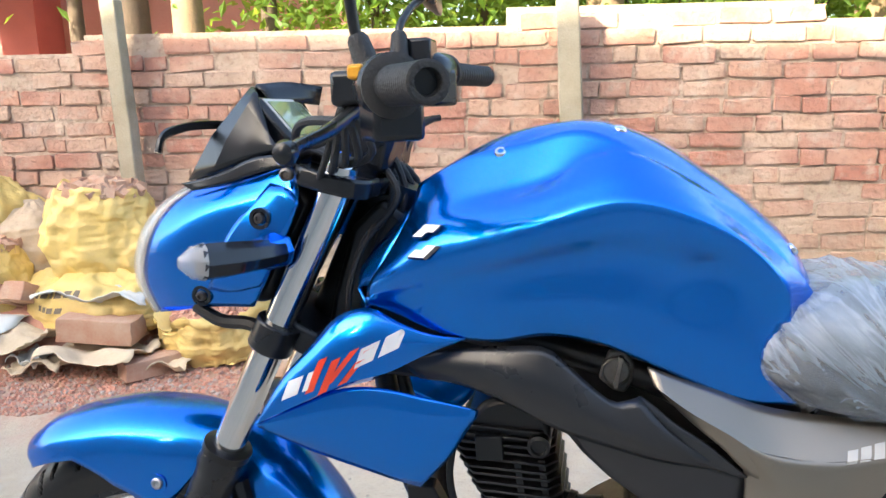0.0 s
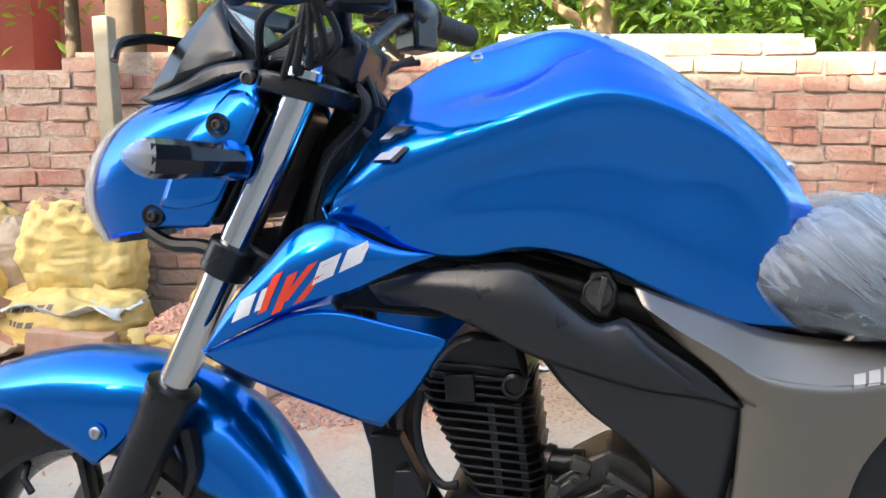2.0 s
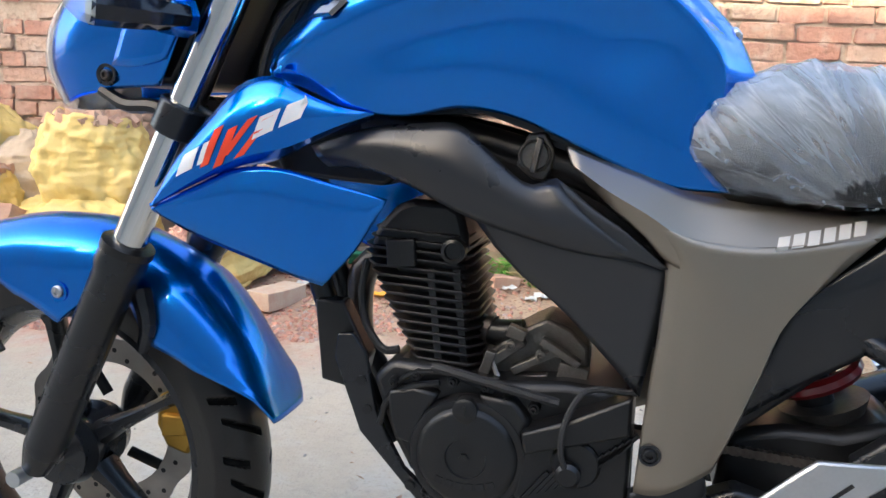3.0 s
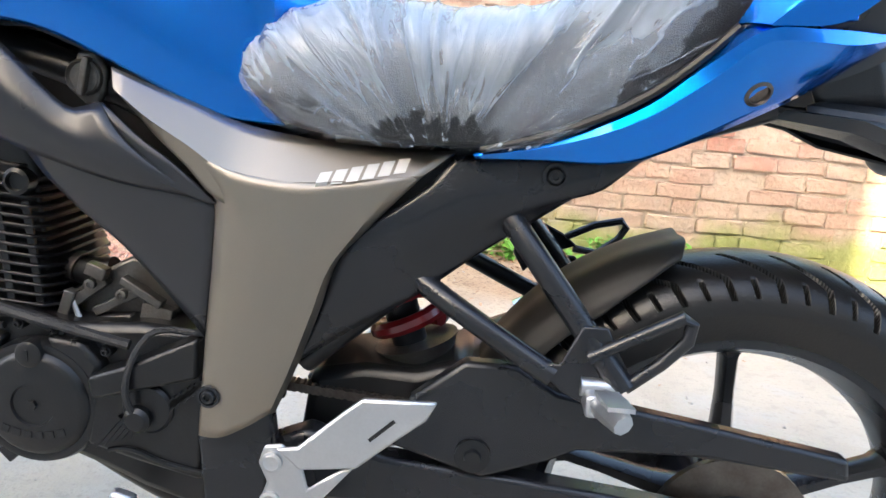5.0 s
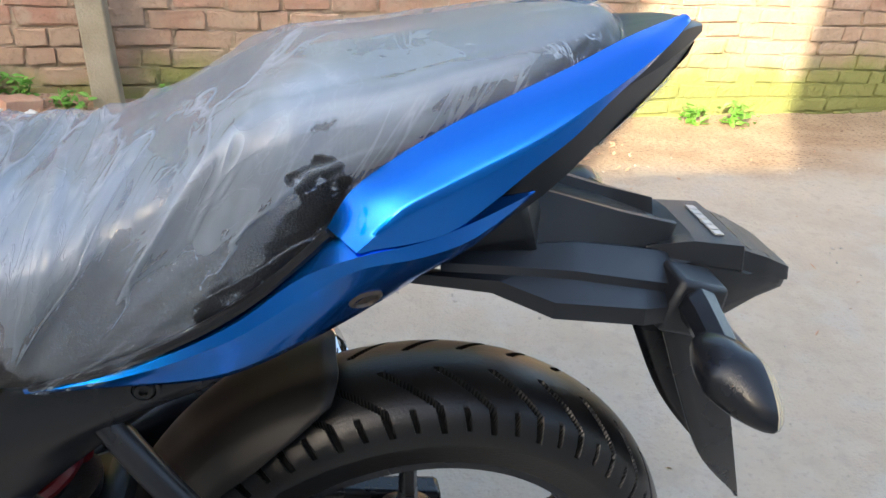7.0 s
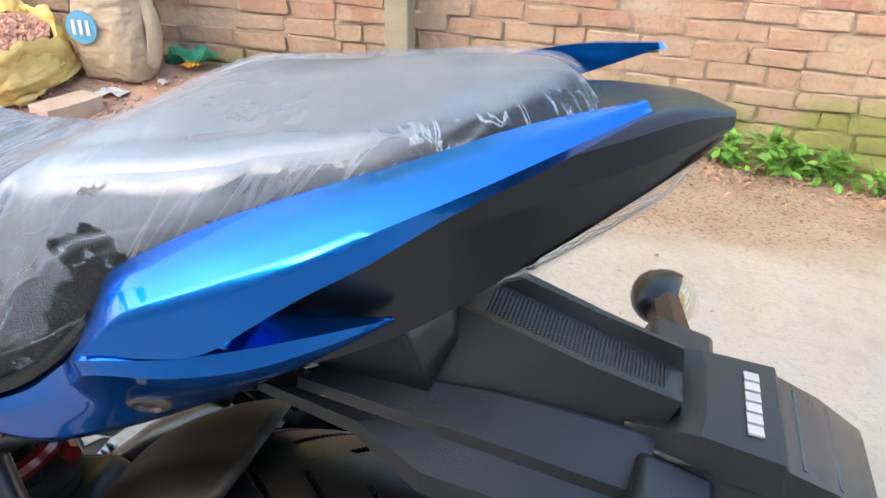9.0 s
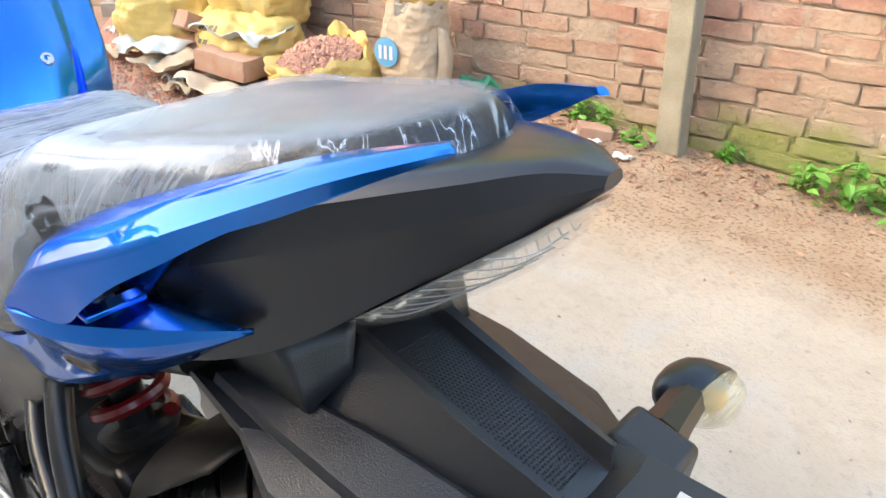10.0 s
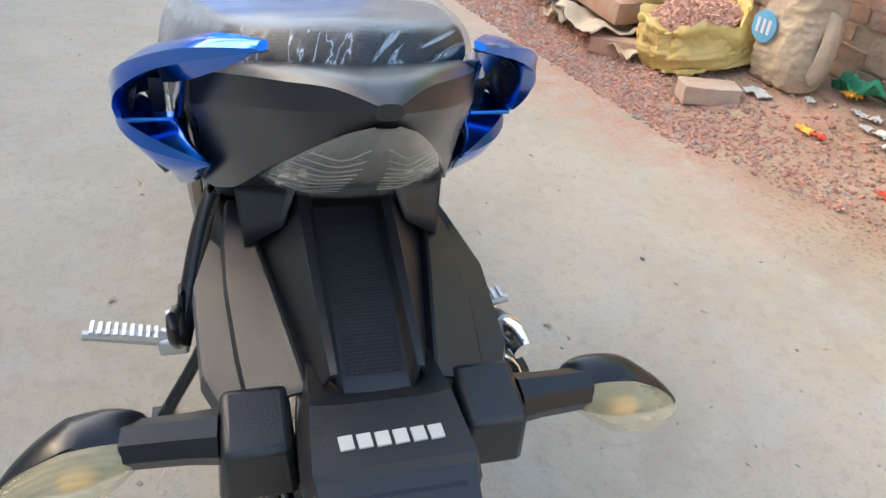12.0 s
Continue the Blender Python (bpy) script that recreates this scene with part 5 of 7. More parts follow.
# cylinder, leaning forward a little, with cooling fins
cyl = bp("cylinder", slab([(.485, .62), (.575, .62), (.585, .485), (.525, .485)], -.052, .052), M["engine"], "black finned cylinder", bevel=.004)
def fin(x0, x1, z, half, tilt):
    """One cooling fin with clipped corners."""
    bm = bmesh.new()
    o = [(x0, -half + .022), (x0 + .016, -half), (x1 - .014, -half), (x1, -half + .02), (x1, half - .02), (x1 - .014, half), (x0 + .016, half), (x0, half - .022)]
    xm = (x0 + x1) / 2
    a, b = ([bm.verts.new((x, y, z + h + (xm - x) * tilt)) for x, y in o] for h in (-.0017, .0017))
    bm.faces.new(a)
    bm.faces.new(b[::-1])
    for i in range(8):
        bm.faces.new((a[i], b[i], b[(i + 1) % 8], a[(i + 1) % 8]))
    return bm
for k in range(12):
    z = .492 + k * .0106
    part("cooling_fin", fin(float(np.interp(z, [.49, .532, .571, .613], [.512, .490, .470, .452])), float(np.interp(z, [.49, .54, .62], [.602, .597, .586])) - .002 * (k % 2), z, .074 - .0015 * (k % 3), .06), M["engine"], cyl, bevel=.001)
part("fin_rib", block((.008, .004, .11), pose(.545, -.068, .545, 0, -6, 0)), M["engine"], cyl)
part("fin_rib", block((.008, .004, .11), pose(.575, -.066, .545, 0, -6, 0)), M["engine"], cyl)
hd = bp("cylinder_head", slab([(.458, .612), (.470, .645), (.495, .672), (.515, .68), (.56, .678), (.577, .668), (.584, .64), (.586, .614)], -.066, .066, None, .93), M["engine"], "black cylinder head", bevel=.008)
for k in range(3):
    part("cooling_fin", fin(.456 + .006 * k, .586 - .002 * k, .619 + k * .0105, .073, .06), M["engine"], hd, bevel=.001)
part("head_plate", slab([(.49, .600), (.488, .632), (.522, .634), (.524, .602)], -.080, -.066), M["engine"], hd, bevel=.002)
part("spark_plug_cap", lathe([(.014, .012), (.014, -.004), (.010, -.006), (.009, -.001), (.002, -.001)], (.567, -.074, .622), "y", 18), M["engine"], hd)
bp("vent_hose", tube([(.452, -.035, .60), (.448, -.045, .56), (.462, -.055, .515), (.485, -.06, .495), (.50, -.06, .498)], .005, 8, 20), M["grip"], "black vent hose")
bp("exhaust_pipe", tube([(.475, .02, .60), (.43, .03, .58), (.415, .035, .50), (.45, .04, .40), (.52, .05, .350), (.64, .05, .312), (.80, .06, .272), (.95, .10, .30)], .019, 14, 40), M["steel"], "brown heat-stained exhaust pipe")
# crankcase and covers
bp("crankcase", slab([(.475, .47), (.50, .495), (.56, .49), (.62, .478), (.70, .485), (.775, .48), (.775, .275), (.70, .297), (.657, .316), (.61, .333), (.56, .337), (.522, .36), (.500, .40)], -.088, .088), M["engine"], "black engine crankcase", bevel=.01)
cov = bp("alternator_cover", lathe([(.069, .03), (.069, -.002), (.066, -.009), (.062, -.010), (.058, -.009), (.055, -.013), (.050, -.016), (.0235, -.016), (.0225, -.013), (.004, -.013)], (.594, -.096, .394), "y", 64), M["engine"], "round black engine cover with faint cast lettering bars")
part("cover_plug", lathe([(.014, .01), (.014, -.004), (.011, -.006), (.002, -.006)], (.592, -.108, .450), "y", 20), M["engine"], cov)
part("plug_slot", block((.003, .002, .012), pose(.592, -.1145, .450)), M["rubber"], cov)
part("hex_socket", lathe([(.006, .002), (.006, -.002)], (.592, -.1105, .394), "y", 6), M["rubber"], cov)
for k in range(6):
    part("lettering_bar", block((.0085, .0016, .008), pose(.564 + k * .0120, -.1122, .3615 - .0008 * (k - 2.5) ** 2 * -1, 0, (k - 2.5) * -7, 0)), M["engine"], cov)
# bosses and seams on the crankcase
for x, z, r in ((.505, .470, .006), (.532, .480, .006), (.575, .478, .007), (.635, .462, .006), (.667, .456, .007), (.545, .340, .006), (.612, .474, .005)):
    bp("case_boss", lathe([(r, .012), (r, -.006), (r * .8, -.009)], (x, -.09, z), "y", 14), M["engine"])
    bolt(bike, x - .67, -.100, z, r * .6, M["engine"])
bp("case_rib", tube([(.486, -.088, .415), (.50, -.096, .45), (.53, -.098, .468), (.56, -.098, .475)], .004, 8, 16), M["engine"])
bp("case_rib", tube([(.495, -.088, .445), (.52, -.094, .478), (.555, -.094, .486), (.62, -.092, .468)], .0035, 8, 16), M["engine"])
bp("front_case_cover", slab([(.497, .462), (.530, .471), (.562, .464), (.548, .440), (.534, .395), (.508, .400), (.499, .43)], -.102, -.08, None, .9), M["engine"], "angular black case cover", bevel=.004)
bp("case_shoulder", slab([(.60, .470), (.645, .468), (.668, .440), (.650, .405), (.62, .440)], -.104, -.08, None, .88), M["engine"], bevel=.006)
bp("oil_line", tube([(.552, -.095, .493), (.575, -.102, .491), (.643, -.104, .478), (.694, -.102, .467)], .0055, 8, 16), M["grip"], "black hose over the engine")
spk = bp("sprocket_cover", slab([(.655, .412), (.775, .450), (.772, .322), (.70, .338), (.645, .353)], -.106, -.08, None, .97), M["engine"], "black ribbed sprocket cover", bevel=.005)
for k in range(6):
    part("cover_rib", block((.0042, .006, .046 - .003 * k), pose(.672 + .0085 * k, -.108, .372 + .003 * k, 0, 38, 0)), M["engine"], spk)
    part("cover_rib", block((.0040, .006, .040 - .002 * k), pose(.732 + .0075 * k, -.108, .402 + .006 * k, 0, 38, 0)), M["engine"], spk)
part("cover_beam", slab([(.652, .433), (.70, .452), (.775, .489), (.775, .443), (.70, .420), (.656, .407)], -.118, -.085, None, .93), M["engine"], spk, bevel=.004)
part("cover_seam", tube([(.672, -.107, .350), (.69, -.108, .354), (.73, -.108, .342), (.772, -.107, .334)], .003, 8, 12), M["engine"], spk)
part("boss_plate", lathe([(.027, .01), (.027, -.003), (.024, -.006), (.004, -.006)], (.715, -.106, .402), "y", 28), M["engine"], spk)
part("shift_boss", lathe([(.014, .01), (.014, -.012), (.010, -.016), (.002, -.016)], (.708, -.108, .393), "y", 18), M["engine"], spk)
bp("neutral_wire", tube([(.708, -.118, .392), (.70, -.125, .42), (.705, -.118, .46), (.72, -.11, .484), (.775, -.105, .488)], .0035, 7, 20), M["grip"])
# carburettor side
bp("intake_stub", tube([(.585, -.02, .528), (.603, -.025, .521), (.622, -.028, .520), (.645, -.03, .525)], [.014, .016, .0165, .014], 14, 12), M["rubber"], "black rubber intake")
thr = bp("throttle_body", slab([(.612, .478), (.605, .50), (.632, .522), (.655, .536), (.672, .545), (.70, .535), (.72, .515), (.722, .485), (.70, .468), (.65, .462)], -.045, .03), M["cast"], "dull cast throttle body", bevel=.004)
for x, z, w, h, turn in ((.628, .505, .05, .012, -38), (.662, .498, .06, .010, -28), (.690, .512, .05, .009, 30), (.650, .476, .055, .010, -8), (.705, .488, .034, .020, 12), (.640, .53, .022, .014, 20), (.605, .485, .012, .045, 18)):
    part("throttle_bracket", block((w, .014, h), pose(x, -.054 - .25 * abs(x - .66) % .008, z, 0, turn, 0)), M["cast"], thr, bevel=.0015)
for x, z in ((.634, .516), (.668, .507), (.648, .47)):
    part("throttle_screw", lathe([(.006, .004), (.006, -.004), (.003, -.005), (.002, -.003)], (x, -.063, z), "y", 10), M["cast"], thr)
part("linkage_rod", tube([(.61, -.06, .50), (.625, -.062, .47), (.66, -.06, .455), (.70, -.062, .462)], .003, 6, 12), M["alloy"], thr)
part("clamp_ring", tube([(.598, -.024, .523), (.606, -.026, .521)], .0185, 18), M["steel"], thr)
bp("airbox", block((.14, .17, .16), pose(.80, 0, .61), taper=.9), M["engine"], "black airbox", bevel=.01)
bp("frame_tube", tube([(.46, -.06, .77), (.60, -.075, .745), (.75, -.085, .69), (.83, -.085, .60), (.835, -.085, .42)], .018, 12, 26), M["engine"], "black main frame tube")
bp("frame_tube", tube([(.46, .06, .77), (.60, .075, .745), (.75, .085, .69), (.83, .085, .60), (.835, .085, .42)], .018, 12, 26), M["engine"], "black main frame tube")
# lower bracket under the silver cover, stand, gear lever
bp("pivot_plate", slab([(.771, .380), (.846, .421), (.852, .38), (.838, .30), (.84, .25), (.785, .245), (.778, .31)], -.118, -.098), M["black"], "black swingarm pivot plate", bevel=.004)
bolt(bike, .80 - .67, -.119, .305, .009, M["steel"])
bp("engine_cradle", tube([(.60, -.05, .340), (.66, -.055, .308), (.73, -.06, .278), (.80, -.06, .255)], .014, 10, 14), M["engine"], "black cradle tube")
gl = bp("gear_lever", tube([(.80, -.12, .285), (.74, -.135, .268), (.70, -.14, .272), (.694, -.145, .285)], .0065, 8, 14), M["alloy"], "alloy gear lever")
part("gear_joint", block((.026, .016, .05), pose(.693, -.13, .293, 0, 15, 0)), M["alloy"], gl, bevel=.005)
part("joint_bolt", lathe([(.007, .004), (.007, -.004)], (.693, -.14, .30), "y", 6), M["steel"], gl)
part("gear_pedal", tube([(.694, -.145, .27), (.690, -.16, .235)], .009, 10), M["alloy"], gl)
st = bp("side_stand", tube([(.72, -.10, .25), (.76, -.16, .12), (.80, -.235, .006)], [.013, .012, .012], 10, 10), M["black"], "black side stand resting on the road")
part("stand_foot", block((.06, .04, .008), pose(.80, -.235, .004)), M["black"], st, bevel=.002)
# heel plates, pegs and hangers
def peg_side(sgn):
    base = [(.843, .375), (.849, .394), (.865, .397), (.884, .386), (.893, .352), (.925, .376), (.938, .379), (.908, .342), (.925, .315), (.885, .30), (.862, .31), (.844, .332), (.852, .355)]
    blade = [(.860, .393), (.882, .397), (.925, .438), (.943, .454), (1.015, .457), (1.005, .437), (.972, .409), (.940, .380), (.884, .373), (.872, .384)]
    h = bp("heel_plate", slab(base, *sorted((.142 * sgn, .147 * sgn))), M["alloy"], "silver cast heel plate", bevel=.003)
    part("blade", slab(blade, *sorted((.143 * sgn, .151 * sgn))), M["alloy"], h, bevel=.003)
    part("slot", block((.032, .0014, .0036), pose(.9635, .1514 * sgn, .424, 0, -44, 0)), M["rubber"], h)
    for x, z in ((.857, .378), (.856, .336), (.872, .312)):
        part("plate_bolt", lathe([(.0105, .002 * sgn), (.0105, .008 * sgn), (.0075, .0095 * sgn), (.006, .0085 * sgn), (.002, .0085 * sgn)], (x, .142 * sgn, z), "y", 16), M["alloy"], h, "hex bolt")
    pg = bp("rider_peg", tube([(.885, .14 * sgn, .312), (.885, .195 * sgn, .306)], [.011, .009], 10), M["alloy"], "ribbed alloy rider peg")
    for k in range(3):
        part("peg_tooth", block((.024, .005, .016), pose(.885, (.158 + k * .013) * sgn, .310)), M["cast"], pg, bevel=.002)
    # passenger hanger: two tubes from the rear frame to a gusset with the folded-out peg
    hg = bp("peg_hanger", tube([(.960, .085 * sgn, .575), (1.03, .118 * sgn, .539), (1.075, .130 * sgn, .515), (1.12, .142 * sgn, .492)], .0115, 12, 14), M["black"], "black tubular passenger peg hanger")
    part("upper_tube", tube([(1.048, .085 * sgn, .655), (1.108, .120 * sgn, .583), (1.147, .135 * sgn, .535), (1.185, .15 * sgn, .488)], .0125, 12, 16), M["black"], hg)
    part("gusset", slab([(1.098, .505), (1.125, .506), (1.142, .545), (1.165, .545), (1.19, .50), (1.165, .462), (1.13, .478)], *sorted((.142 * sgn, .148 * sgn))), M["black"], hg, bevel=.002)
    part("loop", tube([(1.150, .148 * sgn, .515), (1.190, .150 * sgn, .539), (1.230, .150 * sgn, .562), (1.238, .150 * sgn, .556), (1.236, .15 * sgn, .540), (1.215, .15 * sgn, .516), (1.185, .15 * sgn, .490)], .0065, 10), M["black"], hg)
    pp = bp("passenger_peg", block((.030, .034, .022), pose(1.163, .158 * sgn, .478)), M["alloy"], "alloy folding passenger peg with ribs", bevel=.004)
    part("peg_pin", tube([(1.145, .15 * sgn, .488), (1.180, .15 * sgn, .488)], .009, 12), M["alloy"], pp)
    part("peg_blade", tube([(1.163, .168 * sgn, .482), (1.164, .21 * sgn, .492), (1.166, .254 * sgn, .500)], [.014, .013, .009], 8, 6, flat=.65), M["alloy"], pp)
    for k in range(9):
        part("peg_rib", block((.022, .0045, .004), pose(1.165, (.176 + k * .0083) * sgn, .4935 + .0019 * k)), M["alloy"], pp)
peg_side(-1)
peg_side(1)
# rear frame rails
for sgn in (-1, 1):
    bp("rear_frame", tube([(.87, .085 * sgn, .462), (.98, .088 * sgn, .560), (1.08, .088 * sgn, .636), (1.20, .085 * sgn, .715), (1.30, .08 * sgn, .752)], .014, 12, 20), M["engine"], "black rear frame tube")
bp("rear_frame_plate", slab([(1.05, .60), (1.16, .69), (1.30, .75), (1.34, .79), (1.20, .78), (1.0, .70), (.9, .6)], -.085, .085), M["engine"], "black under-seat tray", bevel=.01)
# swingarm with guard, chain
for sgn in (-1, 1):
    y0, y1 = sorted((.075 * sgn, .107 * sgn))
    sw = bp("swingarm", slab([(.835, .375), (.88, .395), (.96, .372), (1.10, .362), (1.25, .348), (1.385, .328), (1.39, .275), (1.36, .27), (1.20, .295), (1.0, .32), (.87, .315)], y0, y1), M["black"], "black box-section swingarm", bevel=.006)
    part("axle_block", slab([(1.30, .325), (1.385, .32), (1.388, .282), (1.31, .286)], *sorted((.107 * sgn, .112 * sgn))), M["alloy"], sw, bevel=.002)
    part("axle_nut", lathe([(.017, .0), (.017, .012 * sgn), (.012, .016 * sgn), (.004, .016 * sgn)], (1.337, .110 * sgn, .300), "y", 6), M["steel"], sw)
    part("adjuster_bolt", lathe([(.010, 0), (.010, .008 * sgn)], (1.262, .108 * sgn, .345), "y", 6), M["steel"], sw)
cg = bp("chain_guard", slab([(.985, .442), (1.037, .486), (1.09, .486), (1.13, .462), (1.30, .438), (1.42, .42), (1.425, .395), (1.28, .408), (1.155, .402), (1.13, .388), (1.063, .362), (.966, .39)], -.112, -.09), M["black"], "black plastic chain guard", bevel=.005)
part("guard_screw", lathe([(.018, .004), (.018, -.003), (.009, -.004), (.008, -.009), (.003, -.009)], (1.052, -.113, .388), "y", 18), M["engine"], cg)
bp("rear_sprocket", lathe([(.03, -.004), (.088, -.004), (.088, .004), (.03, .004)], (1.335, -.062, .30), "y", 40), M["steel"], "oily steel rear sprocket")
links = []
for s0, s1 in (((.74, -.062, .432), (1.33, -.062, .390)), ((.74, -.062, .352), (1.33, -.062, .212))):
    a, b = Vector(s0), Vector(s1)
    n = int((b - a).length / .0127)
    for k in range(n):
        links.append((a.lerp(b, (k + .5) / n), (b - a)))
lm = None
for p, d in links:
    if lm is None:
        bm = lathe([(.0055, -.008), (.0055, .008)], (-.004, 0, 0), "y", 8)
        lathe([(.0055, -.008), (.0055, .008)], (.004, 0, 0), "y", 8, bm)
        block((.010, .012, .006), bm=bm)
        lm = bp("chain_link", bm, M["steel"], "oily chain link")
        ob = lm
    else:
        ob = new("chain_link", lm.data)
        ob.parent, ob.matrix_parent_inverse = bike, BASE
    ob.matrix_basis = Matrix.Translation(p) @ pose(0, 0, 0, 0, math.degrees(math.atan2(-d.z, d.x)), 0)
# hugger, shock, rear wheel
def arc(r, y, a0, a1, n=9):
    return [(1.335 + r * math.cos(radians(a)), y, .30 + r * math.sin(radians(a))) for a in np.linspace(a0, a1, n)]
bp("rear_hugger", sheet(skin([arc(.322, 0, 180, 105), arc(.322, -.036, 180, 105), arc(.312, -.060, 180, 107), arc(.300, -.071, 180, 114), arc(.288, -.076, 180, 125)], 26, 4, (2,)), mirror=True), M["matt"], "black rear tyre hugger", thick=.003)
bp("shock_shield", slab([(.862, .36), (1.05, .36), (1.07, .44), (1.035, .468), (.985, .450), (.93, .452), (.872, .44)], -.062, .062), M["engine"], "black shield round the shock", bevel=.012)
def spring(p0, p1, r, turns, wire):
    a, b = Vector(p0), Vector(p1)
    t = (b - a).normalized()
    s = t.orthogonal().normalized()
    u = t.cross(s)
    n = turns * 18
    return tube([tuple(a.lerp(b, k / n) + (s * math.cos(k / 18 * 2 * math.pi) + u * math.sin(k / 18 * 2 * math.pi)) * r) for k in range(n + 1)], wire, 8)
shock = bp("rear_shock", tube([(1.005, .0, .36), (.925, .0, .61)], .02, 14), M["engine"], "rear shock with a red spring")
part("shock_spring", spring((.977, .0, .474), (.936, .0, .60), .040, 4, .0092), M["red"], shock, "red coil spring")
part("spring_seat", tube([(.984, 0, .450), (.979, 0, .466)], [.040, .048], 24), M["cast"], shock, "dull brass spring collar")
tyre("rear_tyre", RC, .300, .140, .218, tread_rear, "wide rear tyre with cut grooves")
wheel(RC, .07, .216, .115, 93, "rear_wheel", "black five-spoke rear wheel")
# far-side bracket and silencer
bp("far_bracket", slab([(1.09, .60), (1.145, .575), (1.165, .56), (1.12, .545), (1.10, .52), (1.085, .545)], .135, .142), M["black"], "black far-side hanger bracket", bevel=.002)
bp("bracket_loop", tube([(1.150, .14, .570), (1.185, .14, .588), (1.218, .14, .596), (1.224, .14, .588), (1.215, .14, .572), (1.190, .14, .552), (1.160, .14, .556)], .005, 8), M["black"], "black open bracket loop")
mu = bp("silencer", tube([(.90, .15, .29), (.95, .175, .315), (1.00, .19, .345), (1.22, .205, .435), (1.26, .207, .45)], [.022, .04, .050, .052, .047], 20, 24, flat=1.25), M["black"], "black silencer with chrome trim")
part("silencer_tip", tube([(1.25, .207, .446), (1.275, .208, .456)], [.040, .036], 20, caps=False), M["chrome"], mu, "chrome silencer tip", thick=.003)
part("heat_shield", tube([(1.10, .225, .44), (1.19, .232, .478), (1.26, .232, .508), (1.285, .230, .512)], [.018, .022, .02, .012], 10, 10, flat=.5), M["chrome"], mu, "chrome heat shield")
# ---- ground ----
def ramp(v, a, b):
    u = min(max((v - a) / (b - a), 0), 1)
    return u * u * (3 - 2 * u)
def wall_y(x):
    return 2.395 + .1115 * x
def ground_z(x, y):
    """Road level at the motorcycle, banked towards the wall."""
    h = float(np.interp(x, [-4, -1.2, .3, 1.3, 2.2, 4.0], [.22, .18, .09, .0, -.10, -.13]))
    d = wall_y(x) - y
    z = h * ramp(d, 1.1, .05) if d > -3 else h * ramp(d, -9, -3)
    z += .012 * noise.noise((x * 1.6, y * 1.6, 0)) * ramp(d, 1.3, .6) + .008 * noise.noise((x * 6, y * 6, 2)) * ramp(d, 1.2, .5)
    return z - .002 * (1 - ramp(abs(y), .3, 1.2))
def ground_mesh():
    xs = [-600, -150, -50, -20, -10] + list(np.arange(-6, 7.01, .08)) + [10, 20, 50, 150, 600]
    ys = [-600, -150, -50, -20, -10, -6, -3] + list(np.arange(-1.2, 3.6, .08)) + [5, 8, 12, 25, 60, 200, 600]
    bm = bmesh.new()
    v = [[bm.verts.new((x, y, ground_z(x, y) if abs(x) < 12 and -5 < y < 9 else 0)) for y in ys] for x in xs]
    for i in range(len(xs) - 1):
        for j in range(len(ys) - 1):
            bm.faces.new((v[i][j], v[i + 1][j], v[i + 1][j + 1], v[i][j + 1]))
    return bm
def ground_material():
    m = bpy.data.materials.new("worn concrete road and dirt")
    m.use_nodes = True
    nt = m.node_tree
    N, L = nt.nodes.new, nt.links.new
    b = nt.nodes["Principled BSDF"]
    b.inputs["Roughness"].default_value = 0.9
    tc = N("ShaderNodeTexCoord")
    def tex(scale, detail=6):
        n = N("ShaderNodeTexNoise")
        n.inputs["Scale"].default_value, n.inputs["Detail"].default_value = scale, detail
        L(tc.outputs["Object"], n.inputs["Vector"])
        return n.outputs["Fac"]
    def rng(src, a, c, lo=0.0, hi=1.0):
        r = N("ShaderNodeMapRange")
        for i, val in enumerate((a, c, lo, hi)):
            r.inputs[i + 1].default_value = val
        L(src, r.inputs[0])
        return r.outputs[0]
    def mixc(fac, c1, c2):
        x = N("ShaderNodeMix")
        x.data_type = "RGBA"
        L(fac, x.inputs[0]) if not isinstance(fac, float) else None
        for i, c in ((6, c1), (7, c2)):
            if isinstance(c, tuple):
                x.inputs[i].default_value = (*c, 1)
            else:
                L(c, x.inputs[i])
        return x.outputs[2]
    def math_(op, a, c):
        x = N("ShaderNodeMath")
        x.operation = op
        for i, q in ((0, a), (1, c)):
            if isinstance(q, float):
                x.inputs[i].default_value = q
            else:
                L(q, x.inputs[i])
        return x.outputs[0]
    road = mixc(rng(tex(2.2), .35, .65), (.445, .388, .305), (.375, .322, .25))
    road = mixc(rng(tex(9, 6), .48, .66), road, (.42, .37, .30))
    road = mixc(rng(tex(26, 9), .53, .70, 0.0, .55), road, (.335, .295, .235))
    road = mixc(rng(tex(5.5, 8), .54, .66, 0.0, .5), road, (.40, .385, .35))
    road = mixc(rng(tex(90, 9), .56, .76), road, (.33, .29, .235))
    dirt = mixc(rng(tex(5), .35, .65), (.40, .30, .20), (.31, .215, .135))
    dirt = mixc(rng(tex(70), .5, .7), dirt, (.16, .10, .065))
    red = mixc(rng(tex(60, 3), .35, .65), (.40, .20, .14), (.45, .29, .21))
    sep = N("ShaderNodeSeparateXYZ")
    L(tc.outputs["Object"], sep.inputs[0])
    lineY = math_("SUBTRACT", math_("ADD", math_("MULTIPLY", sep.outputs[0], .1115), 2.395), sep.outputs[1])
    wob = math_("ADD", lineY, math_("MULTIPLY", math_("SUBTRACT", tex(1.3), .5), .9))
    col = mixc(rng(wob, 1.0, .72), road, dirt)
    rx = math_("ADD", sep.outputs[0], math_("MULTIPLY", math_("SUBTRACT", tex(2.2), .5), .9))
    rmask = math_("MULTIPLY", rng(rx, .55, -.25), math_("MULTIPLY", rng(wob, 1.25, .95), rng(tex(9), .30, .66)))
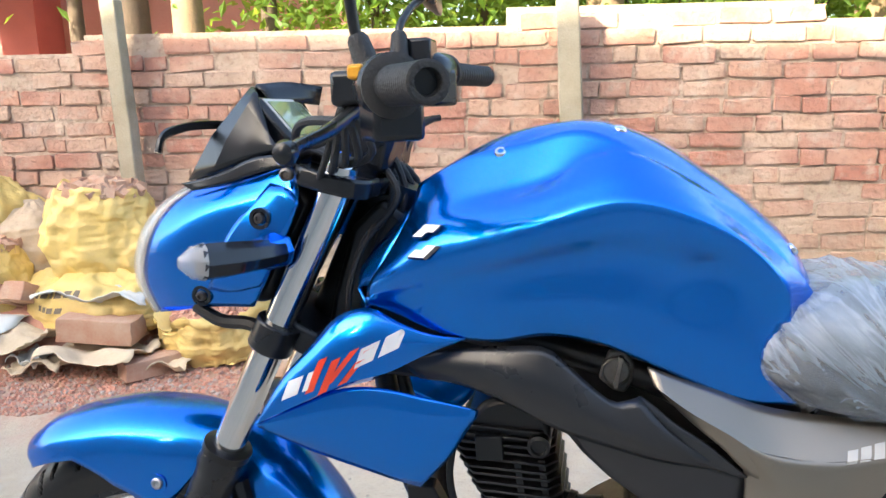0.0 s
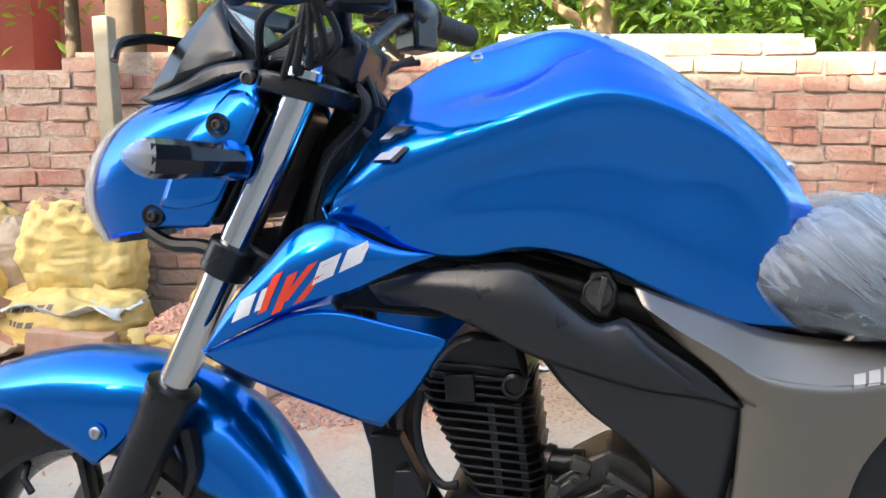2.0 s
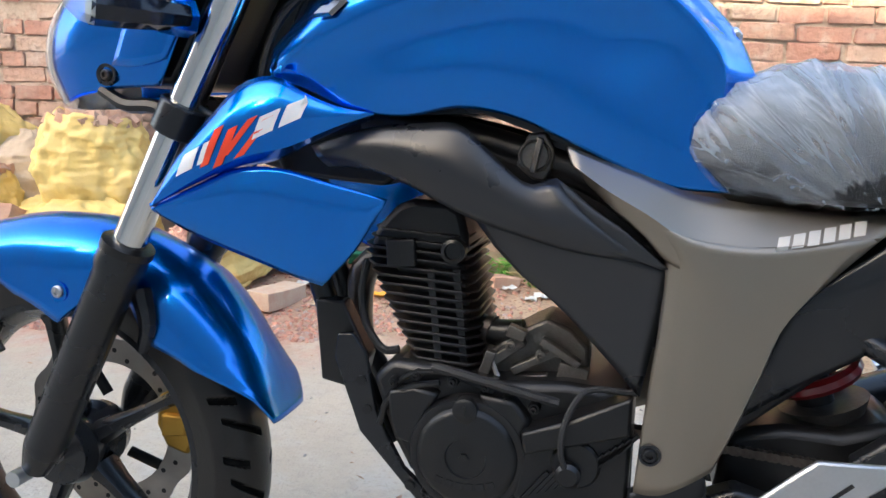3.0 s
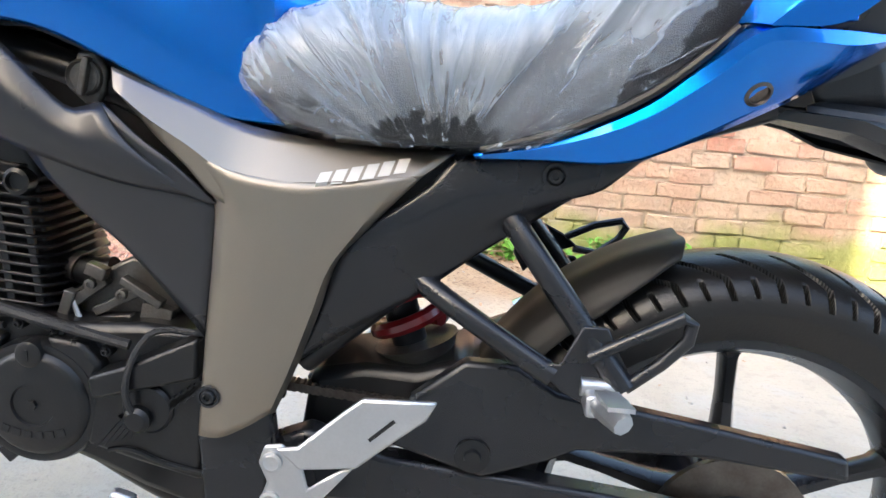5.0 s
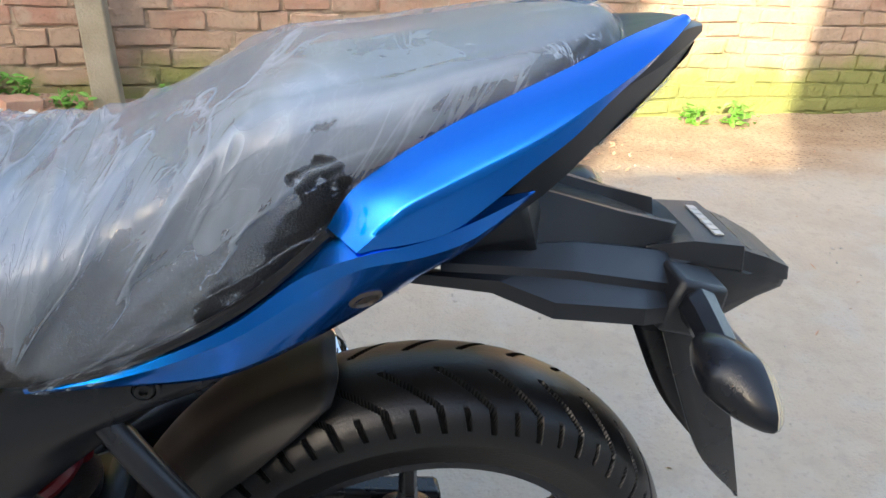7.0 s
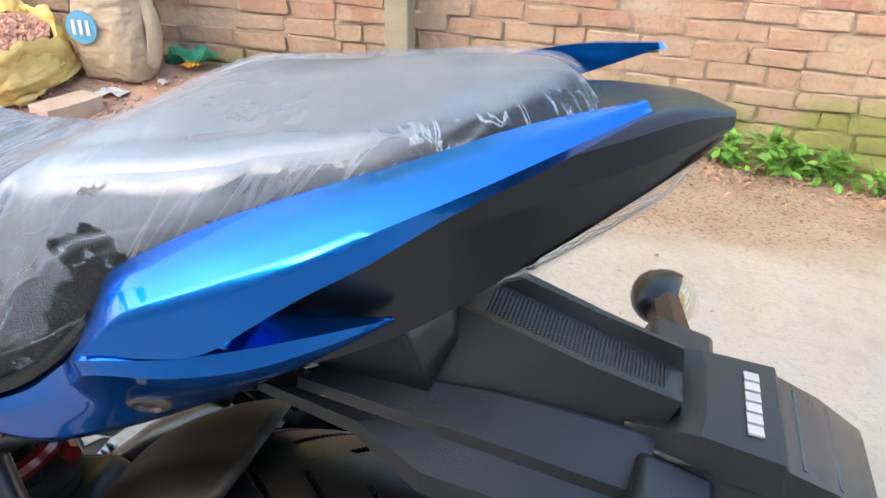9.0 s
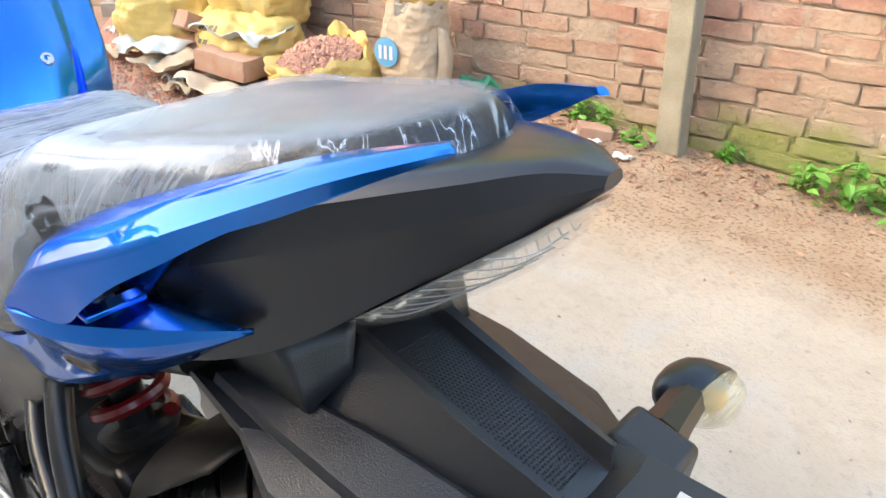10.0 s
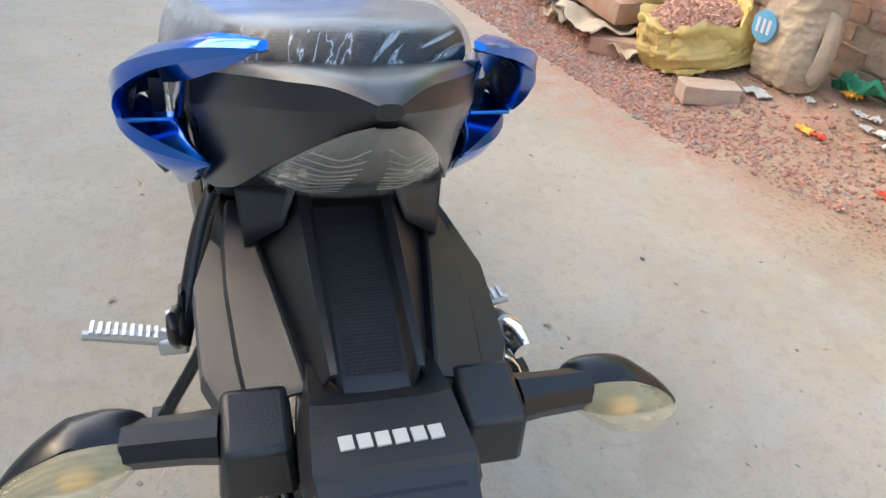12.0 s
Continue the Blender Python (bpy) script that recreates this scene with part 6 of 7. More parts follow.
    col = mixc(rmask, col, red)
    L(col, b.inputs["Base Color"])
    bp_ = N("ShaderNodeBump")
    bp_.inputs["Strength"].default_value, bp_.inputs["Distance"].default_value = 0.5, 0.01
    L(math_("ADD", tex(45), math_("MULTIPLY", tex(160), .5)), bp_.inputs["Height"])
    L(bp_.outputs[0], b.inputs["Normal"])
    return m
ground = finish("ground", ground_mesh(), ground_material(), None, "worn pale concrete road with a reddish dirt verge", angle=80)
tagged(ground, category="ground", kind="structure")

# ---- brick wall ----
WALL = Matrix.Translation((0, wall_y(0), 0)) @ pose(0, 0, 0, 0, 1.4, 6.36)
COURSE, LONG = .0735, .216
def brick_material(name, island, plain=None):
    m = bpy.data.materials.new(name)
    m.use_nodes = True
    nt = m.node_tree
    N, L = nt.nodes.new, nt.links.new
    b = nt.nodes["Principled BSDF"]
    b.inputs["Roughness"].default_value = 0.92
    rnd = N("ShaderNodeNewGeometry").outputs["Random Per Island"] if island else N("ShaderNodeObjectInfo").outputs["Random"]
    cr = N("ShaderNodeValToRGB")
    e = cr.color_ramp.elements
    e[0].position, e[0].color = 0.0, (.36, .185, .135, 1)
    e[1].position, e[1].color = 1.0, (.42, .27, .20, 1)
    for pos, c in ((.2, (.32, .13, .095, 1)), (.4, (.38, .23, .17, 1)), (.6, (.34, .155, .115, 1)), (.8, (.36, .27, .21, 1))):
        k = e.new(pos)
        k.color = c
    L(rnd, cr.inputs[0])
    if plain:
        for k in e:
            k.color = (*plain, 1)
    geo = N("ShaderNodeNewGeometry")
    def tex(scale, detail=6):
        n = N("ShaderNodeTexNoise")
        n.inputs["Scale"].default_value, n.inputs["Detail"].default_value = scale, detail
        L(geo.outputs["Position"], n.inputs["Vector"])
        return n.outputs["Fac"]
    def mixc(fac, c1, c2, a, z, hi=1.0):
        r = N("ShaderNodeMapRange")
        r.inputs[1].default_value, r.inputs[2].default_value, r.inputs[4].default_value = a, z, hi
        L(fac, r.inputs[0])
        x = N("ShaderNodeMix")
        x.data_type = "RGBA"
        L(r.outputs[0], x.inputs[0])
        L(c1, x.inputs[6])
        x.inputs[7].default_value = (*c2, 1)
        return x.outputs[2]
    col = mixc(tex(26), cr.outputs[0], (.24, .13, .10), .50, .75, .7)
    col = mixc(tex(3.2), col, (.45, .35, .285), .42, .70, .75)
    col = mixc(tex(13, 9), col, (.46, .39, .32), .56, .70, .55)
    col = mixc(tex(45, 6), col, (.20, .13, .10), .56, .70, .5)
    sep = N("ShaderNodeSeparateXYZ")
    L(geo.outputs["Position"], sep.inputs[0])
    low = N("ShaderNodeMath")
    low.operation = "ADD"
    L(sep.outputs[2], low.inputs[0])
    nz = N("ShaderNodeMath")
    nz.operation = "MULTIPLY"
    nz.inputs[1].default_value = .55
    L(tex(3.5), nz.inputs[0])
    L(nz.outputs[0], low.inputs[1])
    col = mixc(low.outputs[0], col, (.36, .285, .205), .96, .58, .65)
    col = mixc(low.outputs[0], col, (.19, .23, .05), .48, .34, .8)
    L(col, b.inputs["Base Color"])
    bp_ = N("ShaderNodeBump")
    bp_.inputs["Strength"].default_value, bp_.inputs["Distance"].default_value = 0.9, 0.010
    L(tex(48, 9), bp_.inputs["Height"])
    L(bp_.outputs[0], b.inputs["Normal"])
    return m
M["brick"] = brick_material("old red brick", False)
M["brickstuff"] = brick_material("old red brickwork", True)
M["mortar"] = brick_material("crumbling mortar", False, (.35, .28, .22))
def brick_mesh(rng_, l=LONG - .009, h=COURSE - .008, d=.11):
    """A worn brick: a box with knocked-off corners."""
    bm = bmesh.new()
    x, y, z = l / 2, d / 2, h / 2
    rows = []
    for yy, s in ((-y, .955), (-y + .005, 1.0), (y, 1.0)):
        ring = []
        for ux, uz in ((-1, -.75), (-.96, -1), (.96, -1), (1, -.75), (1, .75), (.96, 1), (-.96, 1), (-1, .75)):
            j = .0052
            ring.append(bm.verts.new((ux * x * (1 if s == 1 else .988) + rng_.uniform(-j, j), yy + rng_.uniform(-.0015, .0015), uz * z * s + rng_.uniform(-j, j))))
        rows.append(ring)
    for a, b in zip(rows, rows[1:]):
        for i in range(8):
            bm.faces.new((a[i], a[(i + 1) % 8], b[(i + 1) % 8], b[i]))
    bm.faces.new(rows[0])
    return bm
wall = thing("wall_back", "old red brick boundary wall with crumbling mortar and moss at its foot", "wall")
tagged(wall, kind="structure")
wall.matrix_world = WALL
def top_of(x):
    """Height of the wall top along its length: a missing course here and there."""
    if x < -1.72:
        return 1.33
    if x < .2:
        return 1.41
    return 1.49 if x < 1.47 else 1.41 if x < 3.72 else .56
XL, XR = -7.0, 8.0
brng = random.Random(5)
bm = bmesh.new()
for a, b_, t in ((XL, -1.72, 1.32), (-1.72, .2, 1.40), (.2, 1.47, 1.475), (1.47, 3.70, 1.40), (3.70, XR, .55)):
    block((b_ - a, .21, t + .9), pose((a + b_) / 2, .1055, (t - .9) / 2), bm)
part("mortar_core", bm, M["mortar"], wall, "crumbling grey mortar")
variants = []
for k in range(8):
    bmv = brick_mesh(brng)
    bmesh.ops.recalc_face_normals(bmv, faces=bmv.faces)
    me = bpy.data.meshes.new("brick")
    bmv.to_mesh(me)
    bmv.free()
    me.materials.append(M["brick"])
    variants.append(me)
bricks = []
for row in range(-4, 22):
    z = row * COURSE + .02
    x = XL + (LONG / 2 if row % 2 else 0) + brng.uniform(-.03, .03)
    while x < XR + .05:
        l = LONG * (.5 if brng.random() < .22 else 1) * brng.uniform(.86, 1.10)
        cx = x + l / 2
        x += l
        if z + COURSE / 2 > top_of(cx) + .02 or cx + l / 2 > XR + .12 or brng.random() < .006:
            continue
        m_ = pose(cx, .055 - .011 + brng.uniform(-.006, .006) + (.016 if brng.random() < .06 else 0), z + brng.uniform(-.005, .005), brng.uniform(-1.6, 1.6), brng.uniform(-1.9, 1.9), brng.uniform(-2.2, 2.2)) @ Matrix.Diagonal((l / LONG * brng.uniform(.94, 1.0), 1, brng.uniform(.88, 1.02), 1))
        bricks.append((cx, z, m_, brng.randrange(8)))
near = sorted(range(len(bricks)), key=lambda i: abs(bricks[i][0] - .9) + (0 if bricks[i][1] > .1 else 2))[:300]
near = set(near)
verts, faces = [], []
for i, (cx, z, m_, k) in enumerate(bricks):
    if i in near:
        ob = new("brick", variants[k])
        ob.parent = wall
        ob.matrix_local = m_
    else:
        o = len(verts)
        verts += [tuple(m_ @ v.co) for v in variants[k].vertices]
        faces += [tuple(o + j for j in p.vertices) for p in variants[k].polygons]
me = bpy.data.meshes.new("brickwork")
me.from_pydata(verts, [], faces)
me.materials.append(M["brickstuff"])
ob = new("brickwork", me)
ob.parent = wall
tagged(ob, "rest of the old brickwork", kind="stuff")

# concrete posts leaning on the wall
M["post"] = mat("weathered concrete post", (.35, .32, .25), (.23, .205, .145), 9, 0.9, 0, 0.6, 120)
def concrete_post(x, ybase, z0, z1, w, leanx, leany):
    p = thing("concrete_post", "weathered grey concrete post standing against the brick wall", "post", (x, ybase, z0), "posts along the wall")
    h = z1 - z0 + .2
    bm = block((w, w * .85, h), pose(0, 0, h / 2 - .2))
    bmesh.ops.subdivide_edges(bm, edges=[e for e in bm.edges if abs(e.verts[0].co.z - e.verts[1].co.z) > .5], cuts=8)
    for v in bm.verts:
        v.co += Vector((noise.noise(v.co * 5), noise.noise(v.co * 5 + Vector((3, 0, 0))), 0)) * .006
    part("shaft", bm, M["post"], p, bevel=.006)
    p.rotation_euler = (radians(leany), radians(leanx), 0)
    return p
concrete_post(.535, 2.33, .10, 1.47, .095, -1.5, 0.5)
concrete_post(-1.43, 2.13, .17, 1.57, .078, -1.2, 0.5)

# ---- unseen building added across the lane, behind the viewer: its roofline and side gap shape the light ----
M["render"] = mat("render of the unseen house", (.40, .375, .345), (.33, .305, .275), 2, 0.9, 0, 0.3, 40)
def across():
    h = thing("house_across_lane", "unseen rendered house added across the lane to cast shade", "house", (0, -5, 0))
    for x0, x1, top in ((-34, -2.2, 5.42), (-1.14, 24, 5.42), (-2.2, -1.14, 3.75)):
        part("wall_block", block((x1 - x0, .3, top), pose((x0 + x1) / 2, -.15, top / 2)), M["render"], h)
    return h
across()

# ---- sacks, rubble and litter along the wall ----
M["darkbark"] = mat("dark tree bark", (.12, .085, .06), (.08, .06, .045), 9, 0.95, 0, 0.8, 50)
M["yellow_sack"] = mat("yellow woven plastic sack", (.70, .52, .16), (.58, .43, .17), 5, 0.55, 0, 0.8, 70)
M["print"] = mat("faded dark print", (.10, .08, .06), (.16, .13, .09), 20, 0.7)
M["tan_sack"] = mat("tan woven sack", (.52, .42, .30), (.38, .30, .21), 6, 0.7, 0, 1.0, 52)
M["paper"] = mat("torn pale cement paper", (.60, .50, .36), (.48, .38, .26), 6, 0.8, 0, 0.4, 90)
def rubble_material():
    """Crushed brick: every chip has a tone of its own."""
    m = mat("crushed red brick", (.44, .22, .16), (.50, .33, .26), 40, 0.95, 0, 0.6, 160)
    nt = m.node_tree
    b = nt.nodes["Principled BSDF"]
    geo = nt.nodes.new("ShaderNodeNewGeometry")
    cr = nt.nodes.new("ShaderNodeValToRGB")
    cr.color_ramp.interpolation = "CONSTANT"
    e = cr.color_ramp.elements
    e[0].color, e[1].color, e[1].position = (1, .9, .85, 1), (.8, 1.1, 1.25, 1), .9
    for pos, c in ((.2, (.85, .74, .70, 1)), (.42, (1.15, .95, .85, 1)), (.6, (.92, 1.05, 1.08, 1)), (.75, (.78, .85, .9, 1))):
        k = e.new(pos)
        k.color = c
    mx = nt.nodes.new("ShaderNodeMix")
    mx.data_type, mx.blend_type = "RGBA", "MULTIPLY"
    mx.inputs[0].default_value = 1.0
    src = b.inputs["Base Color"].links[0].from_socket
    nt.links.new(geo.outputs["Random Per Island"], cr.inputs[0])
    nt.links.new(src, mx.inputs[6])
    nt.links.new(cr.outputs[0], mx.inputs[7])
    nt.links.new(mx.outputs[2], b.inputs["Base Color"])
    return m
M["chips"] = rubble_material()
M["sheet"] = mat("pale plastic sheet", (.56, .54, .48), (.42, .48, .50), 9, 0.45, 0, 0.3, 60)
M["bluefilm"] = mat("faded blue print", (.08, .30, .52), (.14, .38, .58), 14, 0.7)
M["green"] = mat("green plastic", (.02, .24, .12), (.03, .30, .16), 14, 0.4)
M["concrete"] = mat("broken concrete", (.42, .38, .33), (.30, .27, .23), 14, 0.95, 0, 0.7, 90)
M["oldbrick"] = mat("loose old brick", (.40, .20, .13), (.47, .34, .25), 12, 0.95, 0, 0.6, 90)
M["palebrick"] = mat("pale mortar-smeared brick", (.46, .29, .21), (.52, .46, .36), 14, 0.95, 0, 0.6, 90)
M["brickdust"] = mat("dusty pink brick chips", (.52, .27, .19), (.60, .38, .29), 45, 0.95, 0, 0.5, 160)
def folded(bm, seed, amp, freq):
    """Folds and sags cloth-like surfaces."""
    off = Vector((seed * 3.7, seed * 1.3, seed * 2.1))
    bm.normal_update()
    moves = []
    for v in bm.verts:
        n = noise.noise(v.co * freq + off) + .5 * abs(noise.noise(v.co * freq * 2.3 + off)) - .4 * abs(noise.noise(Vector((v.co.x * freq * 4, v.co.y * freq * 4, v.co.z * freq * .8)) + off))
        moves.append(v.normal * n * amp)
    for v, m_ in zip(bm.verts, moves):
        v.co += m_
def crumple(bm, seed, amp, freq):
    """Angular dents that meet in creases, as in stiff woven plastic."""
    off = Vector((seed * 2.3, seed * 4.1, seed * 1.7))
    bm.normal_update()
    moves = [v.normal * (.5 - noise.voronoi(Vector((v.co.x, v.co.y, v.co.z * .7)) * freq + off)[0][0]) * -amp for v in bm.verts]
    for v, m_ in zip(bm.verts, moves):
        v.co += m_
def wrinkle(bm, seed, amp):
    """Fine level creases, as in cloth that has slumped."""
    bm.normal_update()
    moves = []
    for v in bm.verts:
        a = math.atan2(v.co.y, v.co.x)
        n = abs(noise.noise((a * 2.2 + seed, v.co.z * 34, seed * 1.7))) + .6 * abs(noise.noise((a * 5 + seed, v.co.z * 60, seed)))
        moves.append(v.normal * (.3 - n) * amp)
    for v, m_ in zip(bm.verts, moves):
        v.co += m_
def sack(name, label, x, y, w, d, h, material, seed, turn=0, tilt=0, mouth=0.0, fill=None, wide=False, group="sacks by the wall"):
    """A filled sack; mouth opens its top and shows the fill."""
    s = thing(name, label, "sack", (x, y, ground_z(x, y) - .01), group)
    bm = bmesh.new()
    rows, seg = [], 120
    prof = [(0.0, .72), (.04, .92), (.2, 1.03), (.45, 1.04), (.7, .98), (.88, .88), (1.0, .78)]
    if wide:
        prof = [(0.0, .90), (.06, 1.03), (.4, 1.06), (.75, 1.0), (.9, .97), (1.0, 1.02)]
    for k in range(64):
        u = k / 63
        r = float(np.interp(u, [a for a, _ in prof], [b for _, b in prof]))
        if not mouth and u > .8:
            r *= max(.15, 1 - (u - .8) * 3.6)
        rows.append([bm.verts.new((math.copysign(abs(math.cos(a)) ** .75, math.cos(a)) * w / 2 * r, math.copysign(abs(math.sin(a)) ** .75, math.sin(a)) * d / 2 * r, u * h * (1 + ((1.0 if wide else .10) * noise.noise((math.cos(a) * 1.4, math.sin(a) * 1.4, seed)) * (u - .6) * 2.5 if u > .6 else 0)))) for a in (2 * math.pi * j / seg for j in range(seg))])
    if mouth:
        for fr, dz in ((.9, -.01), (.84, -.06)):
            top = rows[63]
            rows.append([bm.verts.new((v.co.x * fr, v.co.y * fr, v.co.z + dz)) for v in top])
    for a, b in zip(rows, rows[1:]):
        for j in range(seg):
            bm.faces.new((a[j], a[(j + 1) % seg], b[(j + 1) % seg], b[j]))
    bm.faces.new(rows[0])
    if not mouth:
        bm.faces.new(rows[-1])
    stiff = .45 if material == M["tan_sack"] else 1.0
    folded(bm, seed, .036 * stiff, 4.5)
    crumple(bm, seed + 5, .038 * stiff, 6)
    crumple(bm, seed + 9, .026 * stiff, 15)
    crumple(bm, seed + 13, .012 * stiff ** 2, 34)
    wrinkle(bm, seed, .011 if stiff < 1 else .008)
    for v in bm.verts:
        v.co.z = max(v.co.z, 0)
    part("sack_body", bm, material, s, angle=75)
    if mouth and fill:
        bm = bmesh.new()
        rr = random.Random(seed)
        for k in range(1500 if wide else 260):
            a, q = rr.uniform(0, 2 * math.pi), math.sqrt(rr.random()) * (.90 if wide else .78)
            sz = rr.uniform(.006, .014) if wide else rr.uniform(.008, .03) * mouth
            p = Vector((math.cos(a) * q * w / 2, math.sin(a) * q * d / 2, h * ((.80 + .48 * (1 - q * q)) if wide else (.90 + .10 * (1 - q * q))) + rr.uniform(-.01 if wide else -.02, .01)))
            block((sz * 1.5, sz, sz), Matrix.Translation(p) @ pose(0, 0, 0, rr.uniform(0, 360), rr.uniform(0, 360), rr.uniform(0, 360)), bm)
        core = [(.001, h * (1.30 if wide else .92))] + [(q * min(w, d) / 2, h * ((.80 + .42 * (1 - q * q)) if wide else .86)) for q in (.3, .6, .9 if wide else .7)]
        lathe(core, (0, 0, 0), "z", 20, bm)
        tagged(part("filling", bm, fill, s, "broken brick chips", smooth=False), kind="stuff")
    s.rotation_euler = (radians(tilt), 0, radians(turn))
    return s
ts = sack("tan_sack", "full tan woven sack with a faded blue round print", -.56, 2.08, .29, .24, .42, M["tan_sack"], 2, 8, 0, 1.0, M["concrete"])
# round print of plain shapes on the tan sack
bm = lathe([(.062, 0), (.061, -.004)], (-.055, -.130, .22), "y", 24)
flap = skin([[(.13, -.03, .33), (.155, -.05, .20), (.15, -.07, .08)], [(.16, -.02, .32), (.185, -.03, .19), (.17, -.05, .05)], [(.17, .0, .31), (.19, .01, .20), (.185, -.01, .09)]], 14, 4)
part("loose_flap", sheet(flap), M["tan_sack"], ts, "hanging flap of torn cloth", thick=.003)
part("round_print", bm, M["bluefilm"], ts, "faded blue round print")
for k in range(3):
    part("print_bar", block((.014, .004, .055), pose(-.083 + k * .028, -.1355, .22)), M["white"], ts)
sack("yellow_sack", "yellow cloth bundle on top of the tan sack", -.57, 2.09, .24, .16, .10, M["yellow_sack"], 3, 20).location.z += .41
sack("yellow_sack", "open yellow sack full of red brick chips", -.90, 1.88, .46, .42, .19, M["yellow_sack"], 5, -12, 14, 1.0, M["brickdust"], wide=True)
sack("yellow_sack", "yellow sack stuffed with broken bricks", -1.52, 2.0, .46, .36, .44, M["yellow_sack"], 7, 15, 4, 1.6, M["oldbrick"]).location.z += .18
flat = sack("yellow_sack", "full faded yellow sack lying flat with print bars", -1.52, 1.92, .66, .40, .30, M["yellow_sack"], 9, -5)
bars(flat, flat.children[0], [(-.17 + k * .045, .185 + .004 * k, -.17 + k * .045 + .034, .187 + .004 * k, .026, .004, M["print"]) for k in range(6)] + [(-.15 + k * .04, .135, -.15 + k * .04 + .03, .136, .022, .003, M["print"]) for k in range(4)], "print_bar", "faded dark print bar", .003)
sack("yellow_sack", "open yellow sack slumped in the rubble", -2.1, 1.86, .52, .42, .40, M["yellow_sack"], 11, 30, 5, 1.4, M["oldbrick"])
sack("yellow_sack", "tied yellow sack behind the others", -2.15, 2.1, .50, .36, .62, M["yellow_sack"], 13, 60)
sack("tan_sack", "pale sack slumped behind the pile", -2.0, 2.12, .5, .36, .5, M["tan_sack"], 15, -40)
def rag(name, label, category, x, y, w, d, material, seed, h=.05, z=0.0):
    """A crumpled sheet lying over the rubble."""
    bm = bmesh.new()
    n = 22
    v = [[bm.verts.new(((i / n - .5) * w * (1 + .15 * noise.noise((j * .3, seed, 0))), (j / n - .5) * d * (1 + .15 * noise.noise((i * .3, seed, 5))), h * (.4 + .8 * noise.noise((i * .10, j * .10, seed)) + .22 * abs(noise.noise((i * .26, j * .2, seed)))))) for j in range(n + 1)] for i in range(n + 1)]
    for i in range(n):
        for j in range(n):
            bm.faces.new((v[i][j], v[i + 1][j], v[i + 1][j + 1], v[i][j + 1]))
    ob = finish(name, bm, material, None, label, angle=75, thick=.003)
    ob.location = (x, y, ground_z(x, y) + z)
    return tagged(ob, category=category)
rag("paper_sheet", "torn pale paper sheet over the rubble", "paper", -1.32, 1.62, .42, .30, M["paper"], 3, .10, .03)
rag("paper_sheet", "torn pale paper sheet on brick chips", "paper", -1.75, 1.62, .40, .3, M["paper"], 8, .12, .05)
rag("plastic_sheet", "crumpled pale blue plastic sheet on the pile", "plastic sheet", -1.42, 1.80, .5, .26, M["sheet"], 5, .14, .16)
rag("plastic_sheet", "crumpled pale blue plastic sheet at the foot", "plastic sheet", -1.95, 1.66, .4, .3, M["sheet"], 12, .12, .06)
for k in range(9):
    kr = random.Random(300 + k)
    rag("paper_sheet", "torn pale paper scrap among the rubble", "paper", kr.uniform(-2.5, -1.0), kr.uniform(1.45, 1.78), kr.uniform(.12, .30), kr.uniform(.10, .22), M["paper"] if k % 3 else M["sheet"], 50 + k, kr.uniform(.05, .10), .02)
rag("plastic_bag", "crumpled green plastic bag by the wall", "plastic bag", -.37, 2.27, .20, .10, M["green"], 6, .08, .01)
rag("plastic_bag", "crumpled white plastic bag on the dirt", "plastic bag", -.49, 1.92, .11, .07, M["sheet"], 9, .02, .01)
for k, (x, y) in enumerate(((-.36, 2.06), (-.12, 2.12), (-.06, 2.14), (-.02, 2.16), (-.16, 2.19), (.02, 2.10), (.30, 2.16), (.44, 2.13), (.20, 2.20), (.40, 2.08), (-.22, 2.17))):
    rag("plastic_scrap", "small scrap of white plastic on the dirt", "litter", x, y, .035 + .012 * (k % 4), .03 + .008 * (k % 3), M["sheet"], 20 + k, .02, .008)
rag("snack_wrapper", "yellow and red snack wrapper on the dirt", "litter", -.18, 1.915, .07, .04, M["yellow"], 31, .02, .008)
rag("snack_wrapper", "red snack wrapper end on the dirt", "litter", -.125, 1.925, .05, .035, M["redfilm"], 32, .02, .008)
rag("plastic_scrap", "small red scrap on the dirt", "litter", .26, 1.88, .05, .03, M["redfilm"], 33, .02, .008)
rag("snack_wrapper", "yellow crumpled wrapper by the wall", "litter", -.34, 2.22, .07, .05, M["yellow"], 34, .04, .01)
def loose_brick(x, y, z, turn, tilt=0, material=None, size=(.24, .115, .072), label="loose old brick lying in the rubble"):
    bm = block(size)
    bmesh.ops.subdivide_edges(bm, edges=bm.edges, cuts=2, use_grid_fill=True)
    for v in bm.verts:
        v.co += Vector((noise.noise(v.co * 30 + Vector((x, y, 0)) * 9), noise.noise(v.co * 30 + Vector((3, x, y)) * 9), noise.noise(v.co * 30 + Vector((y, 7, x)) * 9))) * .006
    ob = finish("loose_brick", bm, material or M["oldbrick"], None, label, angle=40, bevel=.003)
    ob.matrix_world = pose(x, y, ground_z(x, y) + z + size[2] / 2, 0, tilt, turn)
    return tagged(ob, category="brick", group="loose bricks")
loose_brick(-.545, 1.735, -.005, 76, 0, M["palebrick"], (.225, .115, .07), "loose brick with a pale mortar-smeared top")
loose_brick(.25, 2.24, -.02, 40, 8, None, (.13, .10, .06), "broken pink brick end by the wall")
loose_brick(-1.36, 1.70, .08, 12, 6, None, (.3, .2, .1), "chunk of old brickwork on the rubble")
loose_brick(-1.1, 1.62, -.005, 50)
loose_brick(-1.9, 1.85, .12, 70, 20)
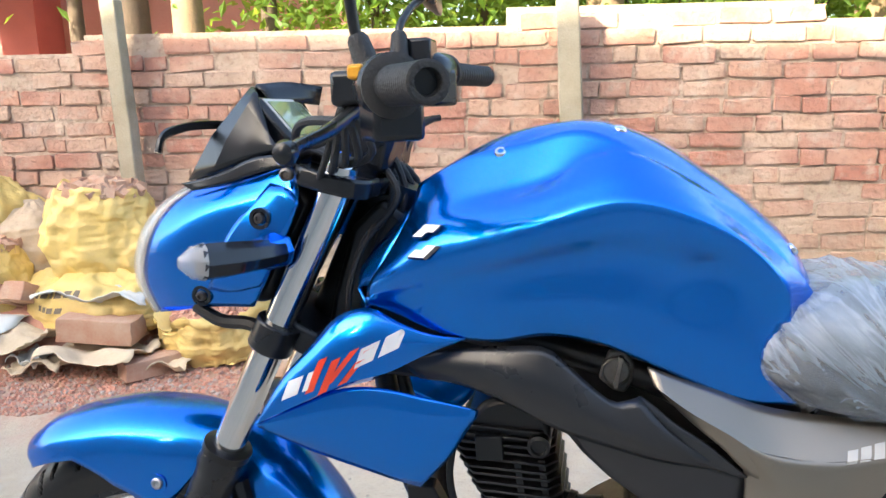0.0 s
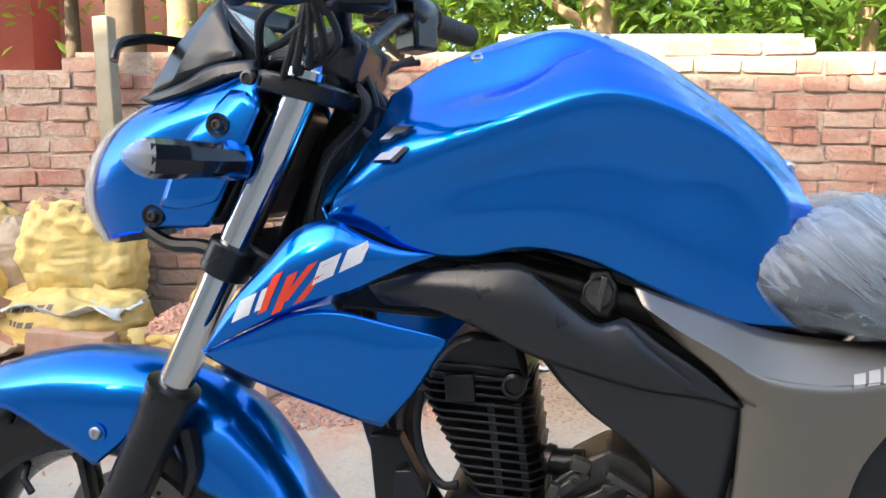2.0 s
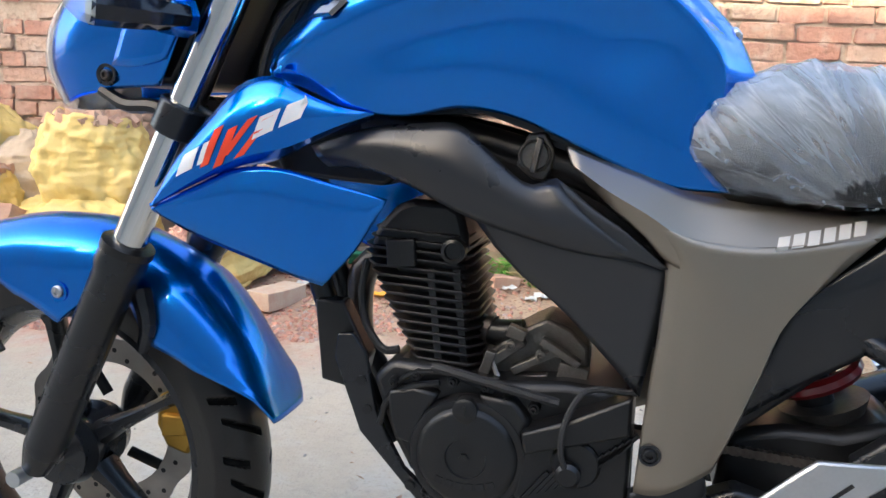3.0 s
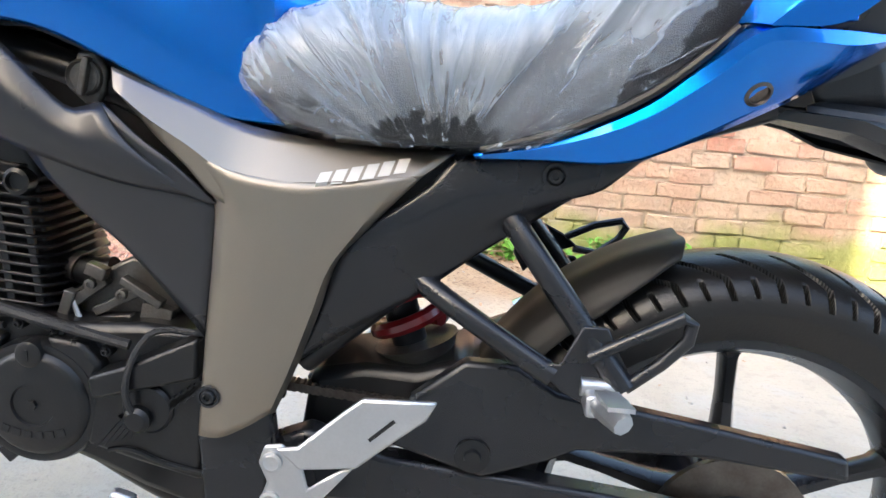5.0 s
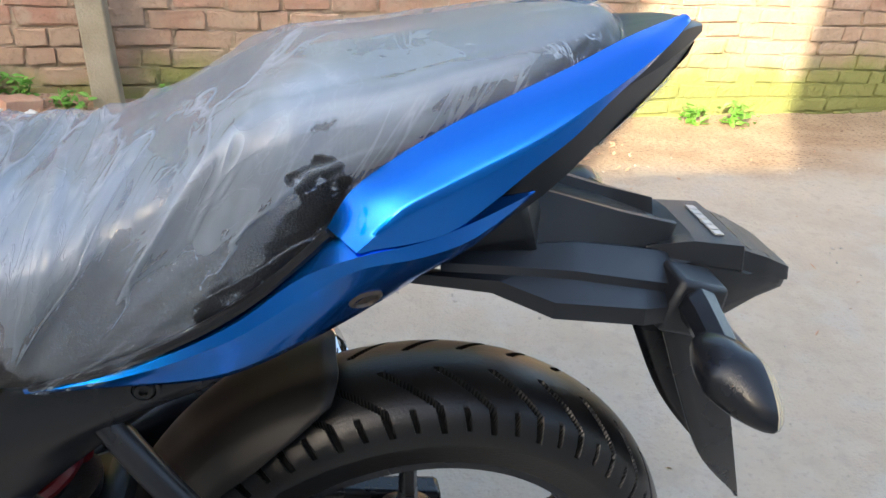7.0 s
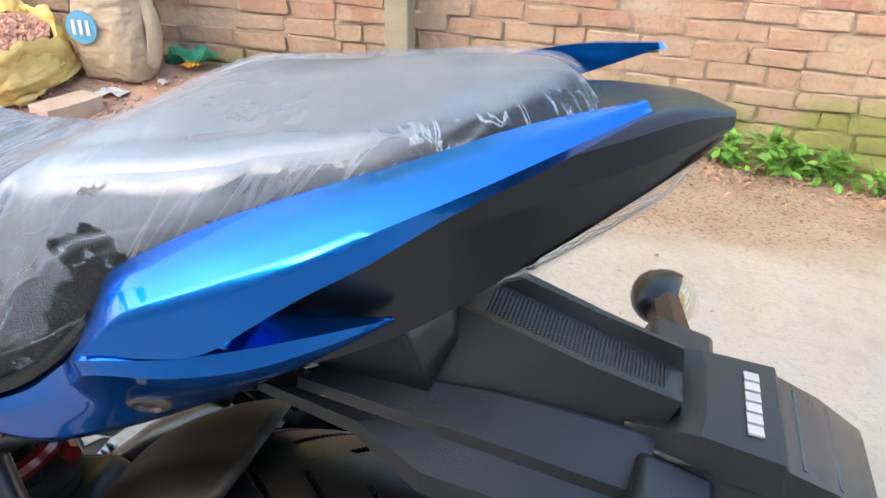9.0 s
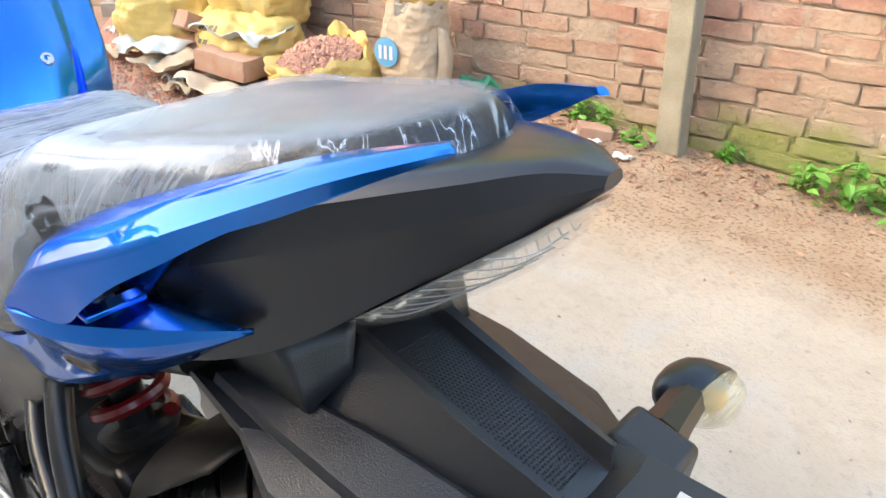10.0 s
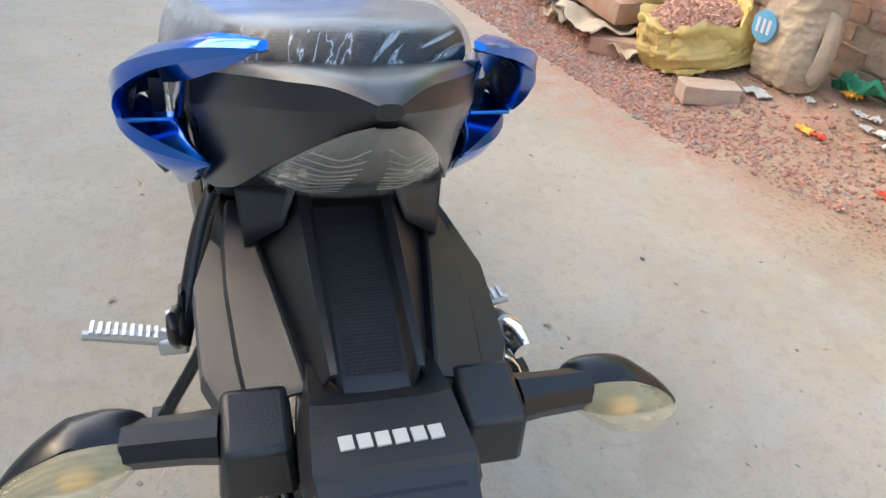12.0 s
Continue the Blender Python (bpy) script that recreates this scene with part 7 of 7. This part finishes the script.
for k in range(16):
    kr = random.Random(40 + k)
    loose_brick(kr.uniform(-3.0, -1.75), kr.uniform(1.75, 2.15), kr.uniform(0, .22), kr.uniform(0, 180), kr.uniform(-30, 30), M["concrete"] if k % 2 else None, (kr.uniform(.1, .24), .11, .08), "broken brick or concrete lump in the rubble heap")
# rubble mound and scattered chips
def mound():
    bm = bmesh.new()
    n = 40
    v = [[None] * (n + 1) for _ in range(n + 1)]
    for i in range(n + 1):
        for j in range(n + 1):
            x, y = -2.9 + 1.75 * i / n, 1.5 + .75 * j / n
            e = ramp(i / n, 0, .25) * ramp(i / n, 1, .7) * ramp(j / n, 0, .5)
            v[i][j] = bm.verts.new((x, y, ground_z(x, y) - .02 + .20 * e * (1 + .5 * noise.noise((x * 5, y * 5, 1)))))
    for i in range(n):
        for j in range(n):
            bm.faces.new((v[i][j], v[i + 1][j], v[i + 1][j + 1], v[i][j + 1]))
    return finish("rubble_heap", bm, M["chips"], None, "heap of red brick rubble under the sacks", angle=40)
tagged(mound(), category="rubble", kind="stuff")
def scatter(name, label, category, count, area, size, material, seed, shape):
    rr = random.Random(seed)
    verts, faces = [], []
    for _ in range(count):
        x, y = area(rr)
        s = rr.uniform(*size)
        m_ = Matrix.Translation((x, y, ground_z(x, y) + s * .25)) @ pose(0, 0, 0, rr.uniform(-40, 40), rr.uniform(-40, 40), rr.uniform(0, 360))
        o = len(verts)
        pv, pf = shape(rr, s)
        verts += [tuple(m_ @ Vector(q)) for q in pv]
        faces += [tuple(o + i for i in f) for f in pf]
    me = bpy.data.meshes.new(name)
    me.from_pydata(verts, [], faces)
    me.materials.append(material)
    return tagged(new(name, me), label, category, kind="stuff")
def lump(rr, s):
    x, y, z = s * rr.uniform(.6, 1), s * rr.uniform(.4, .8), s * rr.uniform(.3, .6)
    t = rr.uniform(.4, .8)
    return [(-x, -y, -z), (x, -y, -z), (x, y, -z), (-x, y, -z), (-x * t, -y * t, z), (x * t, -y, z * .7), (x, y * t, z), (-x * t, y, z)], [(0, 3, 2, 1), (4, 5, 6, 7), (0, 1, 5, 4), (1, 2, 6, 5), (2, 3, 7, 6), (3, 0, 4, 7)]
def stalk(rr, s):
    w = s * rr.uniform(.15, .5)
    return [(-s, 0, 0), (0, -w, .002), (s, w, .001), (0, w, .003)], [(0, 1, 2), (0, 2, 3)]
def leaf_flat(rr, s):
    return [(-s, 0, 0), (-.2 * s, -.45 * s, .2 * s), (s, 0, .1 * s), (-.2 * s, .45 * s, .25 * s)], [(0, 1, 2), (0, 2, 3)]
scatter("brick_chips", "red brick chips scattered beside the sacks", "rubble", 6500, lambda r: ((lambda x: (x, min(wall_y(x) - .05, float(np.interp(x, [-3, -2.2, -.3, .3, 1.1], [1.15, 1.2, 1.5, 1.75, 1.9])) + abs(r.gauss(0, .28)) - .05)))(r.triangular(-3.2, .6, -1.1))), (.003, .013), M["chips"], 3, lump)
M["dryleaf"] = mat("dry brown leaves", (.33, .18, .11), (.44, .29, .19), 30, 0.8)
scatter("dry_leaves", "dry brown leaves along the foot of the wall", "leaves", 2200, lambda r: ((lambda x: (x, wall_y(x) - .04 - abs(r.gauss(0, .22))))(r.uniform(-.2, 2.6))), (.005, .019), M["dryleaf"], 4, leaf_flat)
scatter("pebbles", "small grey pebbles and grit on the road", "gravel", 380, lambda r: (r.uniform(-3, 4), r.uniform(-.8, 2.1)), (.002, .006), M["concrete"], 6, lump)
scatter("road_debris", "dry stalks and leaf bits strewn over the road", "debris", 300, lambda r: (r.uniform(-3, 4), r.uniform(-.4, 2.1)), (.005, .016), M["dryleaf"], 8, stalk)
# weeds at the foot of the wall
M["weed"] = mat("fresh green weed leaves", (.09, .26, .03), (.16, .36, .05), 25, 0.55)
def weed(x, y, s, seed):
    rr = random.Random(seed)
    verts, faces = [], []
    for _ in range(int(60 * s / .15)):
        a, r, h = rr.uniform(0, 6.28), abs(rr.gauss(0, s * .45)), rr.uniform(.15, 1) * s
        l = rr.uniform(.014, .03) * (s / .15) ** .5
        m_ = Matrix.Translation((math.cos(a) * r, math.sin(a) * r * .6, h * (1 - r / (2.2 * s)))) @ pose(0, 0, 0, rr.uniform(-35, 35), rr.uniform(-35, 35), rr.uniform(0, 360))
        o = len(verts)
        verts += [tuple(m_ @ Vector(q)) for q in ((-l, 0, 0), (-.3 * l, -.55 * l, .1 * l), (.5 * l, -.4 * l, .05 * l), (l, 0, -.2 * l), (.5 * l, .4 * l, .05 * l), (-.3 * l, .55 * l, .1 * l))]
        faces += [(o, o + 1, o + 2, o + 3), (o, o + 3, o + 4, o + 5)]
    me = bpy.data.meshes.new("weed_plant")
    me.from_pydata(verts, [], faces)
    me.materials.append(M["weed"])
    w = thing("weed_plant", "low green weed growing at the foot of the brick wall", "plant", (x, y, ground_z(x, y) - .01), "weeds by the wall")
    ob = new("leaves", me)
    ob.parent = w
    bm = bmesh.new()
    for k in range(5):
        tube([(0, 0, 0), (rr.uniform(-.3, .3) * s, rr.uniform(-.2, .2) * s, .5 * s), (rr.uniform(-.6, .6) * s, rr.uniform(-.3, .3) * s, .9 * s)], .0018, 5, 6, bm)
    tagged(part("stem_tuft", bm, M["weed"], w), "thin green stems", kind="stuff")
    return w
for k, (x, s) in enumerate(((.12, .13), (.24, .11), (.40, .09), (.72, .10), (1.02, .12), (1.17, .19), (1.28, .12), (1.42, .10), (1.55, .17), (1.68, .19), (1.80, .16), (1.95, .20), (2.06, .14), (2.2, .17), (2.35, .12), (-1.95, .2), (3.1, .12), (3.3, .14))):
    weed(x, wall_y(x) - .06 - .05 * (k % 3), s, 60 + k)

# bamboo slats over the low wall at the far end
M["bamboo"] = mat("grey weathered bamboo", (.30, .25, .18), (.20, .16, .11), 20, 0.8, 0, 0.3, 120)
bf = thing("bamboo_screen", "weathered grey bamboo slat screen above the low wall", "screen", (3.7, wall_y(3.7) + .12, .5))
for k in range(52):
    kr = random.Random(k)
    part("slat", tube([(.03 + k * .028, kr.uniform(-.01, .01) + .02 * (k % 2), .03), (.03 + k * .028 + kr.uniform(-.03, .03), kr.uniform(-.02, .02) + .02 * (k % 2), 1.0)], .017, 6, flat=.5), M["bamboo"], bf)
for z in (.15, .62):
    part("crossbar", tube([(0, -.03, z), (1.5, .1, z + .02)], .018, 7), M["bamboo"], bf)
part("fallen_stone", block((.34, .16, .09), pose(.42, -.05, .04, 0, 3, 4)), M["concrete"], bf, bevel=.02)

# ---- trees and the pink house behind the wall ----
M["bark"] = mat("tree bark", (.30, .21, .13), (.20, .14, .09), 9, 0.95, 0, 0.8, 50)
def leaf_material():
    m = mat("sunlit leaves", (.10, .20, .025), (.05, .11, .02), 3, 0.6)
    nt = m.node_tree
    b = nt.nodes["Principled BSDF"]
    tl = nt.nodes.new("ShaderNodeBsdfTranslucent")
    tl.inputs[0].default_value = (.35, .50, .05, 1)
    mx = nt.nodes.new("ShaderNodeMixShader")
    mx.inputs[0].default_value = .4
    nt.links.new(b.outputs[0], mx.inputs[1])
    nt.links.new(tl.outputs[0], mx.inputs[2])
    nt.links.new(mx.outputs[0], nt.nodes["Material Output"].inputs[0])
    return m
M["leaf"] = leaf_material()
def tree(x, y, h, r, seed, crown, leaves, bark="bark", lean=0.0, label="tree with green leaves behind the wall, seen or added for shade"):
    """Tapered trunk, limbs, and a crown of small leaves in clumps."""
    rr = random.Random(seed)
    t = thing("tree", label, "tree", (x, y, 0), "trees behind the wall")
    top = Vector((lean * h, 0, h))
    part("trunk", tube([(0, 0, -.2), (lean * h * .3, .02, h * .35), tuple(top)], [r * 1.25, r, r * .5], 12, 10), M[bark], t)
    tips = []
    for k in range(7):
        a = rr.uniform(0, 6.28)
        b0 = top * rr.uniform(.5, .95)
        e = Vector((lean * h, 0, crown[2])) + Vector((math.cos(a) * crown[0] * rr.uniform(.4, .9), math.sin(a) * crown[1] * rr.uniform(.3, .8), rr.uniform(-.6, .8) * crown[3]))
        part("limb", tube([tuple(b0), tuple(b0.lerp(e, .5) + Vector((0, 0, .15))), tuple(e)], [r * .35, r * .2, r * .06], 7, 8), M[bark], t)
        tips.append(e)
    cl = [tp for tp in tips] + [Vector((lean * h, 0, crown[2])) + Vector((rr.uniform(-1, 1) * crown[0], rr.uniform(-1, 1) * crown[1], rr.uniform(-1, 1) * crown[3])) for _ in range(16)]
    verts, faces = [], []
    for _ in range(leaves):
        c = rr.choice(cl)
        p = c + Vector((rr.gauss(0, .32), rr.gauss(0, .32), rr.gauss(0, .26)))
        l = rr.uniform(.035, .075)
        m_ = Matrix.Translation(p) @ pose(0, 0, 0, rr.uniform(-60, 60), rr.uniform(-60, 60), rr.uniform(0, 360))
        o = len(verts)
        verts += [tuple(m_ @ Vector(q)) for q in ((-l, 0, 0), (0, -.42 * l, .12 * l), (l, 0, -.15 * l), (0, .42 * l, .12 * l))]
        faces += [(o, o + 1, o + 2), (o, o + 2, o + 3)]
    me = bpy.data.meshes.new("crown")
    me.from_pydata(verts, [], faces)
    me.materials.append(M["leaf"])
    ob = new("crown", me)
    ob.parent = t
    tagged(ob, "loose crown of small green leaves")
    return t
tree(-2.62, 4.0, 4.6, .13, 1, (1.3, 1.2, 4.3, .9), 1500, "darkbark", 0, "dark-barked tree trunk behind the wall")
tree(-2.16, 4.0, 4.4, .105, 2, (1.2, 1.0, 4.2, .9), 1500, "bark", -.01)
tree(-1.75, 4.4, 4.0, .06, 3, (1.0, 1.0, 3.0, .9), 2500, "darkbark", 0, "thin dark tree behind the wall")
# three added trees: dense crowns above the view shade the pink house
tree(-4.6, 4.3, 3.8, .12, 21, (1.2, .5, 3.15, .45), 6500, "darkbark")
tree(-6.0, 4.4, 3.8, .12, 22, (1.2, .5, 3.15, .45), 6500, "darkbark")
tree(-3.5, 4.6, 4.0, .06, 23, (1.1, .5, 3.2, .5), 5500, "darkbark")
tree(.60, 4.0, 3.2, .125, 4, (1.6, 1.0, 2.25, .55), 3400, "bark", .035)
tree(.95, 4.9, 2.7, .05, 5, (1.5, 1.0, 2.15, .5), 3400, "darkbark", .02, "thin dark tree behind the wall")
tree(2.12, 4.0, 3.2, .09, 6, (1.4, 1.0, 2.2, .55), 3000, "bark", .03)
tree(1.85, 4.9, 2.8, .06, 7, (1.4, 1.0, 2.1, .5), 3200, "darkbark", -.02)
tree(3.4, 5.5, 3.0, .1, 8, (1.8, 1.2, 2.2, .6), 3000)
tree(-.35, 5.6, 3.0, .07, 9, (1.5, 1.0, 2.2, .6), 3600, "darkbark")
tree(-1.0, 4.6, 2.6, .04, 10, (.9, .8, 2.1, .5), 2400, "darkbark")
tree(5.4, 6.5, 3.4, .12, 11, (2.2, 1.4, 2.4, .7), 3000)
tree(1.2, 7.5, 3.2, .1, 12, (2.4, 1.2, 2.4, .7), 4000, "darkbark")
tree(3.0, 8.5, 3.4, .1, 13, (2.6, 1.2, 2.5, .8), 4000, "darkbark")
M["pink"] = mat("faded pink house paint", (.56, .27, .25), (.48, .22, .20), 2.5, 0.85, 0, 0.2, 40)
M["redpaint"] = mat("dusty red painted pillar", (.45, .12, .10), (.38, .10, .085), 3, 0.85, 0, 0.2, 40)
M["pane"] = mat("dusty window glass", (.30, .36, .40), (.22, .27, .31), 3, 0.15)
hs = thing("pink_house", "faded pink rendered house behind the wall", "house", (-4.2, 6.2, 0))
part("house_wall", block((6.2, .3, 5), pose(-.6, .15, 2.5)), M["pink"], hs)
part("pillar", block((.42, .4, 5), pose(-.85, -.2, 2.5)), M["redpaint"], hs, "dusty red pillar")
part("ledge", block((.36, .22, .06), pose(.06, -.1, 2.42)), M["pink"], hs, bevel=.01)
part("bracket", block((.1, .12, .6), pose(.06, -.06, 2.08)), M["redpaint"], hs)
wd = part("window", block((.5, .06, .9), pose(2.15, -.02, 2.75)), M["pane"], hs, "dusty window with bars")
for k in range(4):
    part("window_bar", block((.02, .03, .9), pose(1.95 + k * .13, -.06, 2.75)), M["white"], wd)
